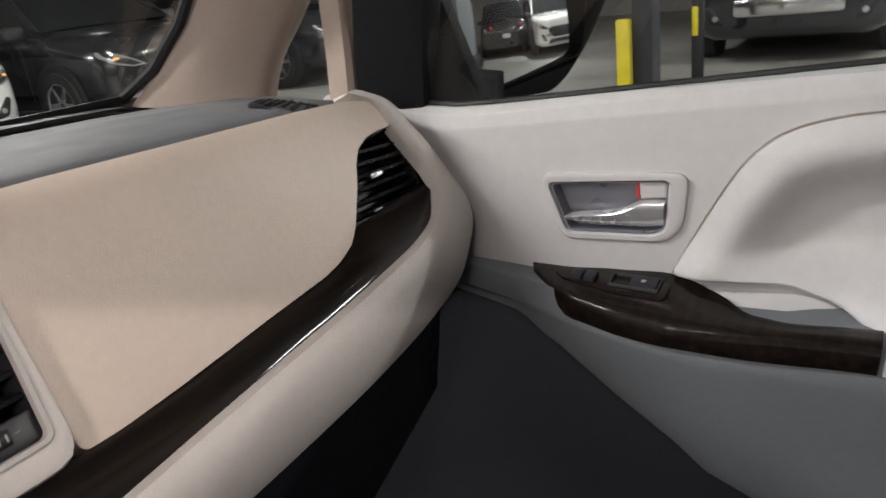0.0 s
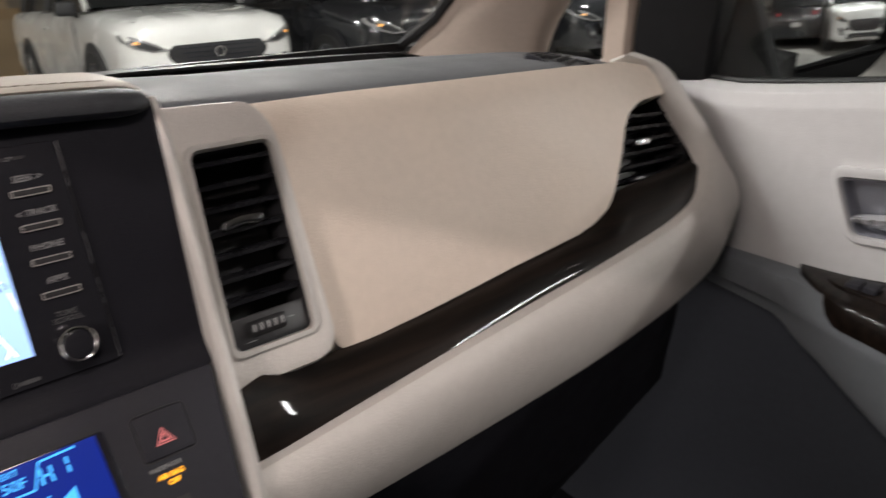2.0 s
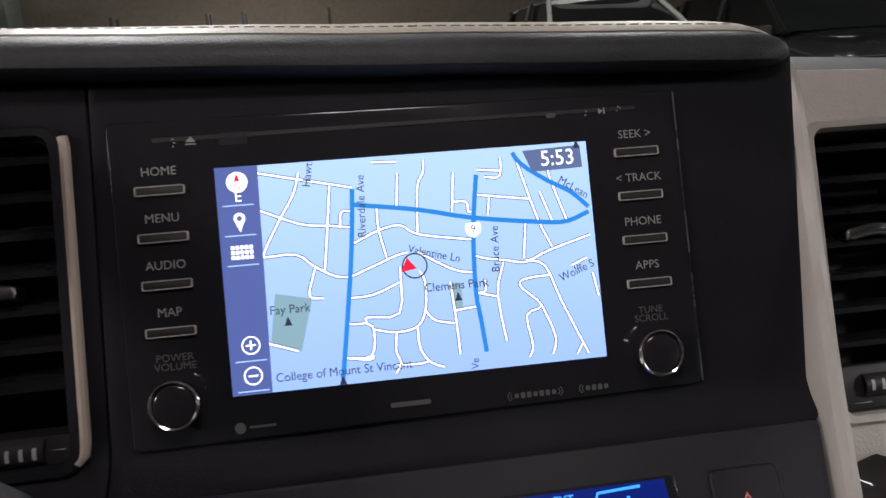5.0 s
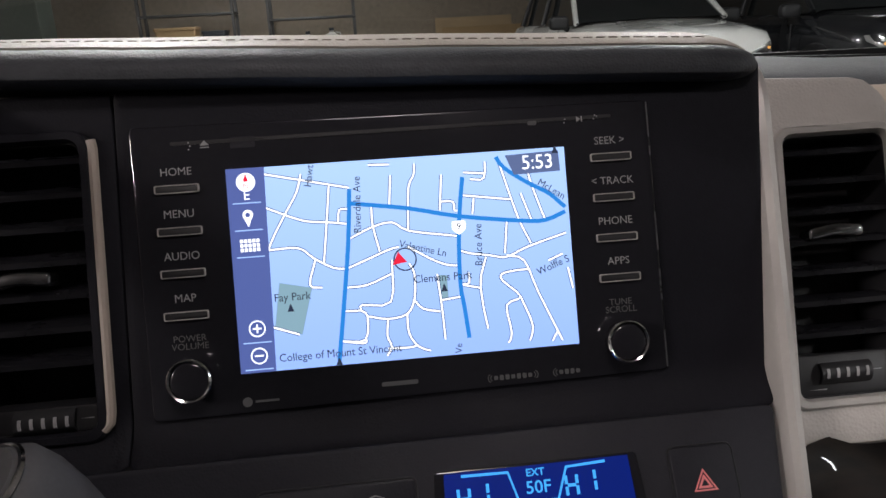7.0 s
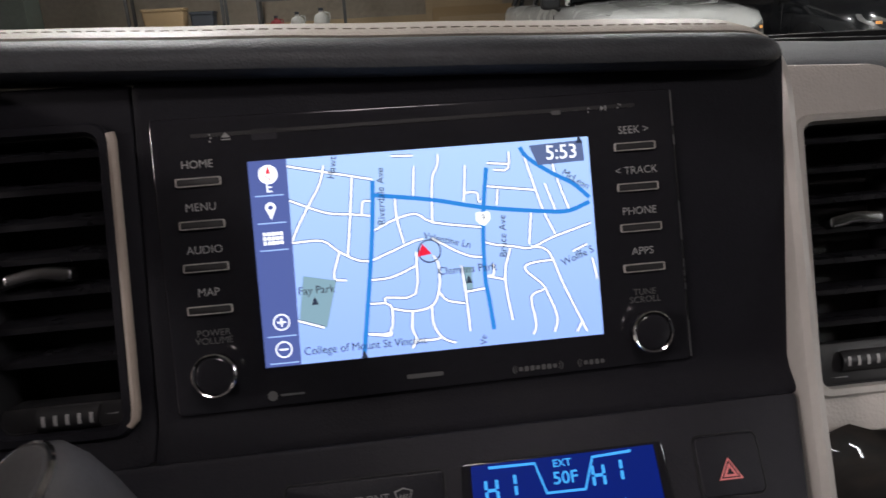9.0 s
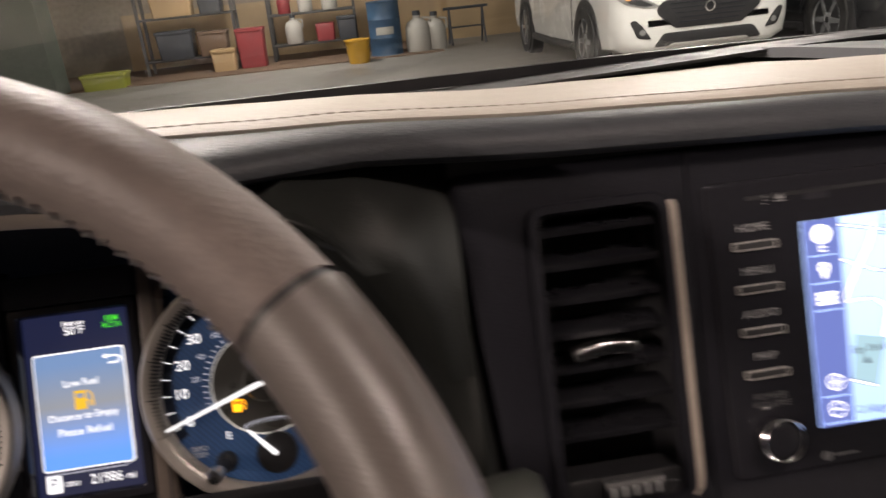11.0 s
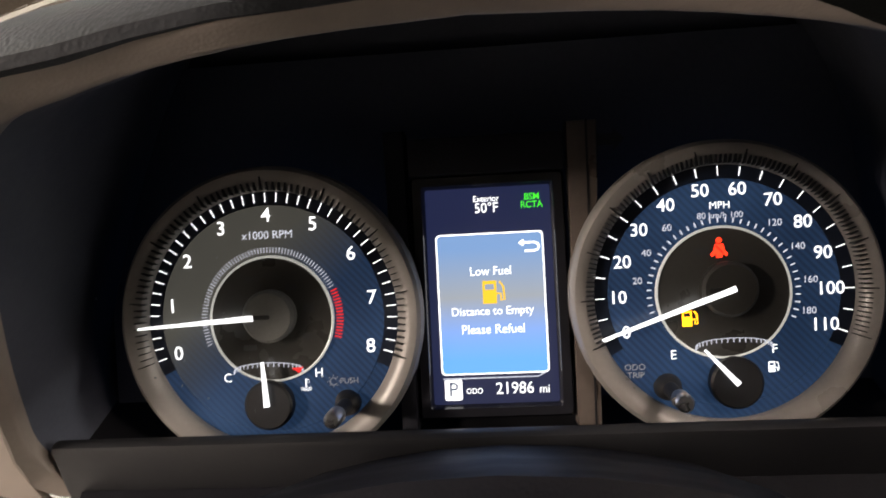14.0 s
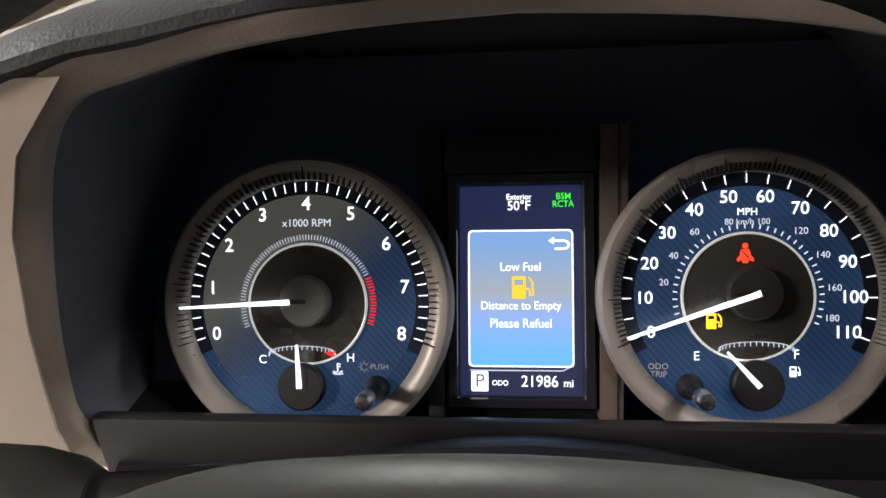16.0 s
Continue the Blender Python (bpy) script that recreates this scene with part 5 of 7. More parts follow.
part("red_mark", flat([(-0.0895, -0.0212), (-0.0840, -0.0208), (-0.0860, -0.0235)], DIAL, 0.0027), LITRED, tach, smooth=0)
part("dial_word", lettering("PUSH", 0.0034, -0.0650, -0.0278, 0.0012, DIAL), DIALPRINT, tach, smooth=0)
part("dial_word", lettering("ODO", 0.0036, 0.0570, -0.0295, 0.0012, DIAL), DIALPRINT, speedo, smooth=0)
part("dial_word", lettering("TRIP", 0.0036, 0.0572, -0.0328, 0.0012, DIAL), DIALPRINT, speedo, smooth=0)
wave = lambda v: ribbon([(-0.0860 + 0.00045 * k, v + 0.00028 * math.sin(k * 1.6)) for k in range(11)], 0.0003, DIAL, 0.0012)
part("coolant_mark", join(wave(-0.0302), wave(-0.0311), ribbon([(-0.0838, -0.0297), (-0.0838, -0.0262)], 0.0006, DIAL, 0.0012), ribbon([(-0.0835, -0.0267), (-0.0823, -0.0267)], 0.0003, DIAL, 0.0012), ribbon([(-0.0835, -0.0278), (-0.0823, -0.0278)], 0.0003, DIAL, 0.0012)), LIT, tach, smooth=0)
part("dimmer_mark", join(ribbon(circle(-0.0718, -0.0278, 0.0015, 20, 30, 330), 0.0003, DIAL, 0.0012), *[ribbon([polar(-0.0718, 0.0021, a, -0.0278), polar(-0.0718, 0.0027, a, -0.0278)], 0.0003, DIAL, 0.0012) for a in range(0, 360, 45)]), DIALPRINT, tach, smooth=0)


def fuel_mark(u, v, s, fn, w):
    b = bmesh.new()
    flat([(u - 0.5 * s, v - 0.6 * s), (u + 0.2 * s, v - 0.6 * s), (u + 0.2 * s, v + 0.1 * s), (u - 0.5 * s, v + 0.1 * s)], fn, w, b)
    flat([(u - 0.5 * s, v + 0.38 * s), (u + 0.2 * s, v + 0.38 * s), (u + 0.2 * s, v + 0.55 * s), (u - 0.5 * s, v + 0.55 * s)], fn, w, b)
    flat([(u - 0.5 * s, v + 0.1 * s), (u - 0.38 * s, v + 0.1 * s), (u - 0.38 * s, v + 0.38 * s), (u - 0.5 * s, v + 0.38 * s)], fn, w, b)
    flat([(u + 0.08 * s, v + 0.1 * s), (u + 0.2 * s, v + 0.1 * s), (u + 0.2 * s, v + 0.38 * s), (u + 0.08 * s, v + 0.38 * s)], fn, w, b)
    ribbon([(u + 0.2 * s, v - 0.1 * s), (u + 0.4 * s, v - 0.1 * s), (u + 0.42 * s, v - 0.45 * s), (u + 0.58 * s, v - 0.42 * s), (u + 0.55 * s, v + 0.25 * s), (u + 0.35 * s, v + 0.5 * s)], 0.10 * s, fn, w, b)
    return b


part("fuel_mark", fuel_mark(0.1120, -0.0310, 0.0038, DIAL, 0.0012), LIT, speedo, smooth=0)
part("low_fuel_lamp", fuel_mark(0.0795, -0.0100, 0.0056, DIAL, 0.0016), TELLAMBER, speedo, "lit amber fuel warning", smooth=0)
belt = join(flat(circle(0.0925, 0.0212, 0.0012, 16), DIAL, 0.0016), flat([(0.0909, 0.0197), (0.0941, 0.0197), (0.0948, 0.0170), (0.0960, 0.0157), (0.0955, 0.0147), (0.0938, 0.0155), (0.0936, 0.0141), (0.0914, 0.0141), (0.0912, 0.0155), (0.0895, 0.0147), (0.0890, 0.0157), (0.0902, 0.0170)], DIAL, 0.0016))
part("belt_stripe", ribbon([(0.0911, 0.0192), (0.0940, 0.0160)], 0.0006, DIAL, 0.0018), MAT_DIALBLACK, speedo, smooth=0)
part("seat_belt_lamp", belt, TELLRED, speedo, "lit red seat belt warning", smooth=0)
for g, cx in ((tach, -0.0972), (speedo, 0.0935)):
    for u, v, ww, hh in ((-0.008, 0.017, 0.006, 0.0028), (0.009, 0.013, 0.0055, 0.0030), (0.0165, 0.004, 0.0045, 0.0035), (-0.014, -0.006, 0.005, 0.003), (-0.010, -0.012, 0.006, 0.0025), (0.015, -0.008, 0.004, 0.003)):
        part("unlit_lamp", flat(rrect(cx + u, v, ww, hh, 0.0008, 2), DIAL, 0.0016), GHOST, g, smooth=0)
for cx, cy in ((-0.0662, -0.0372), (0.0700, -0.0380)):
    rod = thing("trip_knob", DIAL(cx, cy, 0.0), "slim black reset peg with a bright tip", "knob", "cluster reset pegs")
    part("peg", lathe([(0.0058, 0.0), (0.0050, 0.004), (0.0032, 0.006), (0.0030, 0.021)], DIAL, 20, cx, cy), MAT_BLACK, rod)
    part("tip", lathe([(0.0034, 0.0205), (0.0036, 0.0220), (0.0034, 0.0300), (0.0026, 0.0310), (0, 0.0312)], DIAL, 20, cx, cy), MAT_SATIN, rod, "bright tip")

part("unlit_word", lettering("ABS", 0.0042, -0.0972, 0.0185, 0.0018, DIAL), GHOST, tach, smooth=0)
rng = random.Random(5)
lint = bmesh.new()
for k in range(46):
    u, v, s = -0.185 + 0.10 * rng.random() ** 1.6, -0.05 + 0.12 * rng.random(), 0.00018 + 0.0005 * rng.random() ** 3
    ribbon([(u, v), (u + s * rng.uniform(-2, 2), v + s * rng.uniform(0.6, 2))], s, DIALS, 0.012, lint)
part("lint", lint, MAT_DOORLOW, cluster, "specks of dust on the lens", smooth=0, kind="stuff")

MAT_RAIL = surface("brown_rail_plastic", (0.13, 0.105, 0.09), 0.35, vary=0.1, scale=30)
# information display between the dials
INFO = plane_map((-0.4205, 0.081, 1.014), (1, 0, 0), (0, 0.468, 0.884))
info = part("information_display", slab(rrect(0, 0, 0.0535, 0.0925, 0.001), -0.006, 0.0, INFO), glow("info_ground", (0.012, 0.016, 0.05), 1.0), cluster, "lit display with a low fuel message", smooth=0)
part("display_frame", frame_ring(rrect(0, 0, 0.066, 0.104, 0.002), rrect(0, 0, 0.0535, 0.0925, 0.001), -0.012, 0.004, INFO), MAT_GLOSS, cluster)
part("display_brow", slab(rrect(0, 0.060, 0.066, 0.016, 0.001), -0.012, 0.006, INFO, 0.001, 2), MAT_STACKLOW, cluster)
for s, wd in ((-1, 0.010), (1, 0.014)):
    part("side_rail", slab([(s * 0.0335, -0.056), (s * (0.0335 + wd * 0.7), -0.056), (s * (0.0335 + wd), 0.072), (s * 0.0345, 0.072)][::s], -0.008, 0.005, INFO, 0.0012, 2), MAT_RAIL if s > 0 else MAT_STACKLOW, cluster, "slim upright trim beside the display")
part("rail_groove", slab([(0.0405, -0.056), (0.0413, -0.056), (0.0434, 0.072), (0.0424, 0.072)], 0.002, 0.0056, INFO), MAT_BLACK, cluster, "dark groove down the trim", smooth=0)
PANEL = glow_gradient("info_panel", (0.11, 0.33, 0.95), (0.15, 0.26, 0.48), 0.1, 0.9, 1.15)
PANEL.node_tree.nodes["Color Ramp"].color_ramp.elements.new(0.55).color = (0.26, 0.285, 0.33, 1)
part("message_border", slab(rrect(0, -0.0035, 0.0462, 0.0605, 0.002), 0, 0.0006, INFO), LIT, info, smooth=0)
part("message_panel", slab(rrect(0, -0.0035, 0.0447, 0.0590, 0.0016), 0, 0.0010, INFO), PANEL, info, "blue message panel", smooth=0)
for word, s, u, v, m in (("Exterior", 0.0036, -0.0005, 0.0412, LIT), ("50°F", 0.0060, -0.0005, 0.0372, LIT), ("BSM", 0.0040, 0.0190, 0.0412, TELLGREEN), ("RCTA", 0.0040, 0.0188, 0.0378, TELLGREEN), ("Low Fuel", 0.0053, 0, 0.0102, LIT), ("Distance to Empty", 0.0051, 0, -0.0068, LIT), ("Please Refuel", 0.0056, 0, -0.0146, LIT), ("ODO", 0.0033, -0.0092, -0.0407, LIT), ("21986", 0.0071, 0.0080, -0.0400, LIT), ("mi", 0.0050, 0.0205, -0.0406, LIT)):
    part("display_word", lettering(word, s, u, v, 0.0013, INFO, wide=0.92, thick=0.00003), m, info, smooth=0)
part("message_mark", fuel_mark(0.0005, 0.0015, 0.0085, INFO, 0.0013), glow("info_amber", (0.85, 0.50, 0.03), 1.1), info, smooth=0)
part("back_mark", join(ribbon([(0.0140, 0.0218), (0.0190, 0.0218), (0.0206, 0.0212), (0.0211, 0.0199), (0.0205, 0.0187), (0.0190, 0.0182), (0.0150, 0.0182)], 0.0010, INFO, 0.0013), flat([(0.0122, 0.0218), (0.0146, 0.0234), (0.0146, 0.0202)], INFO, 0.0013)), LIT, info, smooth=0)
part("footer_line", ribbon([(-0.0225, -0.0352), (0.0180, -0.0352), (0.0215, -0.0335)], 0.0005, INFO, 0.0008), LITDIM, info, smooth=0)
part("gear_plate", flat(rrect(-0.0182, -0.0400, 0.0075, 0.0088, 0.0008), INFO, 0.0010), LIT, info, smooth=0)
part("gear_letter", lettering("P", 0.0085, -0.0182, -0.0400, 0.0014, INFO), MAP_INK, info, smooth=0)
part("arrow_mark", flat([(0.048, 0.062), (0.055, 0.062), (0.055, 0.0595), (0.060, 0.0645), (0.055, 0.0695), (0.055, 0.067), (0.048, 0.067)], INFO, -0.004), GHOST, cluster, "unlit turn arrow", smooth=0)

# ==== steering wheel and stalks ====
WT = 0.75
WHEEL = plane_map((-0.423, -0.160, 1.067), (1, 0, 0), (0, math.sin(WT), math.cos(WT)))
wheel = thing("steering_wheel", (-0.423, -0.11, 1.0), "grey leather steering wheel with seams and stitching", "steering wheel")
WR, WRT = 0.174, 0.0165


def rim_arc(a0, a1, name, material, r=WRT, n=48):
    bm = bmesh.new()
    rings = []
    for k in range(n + 1):
        a = radians(a0 + (a1 - a0) * k / n)
        row = []
        for j in range(20):
            b = 2 * math.pi * j / 20
            rr = WR + r * math.cos(b) * 0.95
            row.append(bm.verts.new(WHEEL(rr * math.cos(a), rr * math.sin(a), r * 1.08 * math.sin(b))))
        rings.append(row)
    for p, q in zip(rings, rings[1:]):
        for j in range(20):
            bm.faces.new((p[j], p[(j + 1) % 20], q[(j + 1) % 20], q[j]))
    return part(name, bm, material, wheel)


tagged(rim_arc(35.4, 144.6, "rim_top", MAT_WHEEL), "grained leather upper rim")
tagged(rim_arc(-32, 34.6, "rim_side", MAT_WHEELSMOOTH, WRT * 1.025), "smoother leather side rim")
tagged(rim_arc(145.4, 212, "rim_side", MAT_WHEELSMOOTH, WRT * 1.025), "smoother leather side rim")
tagged(rim_arc(212.6, 327.4, "rim_base", MAT_WHEEL), "grained leather lower rim")
for a in (35, 145, 212.3, -32.3):
    rim_arc(a - 0.5, a + 0.5, "seam", MAT_BLACK, WRT * 0.955, 2)
for a in (34.25, 145.75):
    tagged(rim_arc(a - 0.28, a + 0.28, "seam_lip", MAT_WHEELSMOOTH, WRT * 1.032, 2), "rolled leather edge")
sew = bmesh.new()
a = 38.0
while a < 143:
    q = []
    for t, b in ((0, 2.86), (0.5, 3.0 + 0.1 * math.sin(a * 1.7)), (1.0, 3.14)):
        rr = WR + WRT * 1.02 * math.cos(b) * 0.95
        aa = radians(a + 1.1 * t)
        q.append(WHEEL(rr * math.cos(aa), rr * math.sin(aa), WRT * 1.02 * 1.08 * math.sin(b)))
    tube(q, 0.0007, 5, bm=sew)
    a += 1.9
part("stitching", sew, MAT_DARKTHREAD, wheel, "seam stitches inside the rim", kind="stuff")
part("airbag_cover", slab(rounded([(-0.075, 0.036), (-0.045, 0.049), (0.0, 0.052), (0.045, 0.049), (0.075, 0.036), (0.082, -0.02), (0.06, -0.075), (-0.06, -0.075), (-0.082, -0.02)], 0.02, 5), -0.03, 0.006, WHEEL, 0.012, 5), MAT_HUB, wheel, "grey-green padded hub cover")
for s in (-1, 1):
    part("spoke", slab([(s * 0.07, -0.03), (s * 0.165, -0.018), (s * 0.165, 0.018), (s * 0.075, 0.022)][::s], -0.02, -0.004, WHEEL, 0.005, 3), MAT_STACKLOW, wheel)
part("spoke_base", slab([(-0.035, -0.16), (0.035, -0.16), (0.045, -0.07), (-0.045, -0.07)], -0.02, -0.006, WHEEL, 0.004, 3), MAT_STACKLOW, wheel)
rows = []
for y, zt, hw in ((-0.085, 1.052, 0.075), (-0.07, 1.058, 0.088), (-0.04, 1.033, 0.098), (0.0, 1.0, 0.10), (0.035, 0.972, 0.10)):
    rows.append([(-0.418 + hw * t, y, zt - 0.022 * t * t - 0.05 * max(0, abs(t) - 0.8)) for t in (-1, -0.9, -0.75, -0.5, -0.25, 0, 0.25, 0.5, 0.75, 0.9, 1)] + [(-0.418 + hw, y, zt - 0.11), (-0.418 - hw, y, zt - 0.11)])
column = thing("steering_column", (-0.418, 0.0, 0.93), "dark plastic steering column shroud", "steering column")
part("shroud", sheet(rows, closed=True, caps=True), MAT_STACK, column)
wiper = thing("wiper_stalk", (-0.33, -0.04, 1.0), "dark grey wiper stalk with pale marks", "stalk", "column stalks")
part("arm", tube(smooth_line([(-0.34, -0.035, 1.000), (-0.30, -0.048, 1.008), (-0.265, -0.052, 1.016), (-0.235, -0.054, 1.022)], 3), [0.008] * 3 + [0.010] * 4 + [0.0125] * 3, 16), MAT_STACKLOW, wiper)
part("end_cap", tube([(-0.240, -0.054, 1.021), (-0.222, -0.0545, 1.0245), (-0.213, -0.0545, 1.026), (-0.209, -0.0545, 1.0265)], [0.0145, 0.0155, 0.0150, 0.0115], 24), MAT_HUB, wiper, "wide round end cap")
part("stalk_mark", join(*[flat(rrect(u, v, 0.006, 0.004, 0.001, 2), plane_map((-0.265, -0.0605, 1.0245), (0.9, -0.05, 0.2), (0.1, 0.7, 0.7)), 0.0008) for u, v in ((-0.010, 0.002), (0.0, 0.005))]), MAT_PRINT, wiper, smooth=0)
turn = thing("indicator_stalk", (-0.50, -0.04, 1.0), "grey indicator stalk with pale lamp symbols", "stalk", "column stalks")
part("arm", tube(smooth_line([(-0.465, -0.050, 1.016), (-0.499, -0.058, 1.029), (-0.525, -0.063, 1.030), (-0.545, -0.065, 1.031)], 3), 0.0075, 16), MAT_BLACK, turn)
part("end_cap", tube([(-0.534, -0.065, 1.031), (-0.540, -0.065, 1.031), (-0.552, -0.0655, 1.0315), (-0.585, -0.067, 1.034), (-0.602, -0.068, 1.0355), (-0.606, -0.068, 1.036)], [0.0085, 0.0118, 0.0142, 0.0145, 0.0138, 0.011], 24), MAT_HUB, turn, "wide grey-green grip")
MARKS = plane_map((-0.562, -0.0765, 1.0425), (1, 0.04, -0.06), (0.03, 0.72, 0.69))
lamp_marks = bmesh.new()
flat(circle(-0.006, 0.004, 0.0022, 16), MARKS, 0.0004, lamp_marks)
ribbon(circle(0.002, 0.003, 0.0019, 18) + [(0.0039, 0.003)], 0.0007, MARKS, 0.0004, lamp_marks)
for q in (-0.004, 0.004):
    ribbon(circle(q, -0.0045, 0.0017, 16) + [(q + 0.0017, -0.0045)], 0.0008, MARKS, 0.0004, lamp_marks)
    for a in range(0, 360, 60):
        ribbon([polar(q, 0.0022, a, -0.0045), polar(q, 0.0029, a, -0.0045)], 0.0005, MARKS, 0.0004, lamp_marks)
part("stalk_mark", lamp_marks, MAT_PRINT, turn, smooth=0)
HO = [(0.93, 0.203), (0.956, 0.203), (0.975, 0.203), (0.995, 0.198), (1.035, 0.187), (1.08, 0.171), (1.112, 0.154), (1.13, 0.139), (1.14, 0.119)]
part("driver_fascia", sheet([[(-0.80, hood_y(z) + 0.01, z), (-0.70, hood_y(z) + 0.006, z), (GX - lerp(HO, z) - 0.012, hood_y(z) + 0.002, z), (GX - lerp(HO, z) + 0.003, hood_y(z) + 0.003, z)] for z in (1.135, 1.11, 1.08, 1.035, 0.995, 0.975, 0.95, 0.9, 0.8)], thick=0.004), MAT_FASCIA, dash, "beige outer dash face beside the dials")
HR = [(0.93, 0.182), (0.975, 0.1815), (0.995, 0.181), (1.035, 0.178), (1.08, 0.1695), (1.112, 0.155), (1.13, 0.139), (1.14, 0.119)]
rows = []
for z in (1.142, 1.134, 1.127, 1.118, 1.105, 1.08, 1.05, 1.02, 0.995, 0.975, 0.956, 0.93):
    x0, y0, y1 = GX + lerp(HR, z) - 0.002, hood_y(z) - 0.001, (z - 1.05) * 0.384 - 0.001
    back = 0.030 * max(0.0, min(1.0, (z - 1.108) / 0.034)) ** 1.3
    row = []
    for s, out in ((0.0, 0.0), (0.12, 0.0028), (0.26, 0.0052), (0.38, 0.0066), (0.5, 0.0066), (0.62, 0.0050), (0.76, 0.0025), (0.9, 0.0006), (1.0, 0.0)):
        row.append((x0 + (-0.2245 - x0) * s, y0 + (y1 - y0) * s - out + back * min(1.0, s * 4), z))
    rows.append(row)
part("fascia_side", sheet(rows, thick=0.004), MAT_SOFTBLACK, dash, "black moulding between dials and vent")
part("under_trim", sheet([[(x, y, z) for x in (-0.60, -0.5, -0.4, -0.3, -0.225)] for y, z in ((0.034, 0.953), (0.026, 0.949), (0.012, 0.943), (0.004, 0.93))], thick=0.004), MAT_STACK, dash, "charcoal panel under the dials")
part("column_fascia", sheet([[(x, y, z) for x in (-0.62, -0.5, -0.4, -0.3, -0.2)] for y, z in ((0.008, 0.935), (0.0, 0.94), (-0.03, 0.88), (-0.02, 0.7), (0.1, 0.5))], thick=0.004), MAT_STACK, dash, "dark fascia under the dials")

# ==== passenger door ====
def soft(s):
    s = max(0.0, min(1.0, s))
    return s * s * (3 - 2 * s)


def denser(rows, k):
    """Rows with k steps in each gap, both ways."""
    along = []
    for r in rows:
        P = [Vector(p) for p in r]
        line = []
        for p, q in zip(P, P[1:]):
            line += [p.lerp(q, s / k) for s in range(k)]
        along.append(line + [P[-1]])
    out = []
    for a, b in zip(along, along[1:]):
        for s in range(k):
            out.append([p.lerp(q, s / k) for p, q in zip(a, b)])
    return out + [along[-1]]


door = thing("front_door", (0.80, -0.3, 0.45), "closed passenger door with pale grey trim and wood armrest", "car door")
sill_z = lambda y: 1.0595 + 0.15 * max(0.0, -(y + 0.012)) + 0.03 * max(0.0, y - 0.05)
DY = [0.20, 0.15, 0.10, 0.05, 0.0, -0.05, -0.1, -0.15, -0.2, -0.25, -0.3, -0.36, -0.42, -0.5, -0.6, -0.75, -0.95]
upper = []
for x, f in ((0.850, 0.0), (0.828, 0.002), (0.812, 0.001), (0.802, -0.006), (0.797, -0.022), (0.794, -0.05), (0.791, -0.09)):
    upper.append([(x, y, sill_z(y) + f) for y in DY])
for x, z in ((0.789, 0.94), (0.788, 0.90), (0.787, 0.872)):
    upper.append([(x, y, z) for y in DY])
ARM = [(-0.95, 0.704), (-0.6, 0.704), (-0.46, 0.705), (-0.34, 0.707), (-0.25, 0.714), (-0.18, 0.731), (-0.14, 0.744), (-0.115, 0.752), (-0.06, 0.764), (0.0, 0.774), (0.06, 0.781), (0.2, 0.787)]
WARM = [(-0.95, 0.704), (-0.6, 0.704), (-0.46, 0.704), (-0.34, 0.704), (-0.30, 0.706), (-0.25, 0.712), (-0.19, 0.727), (-0.155, 0.748), (-0.135, 0.764), (-0.122, 0.778), (-0.115, 0.790)]
# the armrest climbs to the rear; the wood also tips up towards the door
ARM_RISE = [(-0.60, 0.026), (-0.48, 0.021), (-0.36, 0.007), (-0.27, 0.0), (0.2, 0.0)]
WOOD_INNER = [(-0.60, 0.735), (-0.48, 0.735), (-0.404, 0.733), (-0.368, 0.741), (-0.333, 0.766), (-0.300, 0.785), (-0.280, 0.789), (-0.1, 0.789)]
WOOD_LIFT = [(-0.42, -0.002), (-0.365, 0.0), (-0.325, 0.008), (-0.272, 0.016), (-0.217, 0.010), (-0.155, 0.002), (-0.117, 0.0)]


def wood_z(x, y):
    a, b = lerp(WOOD_INNER, y), lerp(WARM, y)
    s = max(0.0, min(1.0, (x - b) / max(a - b, 1e-4)))
    return 0.8866 + lerp(ARM_RISE, y) + lerp(WOOD_LIFT, y) * s


arm_x = lambda y: lerp(ARM, y)
FY = [0.2, 0.1, 0.0, -0.05, -0.08, -0.1, -0.115, -0.125, -0.14, -0.16, -0.18, -0.21, -0.25, -0.3, -0.34, -0.4, -0.46, -0.55, -0.7, -0.95]
lower = []
for dx, z, toward in ((0.0, 0.8805, 1.0), (0.004, 0.8805, 0.0), (0.0005, 0.8785, 0.0), (-0.002, 0.872, 0.0), (-0.001, 0.850, 0.0), (0.000, 0.825, 0.02), (0.001, 0.79, 0.05), (0.002, 0.73, 0.12), (0.002, 0.65, 0.25), (0.0, 0.48, 0.40), (0.0, 0.42, 0.55), (0.0, 0.40, 0.95)):
    lower.append([((arm_x(y) + dx) * (1 - toward) + 0.787 * toward, y, z + lerp(ARM_RISE, y) * soft((z - 0.70) / 0.12) - 0.016 * (1 if y < -0.12 and z < 0.879 else 0)) for y in FY])
# foot line follows the panel's bulge and the edge of the dash's shade
LOW_EDGE = [(-0.95, 0.60), (-0.60, 0.615), (-0.45, 0.645), (-0.347, 0.680), (-0.283, 0.722), (-0.218, 0.760), (-0.149, 0.798), (-0.10, 0.825), (0.0, 0.835), (0.2, 0.84)]
lower = [[(x, y, z if z > 0.85 else 0.85 - (0.85 - z) * (0.85 - lerp(LOW_EDGE, y)) / 0.45) for x, y, z in r] for r in lower]
part("lower_trim", sheet(lower, thick=0.004), MAT_DOORLOW, door, "mid grey lower door panel ended at bulge and shade line")
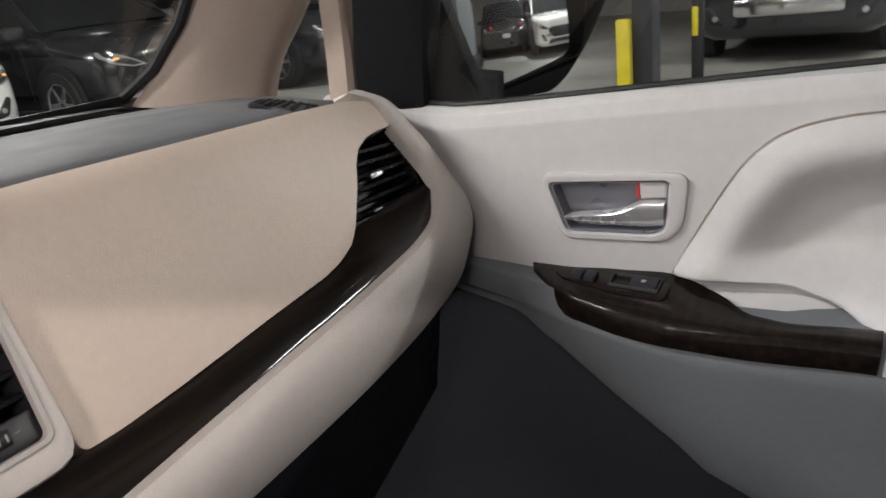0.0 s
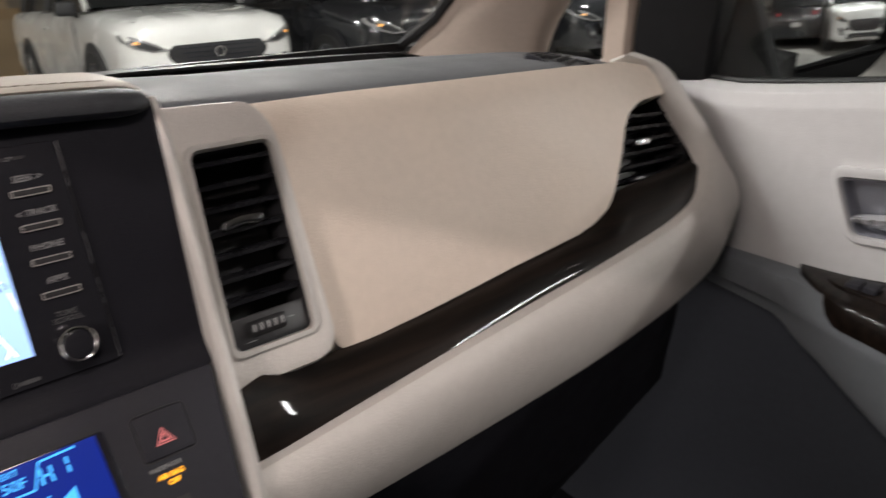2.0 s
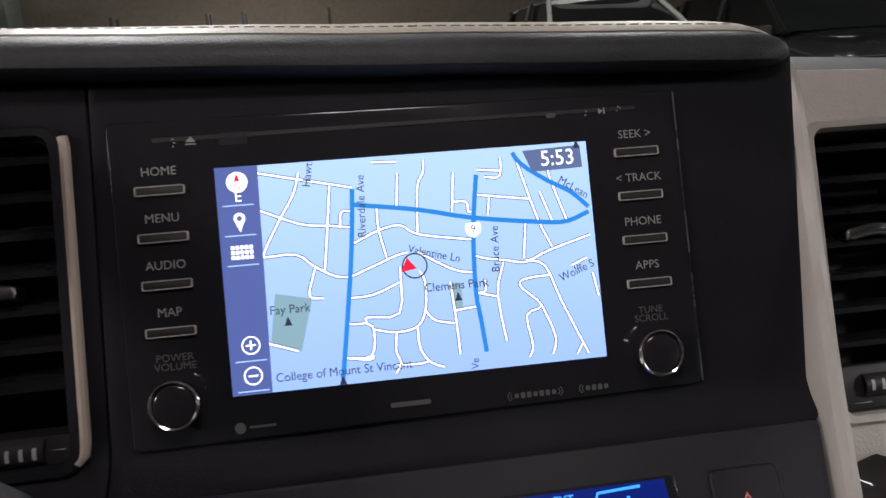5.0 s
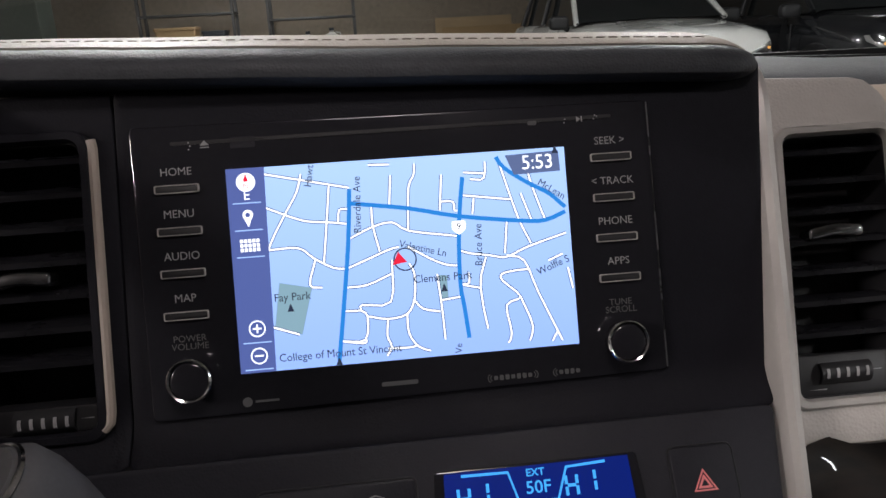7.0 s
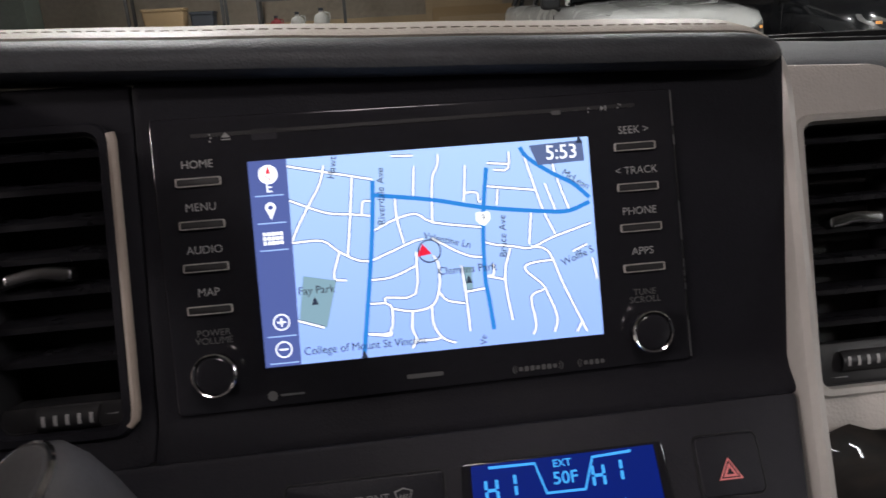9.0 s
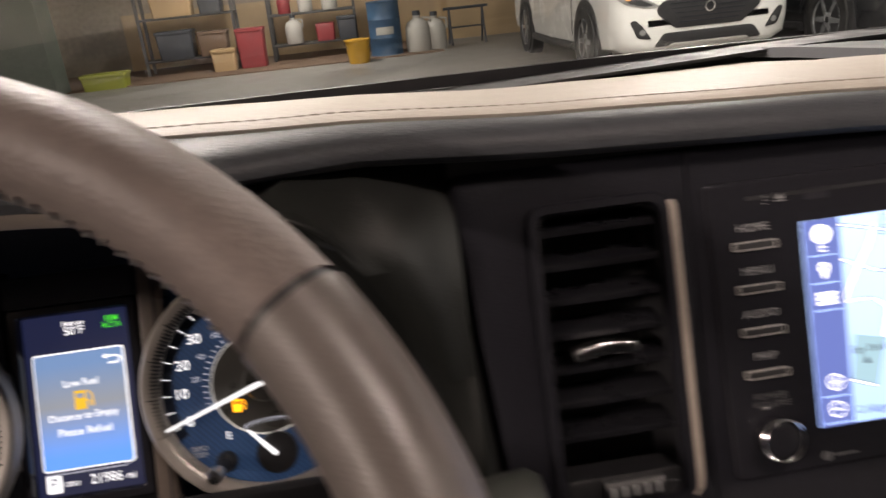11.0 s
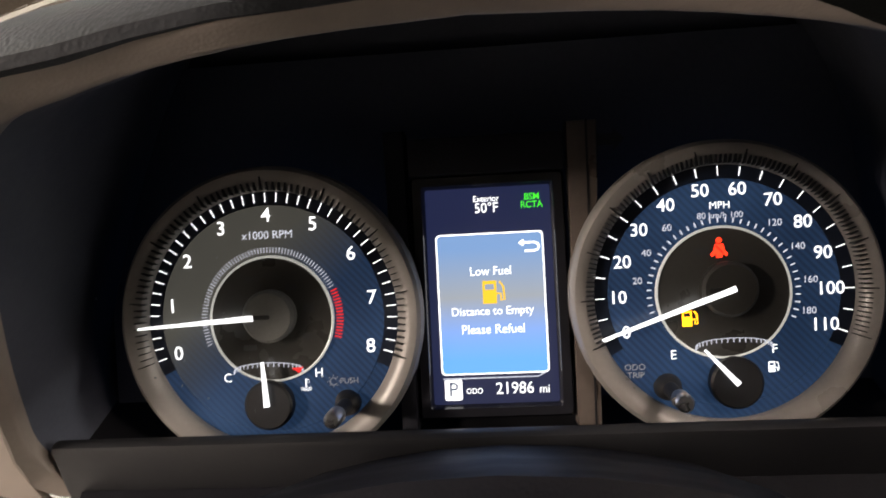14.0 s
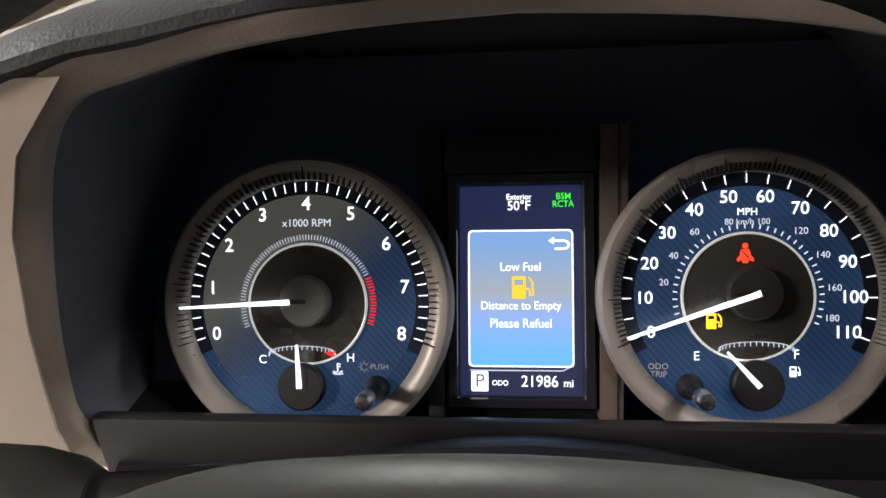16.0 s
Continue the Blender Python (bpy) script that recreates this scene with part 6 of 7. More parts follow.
# dark panel stands in for the dash's shade on the lower door
part("door_shade", sheet([[(0.792 - 0.02 * soft((0.86 - z) / 0.2), y, z) for y in (0.2, 0.0, -0.2, -0.4, -0.6, -0.95)] for z in (0.87, 0.80, 0.70, 0.60, 0.40)], thick=0.004), MAT_DOORSHADE, door, "dark panel standing for shade on the lower door")
WY = [-0.1155, -0.118, -0.122, -0.128] + [-0.14 - 0.01 * k for k in range(35)]


def armrest_plate(ys):
    rows = []
    for s, dz in ((0.0, -0.006), (0.0, -0.001), (0.06, 0.0), (0.3, 0.0), (0.6, 0.0), (0.85, -0.0005), (0.96, -0.003), (1.0, -0.007), (1.02, -0.015), (1.02, -0.024), (0.99, -0.030)):
        row = []
        for y in ys:
            a, b = lerp(WOOD_INNER, y), lerp(WARM, y) - 0.004
            x = a + (b - a) * s
            row.append((x, y, wood_z(x, y) + dz * min(1.0, 0.12 + (-0.1155 - y) / 0.06)))
        rows.append(row)
    return sheet(rows, thick=0.003)


part("armrest_wood", armrest_plate(WY), MAT_WOOD, door, "glossy wood veneer armrest plate")
part("armrest_pad", armrest_plate([-0.484, -0.488, -0.50, -0.54, -0.60, -0.70, -0.90]), MAT_DOOR, door, "pale grey padded end of the armrest")
DOORP = lambda y, z, w=0.0: Vector((0.7905 - w, y, z))
MAT_CUP = surface("satin_grey_cup", (0.26, 0.27, 0.31), 0.35, metal=0.3, vary=0.06, scale=30)
grip_in = rounded([(-0.1347, 0.9876), (-0.2690, 1.0055), (-0.2680, 0.9500), (-0.2550, 0.9430), (-0.159, 0.9330)], 0.008, 6)
grip_out = rounded([(-0.1230, 0.9990), (-0.2890, 1.0165), (-0.2870, 0.9560), (-0.2700, 0.9370), (-0.153, 0.9235)], 0.017, 6)
part("handle_bezel", frame_ring(grip_out, grip_in, -0.004, 0.0055, DOORP, 0.003), MAT_DOOR, door, "pale grey rounded frame round the handle")
part("handle_cup", join(frame_ring(grip_in, [(-0.21 + (a + 0.21) * 0.96, 0.968 + (b - 0.968) * 0.94) for a, b in grip_in], -0.022, 0.002, DOORP), slab(grip_in, -0.030, -0.0175, DOORP)), MAT_CUP, door, "satin grey handle recess")
ridge = smooth_line([(-0.1545, 0.951, 0), (-0.1787, 0.9561, 0), (-0.213, 0.9636, 0), (-0.2333, 0.9748, 0), (-0.2446, 0.9799, 0), (-0.2665, 0.9825, 0)], 4)
foot = smooth_line([(-0.1560, 0.943, 0), (-0.1799, 0.9415, 0), (-0.2148, 0.9445, 0), (-0.2362, 0.9465, 0), (-0.248, 0.9480, 0), (-0.2660, 0.9520, 0)], 4)
rows = []
for s, w in ((0.0, -0.012), (0.0, -0.001), (0.05, 0.0035), (0.12, 0.0045), (0.3, 0.0035), (0.55, 0.0015), (0.8, -0.002), (0.95, -0.006), (1.0, -0.016)):
    rows.append([DOORP(p.x, p.y, w + 0.003 * k / len(ridge)) + Vector((0, 0, 0)) if s == 0 else DOORP(p.x + (q.x - p.x) * s, p.y + (q.y - p.y) * s, w + 0.003 * k / len(ridge)) for k, (p, q) in enumerate(zip(ridge, foot))])
part("door_lever", sheet(rows), surface("satin_lever", (0.70, 0.70, 0.73), 0.28, metal=0.6, vary=0.03, scale=40, wear=0.02), door, "satin chrome release lever")
lock = part("lock_knob", slab(rounded([(-0.2355, 1.0000), (-0.2665, 1.0030), (-0.2685, 0.9850), (-0.2375, 0.9800)], 0.004), -0.02, 0.000, DOORP, 0.003, 3), MAT_DOOR, door, "pale grey lock slider")
part("lock_stripe", slab([(-0.2345, 0.9995), (-0.2375, 0.9998), (-0.2390, 0.9815), (-0.2360, 0.9810)], -0.012, 0.0012, DOORP), MAT_RED, lock, "red unlocked stripe")
TOPP = lambda y, x, w=0.0: Vector((x, y, wood_z(x, y) + 0.0006 + w))
plate = part("switch_plate", slab(rounded([(-0.150, 0.770), (-0.165, 0.755), (-0.225, 0.738), (-0.285, 0.735), (-0.285, 0.765), (-0.19, 0.778)], 0.006), -0.001, 0.002, TOPP, 0.001, 2), MAT_WOOD, door)
for y0, y1, x0, x1 in ((-0.174, -0.188, 0.7555, 0.7725), (-0.190, -0.204, 0.7525, 0.7705)):
    part("lock_switch", slab(rounded([(y0, x0), (y1, x0 - 0.002), (y1, x1 - 0.002), (y0, x1)], 0.002), 0.0, 0.0065, TOPP, 0.0015, 2), MAT_STACKLOW, door, "small grey lock switch")
part("switch_frame", frame_ring(rounded([(-0.220, 0.772), (-0.276, 0.768), (-0.276, 0.744), (-0.220, 0.748)], 0.002), rounded([(-0.2225, 0.7700), (-0.2735, 0.7660), (-0.2735, 0.7460), (-0.2225, 0.7500)], 0.002), 0.0, 0.0045, TOPP), MAT_BLACK, door)
part("window_switch", slab(rounded([(-0.243, 0.7680), (-0.2725, 0.7660), (-0.2725, 0.7465), (-0.243, 0.7485)], 0.002), 0.0, 0.0055, TOPP, 0.0015, 2), MAT_STACKLOW, door, "grey window rocker switch")
part("switch_mark", flat(rrect(-0.257, 0.757, 0.0045, 0.005, 0.001), TOPP, 0.0058), MAT_PRINT, door, smooth=0)
CREST = [(-0.279, 0.902), (-0.304, 0.961), (-0.332, 1.019), (-0.355, 1.050), (-0.380, 1.069), (-0.422, 1.084), (-0.47, 1.092), (-0.60, 1.105), (-0.93, 1.135)]


def rim_distance(y, z):
    best = 9.0
    for (a, b), (c, d) in zip(CREST, CREST[1:]):
        s = max(0, min(1, ((y - a) * (c - a) + (z - b) * (d - b)) / ((c - a) ** 2 + (d - b) ** 2)))
        best = min(best, math.hypot(y - a - s * (c - a), z - b - s * (d - b)))
    return best


def PADP(y, z, w=0.0):
    d = rim_distance(y, z)
    swell = 0.012 * soft(d / 0.03) - 0.034 * soft((d - 0.03) / 0.055) * soft((z - 0.905) / 0.06) + 0.010 * soft((0.950 - z) / 0.045) + 0.045 * soft((-0.43 - y) / 0.07) * soft((0.96 - z) / 0.09)
    return Vector((0.7915 - swell - w, y, z))


pad_out = rounded(CREST + [(-0.93, 0.885), (-0.52, 0.887), (-0.474, 0.893), (-0.439, 0.908), (-0.397, 0.917), (-0.327, 0.909)], 0.012, 4)
part("elbow_pad", slab(pad_out, -0.045, 0.004, PADP, 0.004, 3, cut=0.012), MAT_DOOR, door, "pale grey padded elbow panel")
# darker line put in for the shade in the soft valley round the pad
part("pad_crease", tube(smooth_line([(0.7885, y, z) for y, z in CREST], 4), 0.0010, 6), MAT_TRIMGREY, door, "grey-brown line for the shaded crease round the elbow pad")


def inside(pts, y, z):
    """Whether a point lies within an outline."""
    hit = False
    for (a, b), (c, d) in zip(pts, pts[1:] + pts[:1]):
        if (b > z) != (d > z) and y < a + (z - b) / (d - b) * (c - a):
            hit = not hit
    return hit


def shrunk(pts, cx, cy, f, g):
    return [(cx + (a - cx) * f, cy + (b - cy) * g) for a, b in pts]


trim = sheet(denser(upper, 8))
opening = shrunk(grip_in, -0.205, 0.968, 1.05, 1.10)
seat_of_pad = shrunk(pad_out, -0.62, 0.98, 0.975, 0.93)
gone = [f for f in trim.faces if inside(opening, f.calc_center_median().y, f.calc_center_median().z) or inside(seat_of_pad, f.calc_center_median().y, f.calc_center_median().z)]
bmesh.ops.delete(trim, geom=gone, context="FACES")
bmesh.ops.recalc_face_normals(trim, faces=trim.faces[:])
bmesh.ops.solidify(trim, geom=trim.faces[:], thickness=0.003)
part("upper_trim", trim, MAT_DOOR, door, "pale grey upper door trim")
part("pull_pocket", sheet([[(0.794, y, z + 0.012), (0.788, y, z), (0.778, y, z - 0.012), (0.757, y, z - 0.027), (0.730, y, z - 0.034)] for y, z in ((-0.285, 0.899), (-0.30, 0.900), (-0.327, 0.901), (-0.36, 0.905), (-0.397, 0.908), (-0.439, 0.901), (-0.471, 0.892), (-0.50, 0.888))], thick=0.003), MAT_DOOR, door, "pale grey pull pocket behind the wood")

# window frame, pillars and panes
part("window_seal", tube([(0.822, y, sill_z(y) + 0.003) for y in (0.06, 0.0, -0.1, -0.3, -0.6, -0.95)], 0.004, 8), MAT_RUBBER, door)
frame_rows = []
for x, y, z in ((0.828, 0.072, 1.05), (0.815, 0.062, 1.12), (0.80, 0.045, 1.19), (0.74, -0.02, 1.40), (0.66, -0.12, 1.60)):
    frame_rows.append([(x - 0.012, y + 0.075, z), (x - 0.020, y + 0.070, z), (x - 0.022, y + 0.0, z), (x - 0.016, y - 0.028, z), (x + 0.0, y - 0.032, z), (x + 0.02, y - 0.03, z), (x + 0.02, y + 0.075, z)])
part("window_frame", sheet(frame_rows, closed=True, caps=True), MAT_MATTE, door, "matt black window frame upright")
pillar = thing("windscreen_pillar", (0.76, 0.3, 1.05), "beige-lined windscreen pillar", "pillar", kind="structure")
PIL = [(0.0, 0.745, 0.520, 0.795, 0.305, 1.045), (0.25, 0.738, 0.43, 0.795, 0.278, 1.11), (0.5, 0.730, 0.345, 0.790, 0.211, 1.19), (0.75, 0.69, 0.16, 0.74, 0.05, 1.38), (1.0, 0.62, -0.06, 0.66, -0.14, 1.58)]
prow = []
for t, xa, ya, xb, yb, z in PIL:
    a, b = Vector((xa, ya, z)), Vector((xb, yb, z))
    n = Vector((-0.75, -0.6, 0.1))
    prow.append([a + Vector((0.02, 0.02, 0)), a] + [a.lerp(b, s) + n * 0.022 * math.sin(math.pi * s) ** 0.7 for s in (0.12, 0.3, 0.5, 0.7, 0.88)] + [b, b + Vector((0.03, 0, 0)), b + Vector((0.05, 0.06, 0))])
part("pillar_lining", sheet([smooth_line(r, 2) for r in zip(*[smooth_line(c, 3) for c in zip(*prow)])]), MAT_PILLAR, pillar, "beige pillar lining")
prow2 = []
for x, y, z in ((0.805, 0.168, 1.045), (0.806, 0.168, 1.12), (0.80, 0.165, 1.19), (0.74, 0.03, 1.40)):
    prow2.append([(x, y + 0.018, z), (x - 0.006, y + 0.012, z), (x - 0.007, y - 0.018, z), (x, y - 0.024, z), (x + 0.03, y - 0.024, z), (x + 0.03, y + 0.018, z)])
part("pillar_post", sheet(prow2, closed=True, caps=True), MAT_PILLAR, pillar, "slim beige post behind the small window")
part("windscreen_band", sheet([[(-0.85, 0.545, 1.055), (0.0, 0.545, 1.055), (0.75, 0.53, 1.050)], [(-0.85, 0.545, 1.068), (0.0, 0.545, 1.068), (0.742, 0.525, 1.064)]], thick=0.004), MAT_BLACK, pillar, "black windscreen border")
part("windscreen_edge", tube([(0.738, 0.528, 1.058), (0.735, 0.44, 1.105), (0.728, 0.36, 1.17), (0.69, 0.17, 1.37), (0.62, -0.05, 1.57)], 0.008, 8), MAT_RUBBER, pillar, "black windscreen border")
GLASS = clear_glass("window_glass", (0.90, 0.93, 0.92))
GLASS_DARK = clear_glass("side_glass", (0.80, 0.84, 0.84))


def pane(name, pts, material, label, at):
    ob = solo(name, sheet(pts), material, at, label, "window", kind="structure")
    ob.visible_shadow = False
    return ob


pane("window_1", [[(-0.85, 0.56, 1.055), (0.0, 0.62, 1.055), (0.76, 0.53, 1.055)], [(-0.70, 0.15, 1.36), (0, 0.20, 1.36), (0.70, 0.15, 1.36)], [(-0.62, -0.12, 1.58), (0, -0.09, 1.60), (0.62, -0.12, 1.58)]], GLASS, "clear windscreen", (0, 0.3, 1.2))
pane("window_2", [[(0.825, y, z) for y in (0.07, -0.3, -0.95)] if z < 1.2 else [(0.70, y, z) for y in (-0.1, -0.4, -0.95)] for z in (1.04, 1.58)], GLASS_DARK, "clear front side window", (0.8, -0.4, 1.2))
pane("window_3", [[(0.825, 0.30, 1.05), (0.825, 0.15, 1.05)], [(0.80, 0.22, 1.19), (0.80, 0.16, 1.19)]], GLASS_DARK, "small fixed quarter window", (0.82, 0.25, 1.1))

# wing mirror
mirror = thing("wing_mirror", (0.95, 0.05, 1.05), "dark wing mirror showing parked cars", "wing mirror")
MN = Vector((-0.50, -0.865, 0.02)).normalized()
MR = Vector((0.865, -0.50, 0)).normalized()
MIR = lambda a, b, c=0.0: Vector((1.03, -0.005, 1.135)) + MR * a + Vector((0, 0, 1)) * b + MN * c
mo = rounded([(-0.138, 0.10), (-0.134, 0.01), (-0.106, -0.050), (-0.080, -0.086), (-0.05, -0.083), (0.095, -0.052), (0.100, 0.0), (0.098, 0.11)], 0.02, 5)
mh = rounded([(-0.172, 0.13), (-0.174, 0.00), (-0.165, -0.070), (-0.125, -0.097), (-0.05, -0.099), (0.045, -0.101), (0.100, -0.045), (0.20, 0.13)], 0.025, 5)
mi = [(a * 0.95 - 0.001, b * 0.95) for a, b in mo]
part("mirror_housing", join(slab(mh, -0.10, -0.02, MIR, 0.02, 4), frame_ring(mh, mo, -0.03, 0.000, MIR, 0.004), frame_ring(mo, mi, -0.02, 0.001, MIR)), MAT_MATTE, mirror, "black plastic housing")
mg = surface("mirror_silver", (0.85, 0.87, 0.88), 0.02, metal=1.0, vary=0.01, wear=0.01)
# the glass is tilted in its housing and slightly convex
TN = Vector((-math.sin(radians(28)), -math.cos(radians(28)), 0.09)).normalized()
TR = Vector((math.cos(radians(28)), -math.sin(radians(28)), 0))
TU = TR.cross(TN) * -1
if TU.z < 0:
    TU.negate()
TILT = lambda a, b, c=0.0: Vector((1.03, -0.005, 1.135)) + TR * a + TU * b + TN * (c - 0.010 - (a * a + b * b) / 2.6)
part("mirror_glass", slab([(a * 1.04, b * 1.04) for a, b in mi], -0.004, 0.0, TILT, cut=0.008), mg, mirror, "convex mirror glass", smooth=60)
part("mirror_foot", sheet([[(0.84, 0.10, 1.02), (0.84, -0.02, 1.02), (0.84, -0.02, 1.075), (0.84, 0.10, 1.09)], [(0.99, 0.12, 1.04), (0.99, 0.02, 1.03), (0.99, 0.02, 1.075), (0.99, 0.12, 1.10)]], closed=True, caps=True), MAT_MATTE, mirror)
part("sail_panel", slab([(0.09, 1.045), (-0.035, 1.055), (0.045, 1.24), (0.10, 1.24)][::-1], -0.02, 0.0, lambda y, z, w=0.0: Vector((0.83 - w, y, z)), 0.004, 2), MAT_MATTE, door)

# shell of the van round the camera
solo("ceiling", sheet([[(-0.83, y, z - 0.10), (-0.76, y, z - 0.03), (-0.66, y, z), (0, y, z + 0.03), (0.66, y, z), (0.76, y, z - 0.03), (0.83, y, z - 0.10)] for y, z in ((-0.08, 1.575), (-0.4, 1.60), (-1.2, 1.62), (-2.6, 1.60))], thick=0.02), MAT_LINER, (0, -1, 1.6), "grey fabric van headliner", "ceiling", kind="structure")
solo("floor", block(-0.85, 0.82, -2.6, 0.62, 0.36, 0.40), MAT_CARPET, (0, -1, 0.4), "dark carpeted van floor", "floor", kind="structure")
solo("wall_rear", block(-0.85, 0.85, -2.66, -2.6, 0.36, 1.62), MAT_DOORLOW, (0, -2.6, 0.4), "grey rear end of the cabin", "wall", kind="structure")
solo("wall_front", block(-0.85, 0.84, 0.56, 0.60, 0.36, 1.05), MAT_RUBBER, (0, 0.6, 0.4), "dark bulkhead under the windscreen", "wall", kind="structure")
solo("wall_right", block(0.80, 0.84, -2.6, -0.955, 0.40, 1.52), MAT_DOORLOW, (0.82, -1.8, 0.4), "grey side wall of the cabin", "wall", kind="structure")
solo("wall_left", block(-0.86, -0.82, -2.6, -0.95, 0.40, 1.52), MAT_DOORLOW, (-0.84, -1.8, 0.4), "grey side wall of the cabin", "wall", kind="structure")
solo("trim", block(-0.86, -0.80, -0.95, 0.60, 0.36, 0.52, 0.02), MAT_BLACK, (-0.84, 0.2, 0.4), "dark door sill under the open driver doorway", "trim", kind="structure")

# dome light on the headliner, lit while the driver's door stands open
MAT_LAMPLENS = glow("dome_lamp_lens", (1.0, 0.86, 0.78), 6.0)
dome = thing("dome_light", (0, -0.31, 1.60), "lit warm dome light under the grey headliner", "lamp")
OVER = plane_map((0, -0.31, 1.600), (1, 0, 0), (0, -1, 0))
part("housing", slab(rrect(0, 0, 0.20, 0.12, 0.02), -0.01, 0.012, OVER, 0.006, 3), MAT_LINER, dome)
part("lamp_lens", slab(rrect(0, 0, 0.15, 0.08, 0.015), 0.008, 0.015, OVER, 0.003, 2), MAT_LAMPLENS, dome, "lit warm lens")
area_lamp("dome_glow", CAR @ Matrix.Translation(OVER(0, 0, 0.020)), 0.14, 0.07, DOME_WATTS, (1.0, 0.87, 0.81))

# ==== the garage ====
FRAME[0] = Matrix()
MAT_FLOOR = surface("worn_concrete", (0.20, 0.19, 0.175), 0.55, vary=0.3, scale=0.8, grain=0.2, grain_scale=60, wear=0.2)
MAT_WALL = surface("stained_plaster", (0.30, 0.25, 0.195), 0.85, vary=0.25, scale=0.9, grain=0.3, grain_scale=40)
MAT_WALL2 = surface("grey_block_wall", (0.24, 0.23, 0.21), 0.85, vary=0.25, scale=0.7, grain=0.3, grain_scale=40)
MAT_CEIL = surface("sooty_concrete", (0.30, 0.29, 0.27), 0.9, vary=0.2, scale=0.8)
solo("ground", block(-14, 16, -16, 16, -0.2, 0.0), MAT_FLOOR, (0, 0, 0), "worn grey concrete garage floor", "floor", kind="structure")
solo("wall_north", block(-14, 16, 15.0, 15.3, 0, 3.4), MAT_WALL, (0, 15, 0), "stained tan plaster garage wall", "wall", kind="structure")
solo("wall_south", block(-14, 16, -16.3, -16.0, 0, 3.4), MAT_WALL2, (0, -16, 0), "grey garage wall", "wall", kind="structure")
solo("wall_east", block(16.0, 16.3, -16, 15, 0, 3.4), MAT_WALL2, (16, 0, 0), "grey garage wall", "wall", kind="structure")
solo("wall_west", block(-14.3, -14.0, -16, 15, 0, 3.4), MAT_WALL2, (-14, 0, 0), "grey garage wall", "wall", kind="structure")
solo("ceiling", block(-14, 16, -16, 15, 3.4, 3.6), MAT_CEIL, (0, 0, 3.4), "bare concrete garage ceiling", "ceiling", kind="structure")
MAT_TUBE = glow("tube_light", (1.0, 0.97, 0.90), 30.0)
# lamps added out of view; places, watts and tint set to light cabin and cars
for x, y, watts in ((-5.6, -3.3, 640), (-9.0, -1.0, 220), (-9.0, 3.0, 300), (-0.9, 2.4, 150), (-4.5, 1.5, 130), (2.2, 4.6, 165), (8.5, 4.6, 150), (3.4, -3.0, 100), (6.5, -2.2, 210), (11.0, -2.5, 200), (3.5, -9.0, 220), (-1.5, 11.5, 140)):
    lamp = thing("ceiling_light", (x, y, 3.4), "added fluorescent ceiling light, out of view", "lamp", "garage ceiling lights")
    part("body", block(x - 0.1, x + 0.1, y - 0.65, y + 0.65, 3.33, 3.4, 0.01), MAT_SILVER, lamp)
    part("tube", block(x - 0.05, x + 0.05, y - 0.6, y + 0.6, 3.29, 3.33, 0.015), MAT_TUBE, lamp)
    area_lamp("tube_glow", Matrix.Translation((x, y, 3.27)), 0.15, 1.2, watts, (1.0, 0.87, 0.80) if x < -5 else (1.0, 0.96, 0.91))


# ==== parked cars ====
from mathutils.bvhtree import BVHTree
MAT_WHITE = surface("white_car_paint", (0.74, 0.74, 0.72), 0.25, vary=0.03, scale=2, coat=1.0)
MAT_NIGHT = surface("black_car_paint", (0.014, 0.015, 0.018), 0.2, vary=0.08, scale=2, coat=1.0)
MAT_STEEL = surface("silver_car_paint", (0.30, 0.31, 0.32), 0.25, metal=0.5, vary=0.05, scale=2, coat=1.0)
MAT_TINT = surface("tinted_car_glass", (0.012, 0.014, 0.015), 0.06, vary=0.1, scale=3, wear=0.03)
MAT_LENS = surface("headlamp_lens", (0.42, 0.42, 0.42), 0.08, metal=0.5, vary=0.2, scale=30)
MAT_TAIL = glow("tail_lamp", (0.9, 0.03, 0.02), 0.8, (0.4, 0.02, 0.02))
MAT_TYRE = surface("tyre_rubber", (0.018, 0.018, 0.018), 0.75, vary=0.15, scale=12)
MAT_MARKER = glow("amber_marker", (1.0, 0.42, 0.1), 1.6)


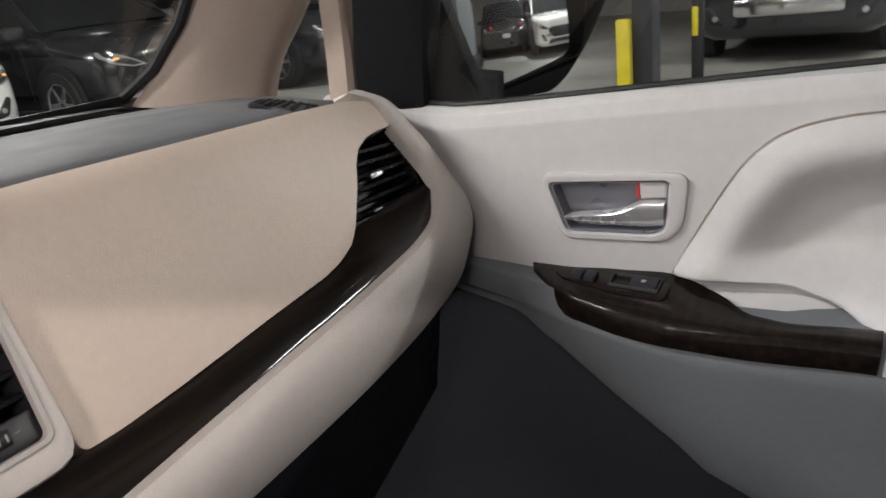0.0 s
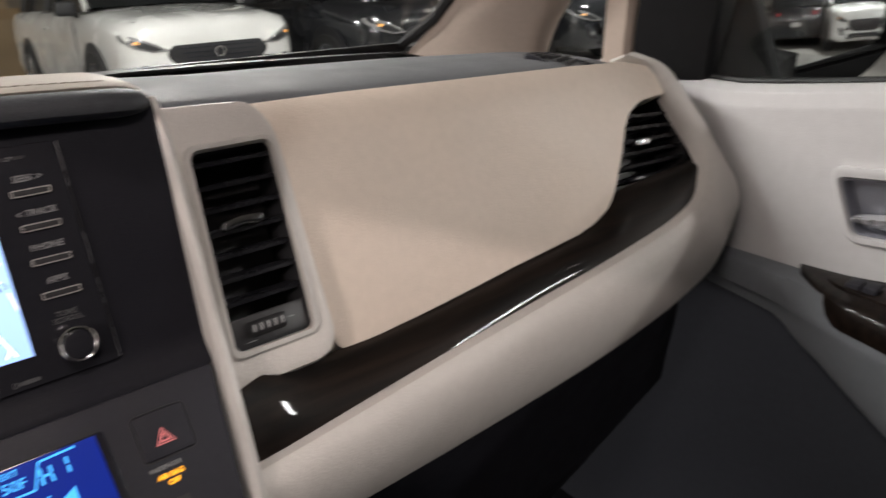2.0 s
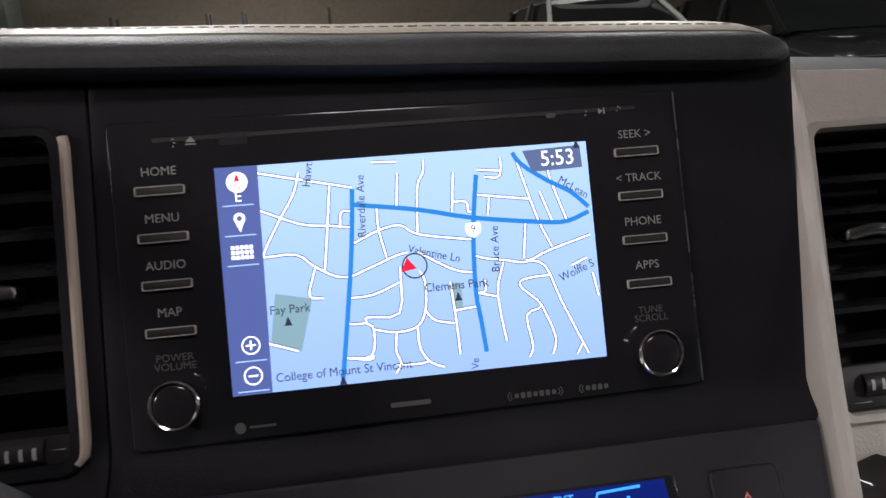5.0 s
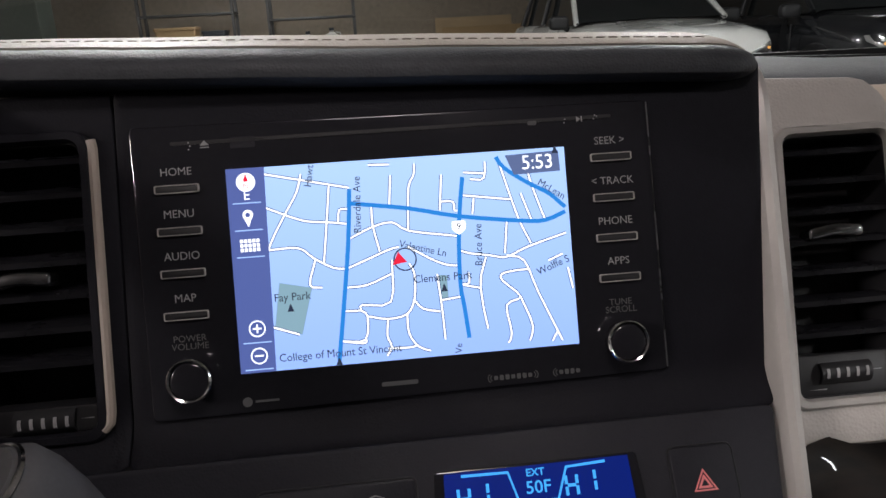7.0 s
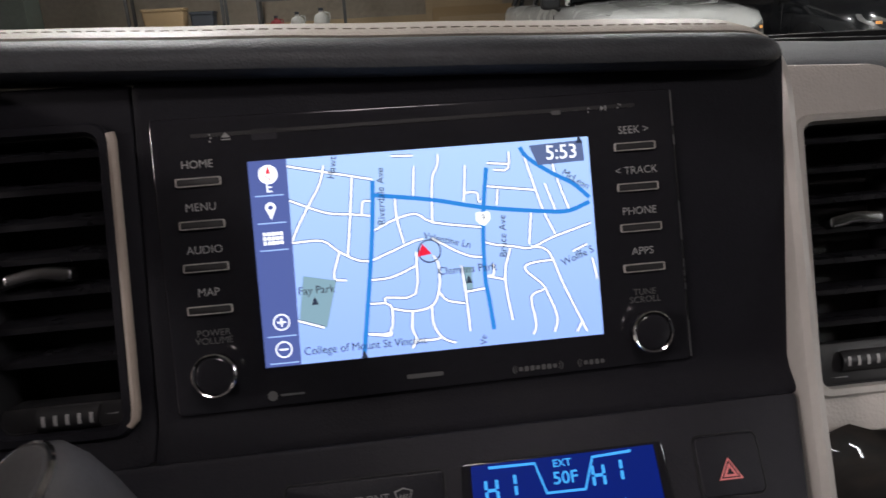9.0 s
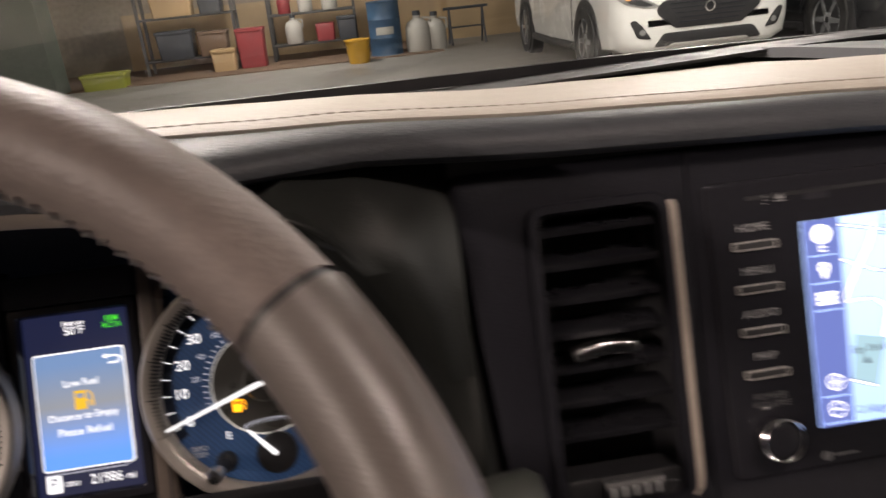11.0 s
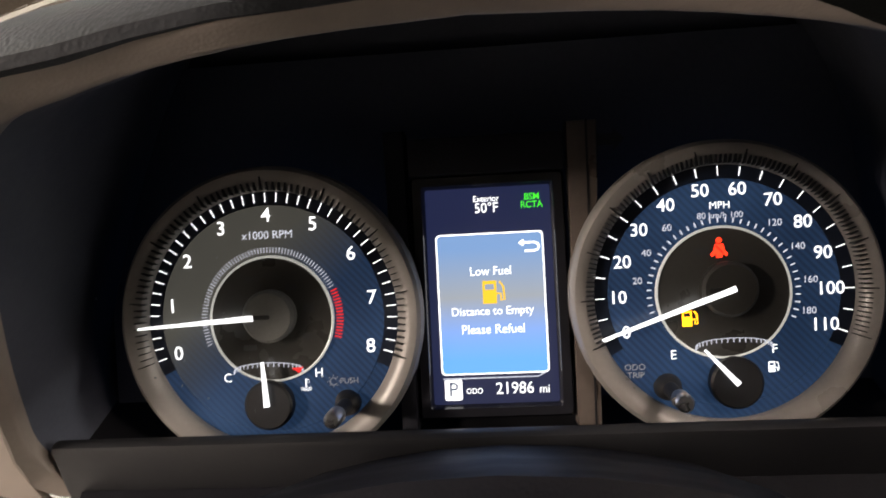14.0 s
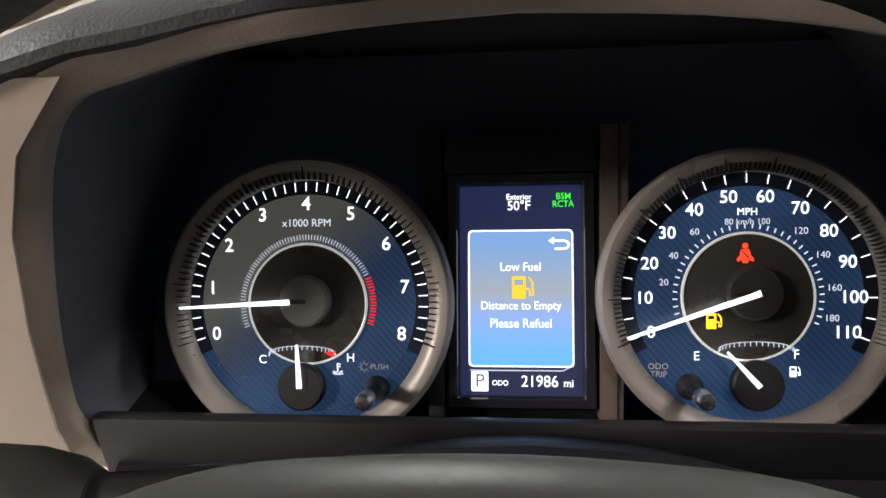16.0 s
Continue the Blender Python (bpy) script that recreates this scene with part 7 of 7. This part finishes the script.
def parked_car(name, m, paint, label, tall=1.0, chrome=False, group="parked cars"):
    """A parked car: its nose at the origin looking along -y, 4.9 m long."""
    old = FRAME[0]
    FRAME[0] = m
    car = thing(name, (0, 2.4, 0), label, "car", group)
    T = tall
    stations = [(0.0, 0.62, 0.36, 0.80), (0.03, 0.76, 0.30, 0.90), (0.10, 0.86, 0.26, 0.965), (0.25, 0.925, 0.24, 1.01), (0.6, 0.955, 0.22, 1.05), (1.25, 0.965, 0.22, 1.11), (2.5, 0.965, 0.22, 1.13), (4.3, 0.955, 0.24, 1.14), (4.75, 0.91, 0.28, 1.10), (4.88, 0.80, 0.34, 1.02)]
    rows = []
    for y, hw, z0, z1 in stations:
        z1 *= T
        half = [(0, z0), (hw * 0.80, z0), (hw * 0.97, z0 + 0.08), (hw, z0 + 0.22), (hw * 1.0, z1 - 0.28), (hw * 0.975, z1 - 0.12), (hw * 0.92, z1 - 0.04), (hw * 0.72, z1 + 0.005), (hw * 0.35, z1 + 0.022), (0, z1 + 0.026)]
        rows.append([(x, y, z) for x, z in half] + [(-x, y, z) for x, z in half[-2:0:-1]])
    hull = sheet([list(r) for r in zip(*[smooth_line(c, 3) for c in zip(*rows)])], closed=True, caps=True)
    tree = BVHTree.FromBMesh(hull)
    part("body", hull, paint, car, smooth=50)

    def skin(x, z, q=0.0):
        hit = tree.ray_cast(Vector((x, -1.0, z)), Vector((0, 1, 0)))[0]
        return Vector((x, (hit.y if hit and hit.y < 0.5 else 0.22) - q, z))

    cabin = [(1.15, 0.86, 1.12, 1.13), (1.5, 0.85, 1.10, 1.36), (1.95, 0.83, 1.10, 1.62), (2.3, 0.82, 1.10, 1.68), (3.6, 0.82, 1.10, 1.68), (4.3, 0.82, 1.10, 1.60), (4.75, 0.78, 1.08, 1.16)]
    rows = []
    for y, hw, z0, z1 in cabin:
        z0, z1 = z0 * T, z1 * T
        t = (z1 - z0) / 0.56
        top = hw - 0.17 * t
        half = [(hw, z0), (hw * 0.6 + top * 0.4, z0 * 0.6 + z1 * 0.4), (top + 0.02, z1 - 0.03), (top - 0.06, z1 + 0.004), (0, z1 + 0.012)]
        rows.append([(x, y, z) for x, z in half] + [(-x, y, z) for x, z in half[-2::-1]])
    part("glazing", sheet(rows), MAT_TINT, car, "dark tinted glass all round", smooth=50)
    part("roof", slab(rounded([(-0.66, 1.92), (0.66, 1.92), (0.67, 4.25), (-0.67, 4.25)], 0.12), 1.655 * T, 1.725 * T, lambda x, y, w: Vector((x, y, w - 0.06 * (x / 0.7) ** 2 - 0.03 * ((y - 3.0) / 1.3) ** 2)), 0.03, 3, cut=0.2), paint, car)
    for s in (-1, 1):
        for pts in (((0.87, 1.18, 1.12), (0.80, 1.55, 1.38), (0.69, 1.98, 1.65)), ((0.875, 2.75, 1.12), (0.70, 2.8, 1.67)), ((0.86, 4.1, 1.12), (0.70, 4.0, 1.64))):
            part("window_pillar", tube([(s * x, y, z * T) for x, y, z in pts], 0.032, 8), paint if pts[0][1] < 2 else MAT_BLACK, car)
        w = 0.86
        for y in (0.93, 3.78):
            face = plane_map((s * 0.80, y, 0.36), (0, s, 0), (0, 0, 1))
            part("wheel_arch", slab(circle(0, 0.02, 0.43, 40), 0.0, 0.168, face, 0.01, 2), MAT_BLACK, car)
            tyre = part("wheel", lathe([(0.20, 0.02), (0.34, 0.02), (0.36, 0.05), (0.36, 0.155), (0.345, 0.185), (0.25, 0.190), (0.245, 0.17)], face, 40), MAT_TYRE, car)
            part("rim", join(lathe([(0.25, 0.15), (0.24, 0.178), (0.225, 0.180), (0.215, 0.15)], face, 36), *[slab([(0.03, -0.035), (0.225, -0.020), (0.225, 0.020), (0.03, 0.035)], 0.14, 0.172, lambda u, v, q, a=a: face(u * math.cos(a) - v * math.sin(a), u * math.sin(a) + v * math.cos(a), q), 0.005, 1) for a in [k * 2 * math.pi / 6 for k in range(6)]]), MAT_STEEL if not chrome else MAT_CHROME, tyre)
        nose = lambda x, z, q=0.0, s=s: skin(s * x, z, q)
        lampo = rounded([(0.49, 0.705 * T), (0.66, 0.700 * T), (0.82, 0.745 * T), (0.90, 0.82 * T), (0.905, 0.885 * T), (0.80, 0.855 * T), (0.62, 0.775 * T)], 0.015)
        hl = part("headlight", slab(lampo, -0.06, 0.012, nose, 0.008, 2, cut=0.08), MAT_LENS, car, "slim clear headlight")
        part("lamp_bezel", slab(rounded([(0.56, 0.722 * T), (0.66, 0.715 * T), (0.79, 0.755 * T), (0.85, 0.83 * T), (0.70, 0.79 * T)], 0.015), 0.0, 0.016, nose, 0.004, 1, cut=0.08), MAT_BLACK, hl)
        part("marker_lamp", slab(rrect(0.80, 0.80 * T, 0.04, 0.025, 0.008), 0.0, 0.024, nose), MAT_MARKER, hl, "small glowing amber marker")
        part("corner_intake", slab(rounded([(0.58, 0.40), (0.72, 0.42), (0.79, 0.58), (0.74, 0.60), (0.66, 0.52)], 0.03), -0.05, 0.014, nose, 0.008, 2, cut=0.08), MAT_BLACK, car, "black corner intake")
        part("fog_lamp", slab(circle(0.675, 0.475, 0.03, 20), 0.0, 0.022, nose, 0.006, 2), MAT_LENS, car)
        part("tail_light", slab(rounded([(0.55, 0.90 * T), (0.86, 0.94 * T), (0.88, 1.02 * T), (0.55, 0.99 * T)], 0.02), 0.0, 0.06, lambda x, z, q: Vector((s * x, 4.83 - 0.9 * max(0, x - 0.6) ** 1.4 + q, z)), 0.01, 2), MAT_TAIL, car, "red tail light")
        mp = plane_map((s * 1.02, 1.38, 1.14 * T), (1, 0, 0), (0, 0, 1))
        mir = part("door_mirror", slab(rrect(0, 0, 0.22, 0.15, 0.05), -0.06, 0.06, mp, 0.03, 3, back_bevel=True), MAT_BLACK, car)
        part("mirror_stalk", tube([(s * 0.90, 1.40, 1.06 * T), (s * 0.97, 1.40, 1.10 * T)], 0.03, 8), MAT_BLACK, mir)
        part("door_gap", tube([(s * 0.968, 1.42, 0.40), (s * 0.968, 1.42, 1.0 * T)], 0.006, 5), MAT_BLACK, car)
        part("door_handle", tube([(s * 0.975, 2.55, 0.93 * T), (s * 0.990, 2.62, 0.935 * T), (s * 0.975, 2.70, 0.93 * T)], 0.014, 8), paint if not chrome else MAT_CHROME, car)
        part("sill", tube([(s * 0.95, 1.4, 0.27), (s * 0.955, 2.5, 0.26), (s * 0.95, 3.3, 0.27)], 0.05, 8), MAT_BLACK, car)
    front = skin
    if chrome:
        part("grille", slab(rounded([(-0.60, 0.62 * T), (0.60, 0.62 * T), (0.62, 0.96 * T), (-0.62, 0.96 * T)], 0.05), -0.03, 0.012, front, 0.01, 2, cut=0.1), MAT_BLACK, car)
        for r in range(4):
            zc = (0.66 + 0.085 * r) * T
            for k in range(7):
                xc = -0.51 + 0.17 * k + (0.085 if r % 2 else 0)
                if abs(xc) < 0.56:
                    part("grille_link", frame_ring(rrect(xc, zc, 0.15, 0.07, 0.03, 3), rrect(xc, zc, 0.10, 0.03, 0.012, 3), 0.0, 0.035, front), MAT_CHROME, car, "chrome grille link")
        part("bumper", slab(rounded([(-0.92, 0.42 * T), (0.92, 0.42 * T), (0.92, 0.585 * T), (-0.92, 0.585 * T)], 0.05), -0.05, 0.07, lambda x, z, q=0.0: Vector((x, 0.015 + 0.22 * x * x - q, z)), 0.03, 3, cut=0.1), MAT_CHROME, car, "chrome front bumper")
    else:
        part("grille", slab(rounded([(-0.52, 0.63 * T), (-0.34, 0.485 * T), (0.34, 0.485 * T), (0.52, 0.63 * T), (0.53, 0.69 * T), (0.46, 0.755 * T), (-0.46, 0.755 * T), (-0.53, 0.69 * T)], 0.03), -0.03, 0.018, front, 0.01, 2, cut=0.1), MAT_BLACK, car, "black hexagonal grille")
        for k in range(5):
            part("grille_bar", slab(rrect(0, (0.54 + 0.045 * k) * T, 0.62 + 0.05 * k, 0.012, 0.004), 0.01, 0.026, front, cut=0.1), MAT_STACKLOW, car)
        part("lower_intake", slab(rounded([(-0.56, 0.32), (0.56, 0.32), (0.46, 0.45), (-0.46, 0.45)], 0.04), -0.03, 0.02, front, 0.01, 2, cut=0.1), MAT_BLACK, car, "black lower intake")
        part("skid_plate", slab(rounded([(-0.44, 0.305), (0.44, 0.305), (0.38, 0.345), (-0.38, 0.345)], 0.01), 0.0, 0.04, front, 0.006, 2, cut=0.1), MAT_SILVER, car)
    part("badge", frame_ring(circle(0, 0.665 * T, 0.055, 24), circle(0, 0.665 * T, 0.038, 24), 0.01, 0.035, front), MAT_CHROME, car, "plain chrome badge ring")
    part("plate", slab(rrect(0, 0.66 * T, 0.30, 0.12, 0.01), 0.0, 0.03, lambda x, z, q: Vector((-x, 4.86 + q, z))), MAT_SILVER, car, "blank pale plate")
    part("rear_window", slab(rounded([(-0.66, 1.14 * T), (0.66, 1.14 * T), (0.55, 1.5 * T), (-0.55, 1.5 * T)], 0.05), 0.0, 0.02, lambda x, z, q: Vector((x, 4.80 - (z / T - 1.1) * 0.95 + q, z))), MAT_TINT, car)
    part("wiper", tube([(-0.5, 1.20, 1.155 * T), (0.1, 1.24, 1.17 * T)], 0.012, 6), MAT_BLACK, car)
    part("bonnet_seam", tube([(-0.80, 0.55, 1.005 * T), (-0.74, 0.20, 0.985 * T), (0, 0.075, 0.955 * T), (0.74, 0.20, 0.985 * T), (0.80, 0.55, 1.005 * T)], 0.006, 5), MAT_BLACK, car)
    FRAME[0] = old
    return car


parked_car("white_suv", pose(3.22, 6.9, 0), MAT_WHITE, "white parked sport utility car facing the van")
parked_car("dark_suv", pose(5.65, 6.3, 0), MAT_NIGHT, "black parked car beside the white one")
parked_car("dark_sedan", pose(8.7, 6.0, 0), MAT_NIGHT, "black parked car further along the row", 0.9)
parked_car("pickup_truck", pose(8.2, 0.55, 0, 0, 0, -90), MAT_NIGHT, "black parked pickup truck with a chrome grille", 1.12, True)
parked_car("black_suv", pose(1.7, -14.2, 0), MAT_NIGHT, "black parked car seen in the mirror")
parked_car("white_car", pose(3.6, -8.0, 0, 0, 0, 180), MAT_WHITE, "white parked car seen in the mirror")

# bollard beside the van
post = thing("guard_post", (5.2, 1.08, 0), "dark steel column with a yellow guard strip", "post")
part("column", block(5.12, 5.32, 0.99, 1.13, 0, 3.4, 0.01), surface("dark_steel", (0.03, 0.032, 0.038), 0.5, vary=0.2, scale=3), post)
part("guard_strip", block(5.06, 5.12, 1.125, 1.225, 0, 0.80, 0.015), surface("yellow_paint", (0.72, 0.60, 0.02), 0.5, vary=0.15, scale=6), post, "chipped yellow guard strip")
post2 = thing("guard_post", (7.4, 1.45, 0), "dark post with a yellow band", "post")
part("column", block(7.35, 7.45, 1.16, 1.26, 0, 1.0, 0.01), MAT_BLACK, post2)
part("guard_strip", block(7.33, 7.36, 1.20, 1.25, 0.42, 0.68, 0.005), bpy.data.materials["yellow_paint"], post2)

# ==== far wall and its clutter ====
MAT_GREEN = surface("dull_green_paint", (0.07, 0.085, 0.07), 0.7, vary=0.2, scale=1.5)
MAT_CARD = surface("cardboard", (0.38, 0.26, 0.14), 0.85, vary=0.15, scale=3)
MAT_PLY = surface("plywood", (0.44, 0.32, 0.19), 0.8, vary=0.2, scale=2)
MAT_JUG = surface("cloudy_plastic", (0.42, 0.41, 0.38), 0.55, vary=0.1, scale=6)
MAT_BLUE = surface("blue_drum_paint", (0.035, 0.085, 0.16), 0.5, vary=0.2, scale=4)
MAT_YELLOW = surface("yellow_bucket_plastic", (0.50, 0.28, 0.03), 0.55, vary=0.1, scale=6)
MAT_REDBOX = surface("faded_red_plastic", (0.24, 0.03, 0.035), 0.6, vary=0.15, scale=5)
MAT_BIN = surface("dark_bin_plastic", (0.03, 0.035, 0.045), 0.5, vary=0.2, scale=4)
MAT_BROWN = surface("brown_board", (0.14, 0.09, 0.06), 0.8, vary=0.2, scale=3)
MAT_GREYMETAL = surface("grey_metal", (0.08, 0.08, 0.08), 0.45, metal=0.5, vary=0.2, scale=4)
solo("pillar", block(-7.6, -4.9, 11.8, 12.4, 0, 3.4, 0.03), MAT_GREEN, (-6.2, 12, 0), "dull green painted wall pier", "pillar", kind="structure")


def crate(name, x, y, z, w, d, h, material, label, lid=True):
    c = thing(name, (x, y, z), label, "box")
    part("body", slab(rrect(0, 0, w, d, 0.04), 0.0, h, lambda u, v, q: Vector((x + u * (0.92 + 0.08 * q / h), y + v * (0.92 + 0.08 * q / h), z + q)), 0.02, 2), material, c)
    if lid:
        part("lid", slab(rrect(0, 0, w * 1.06, d * 1.06, 0.05), h, h + 0.05, lambda u, v, q: Vector((x + u, y + v, z + q)), 0.015, 2), material, c)
    return c


def jug(x, y, z, s, material, label):
    j = thing("jug", (x, y, z), label, "jug")
    up = plane_map((x, y, z), (1, 0, 0), (0, 1, 0))
    part("body", lathe([(0, 0), (0.13 * s, 0), (0.14 * s, 0.03 * s), (0.14 * s, 0.26 * s), (0.11 * s, 0.33 * s), (0.04 * s, 0.37 * s), (0.04 * s, 0.41 * s), (0, 0.41 * s)], up, 20), material, j)
    part("cap", lathe([(0.045 * s, 0.40 * s), (0.045 * s, 0.45 * s), (0, 0.45 * s)], up, 16), MAT_BIN, j)
    part("grip", tube([(x + 0.06 * s, y, z + 0.37 * s), (x + 0.15 * s, y, z + 0.36 * s), (x + 0.15 * s, y, z + 0.24 * s)], 0.015 * s, 8), material, j)


def shelf_rack(x0, x1, y, heights, label):
    r = thing("shelf_rack", ((x0 + x1) / 2, y, 0), label, "shelf")
    for xx in (x0, x1):
        for yy in (y - 0.2, y + 0.2):
            part("upright", block(xx - 0.025, xx + 0.025, yy - 0.025, yy + 0.025, 0, 2.0), MAT_GREYMETAL, r)
    for h in heights:
        part("shelf", block(x0 - 0.03, x1 + 0.03, y - 0.23, y + 0.23, h - 0.02, h + 0.02, 0.005), MAT_GREYMETAL, r)


shelf_rack(-3.9, -2.3, 13.6, (0.25, 0.95, 1.6), "grey metal storage rack")
shelf_rack(-1.7, -0.2, 13.7, (0.28, 0.80, 1.45), "grey metal storage rack")
crate("storage_bin", -3.35, 13.5, 0.27, 0.62, 0.4, 0.42, MAT_BIN, "dark blue-black storage bin")
crate("storage_bin", -2.70, 13.45, 0.27, 0.50, 0.4, 0.36, MAT_BROWN, "brown storage bin on a rack")
crate("red_crate", -2.02, 13.1, 0.0, 0.46, 0.4, 0.62, MAT_REDBOX, "faded red plastic crate on the floor")
crate("carton", -2.5, 13.0, 0.0, 0.40, 0.35, 0.33, MAT_CARD, "small brown carton on the floor")
crate("carton", -3.3, 13.5, 0.97, 0.7, 0.4, 0.38, MAT_CARD, "brown carton on a rack")
crate("storage_bin", -2.65, 13.5, 0.97, 0.4, 0.4, 0.30, MAT_BIN, "dark plastic storage bin on a rack")
crate("red_crate", -0.75, 13.6, 0.30, 0.34, 0.35, 0.30, MAT_REDBOX, "small red crate on a rack", False)
crate("storage_bin", -0.35, 13.4, 0.30, 0.34, 0.35, 0.34, MAT_BIN, "dark plastic storage bin on a rack")
jug(-1.30, 13.5, 0.30, 1.1, MAT_JUG, "cloudy white jug on a rack")
jug(-1.05, 13.6, 0.82, 0.9, MAT_JUG, "cloudy white jug on a rack")
jug(-0.62, 13.55, 0.82, 1.0, MAT_JUG, "cloudy white jug on a rack")
jug(-1.42, 13.55, 0.82, 0.8, MAT_REDBOX, "red fluid jug on a rack")
jug(0.82, 12.6, 0.0, 1.5, MAT_JUG, "large cloudy jug on the floor")
jug(1.12, 12.7, 0.0, 1.4, MAT_JUG, "large cloudy jug on the floor")
drum = thing("drum", (0.27, 12.6, 0), "blue steel drum with a pale label", "drum")
up = plane_map((0.27, 12.6, 0), (1, 0, 0), (0, 1, 0))
part("body", lathe([(0, 0), (0.27, 0), (0.28, 0.02), (0.27, 0.04), (0.27, 0.28), (0.28, 0.30), (0.27, 0.32), (0.27, 0.58), (0.28, 0.60), (0.27, 0.62), (0.27, 0.86), (0.28, 0.88), (0.26, 0.89), (0.25, 0.87), (0, 0.87)], up, 36), MAT_BLUE, drum)
part("paper_label", sheet([[(0.27 + 0.274 * math.sin(a), 12.6 - 0.274 * math.cos(a), z) for a in (-0.6, -0.3, 0, 0.3, 0.5)] for z in (0.36, 0.48)], thick=0.002), MAT_JUG, drum)
pail = thing("bucket", (-0.22, 11.9, 0), "yellow plastic bucket on the floor", "bucket")
up = plane_map((-0.22, 11.9, 0), (1, 0, 0), (0, 1, 0))
part("body", lathe([(0, 0), (0.16, 0), (0.20, 0.34), (0.215, 0.35), (0.21, 0.37), (0.19, 0.36), (0.15, 0.03), (0, 0.02)], up, 32), MAT_YELLOW, pail)
part("handle", tube([(-0.22 + 0.21 * math.cos(a), 11.9 - 0.1, 0.36 - 0.2 * math.sin(a)) for a in [math.pi * k / 10 for k in range(11)]], 0.006, 6), MAT_GREYMETAL, pail)
board = thing("timber_stack", (2.2, 14.0, 0), "plywood boards leaning on the wall", "boards")
for k in range(3):
    part("board", block(1.35 + 0.12 * k, 2.85 + 0.2 * k, 14.5 - 0.05 * k, 14.53 - 0.05 * k, 0, 1.35 - 0.18 * k), (MAT_PLY, MAT_CARD, MAT_PLY)[k], board)
chair = thing("trestle", (1.75, 13.2, 0), "dark metal trestle before the boards", "trestle")
for xx in (1.45, 2.05):
    part("leg", tube([(xx, 13.0, 0), (xx, 13.2, 0.62)], 0.02, 8), MAT_BIN, chair)
    part("leg", tube([(xx, 13.4, 0), (xx, 13.2, 0.62)], 0.02, 8), MAT_BIN, chair)
part("rail", tube([(1.35, 13.2, 0.62), (2.15, 13.2, 0.62)], 0.025, 8), MAT_BIN, chair)
part("rail", tube([(1.45, 13.1, 0.3), (2.05, 13.1, 0.3)], 0.015, 8), MAT_BIN, chair)
solo("kerb", block(-14, 1.2, 12.2, 15.0, 0, 0.02), MAT_BROWN, (-5, 13, 0), "stained strip of floor along the wall", "floor", kind="structure")
crate("tool_case", -4.3, 12.3, 0.0, 0.7, 0.35, 0.20, surface("olive_plastic", (0.22, 0.24, 0.03), 0.5, vary=0.2, scale=4), "olive-yellow tool case on the floor")
solo("trim", block(-4.6, 5.0, 14.93, 15.0, 0.0, 1.05), MAT_PLY, (0, 15, 0), "tan boarding along the foot of the wall", "wall", kind="structure")

# outer skin of the van, seen in the mirror
FRAME[0] = CAR
skin = thing("van_side", (0.88, -1.2, 0.5), "silver outer skin of the van", "car body")
part("door_skin", sheet([[(x, y, z) for y in (0.2, -0.3, -0.9, -1.6, -2.6)] for x, z in ((0.86, 1.05), (0.90, 0.98), (0.93, 0.85), (0.935, 0.7), (0.91, 0.5))], thick=0.004), MAT_STEEL, skin)
part("belt_moulding", tube([(0.868, y, 1.055) for y in (0.05, -0.4, -1.0, -1.8, -2.6)], 0.007, 8), MAT_CHROME, skin)
part("pull_handle", tube([(0.935, -0.62, 0.93), (0.965, -0.68, 0.935), (0.965, -0.78, 0.935), (0.935, -0.84, 0.93)], 0.012, 10), MAT_CHROME, skin)
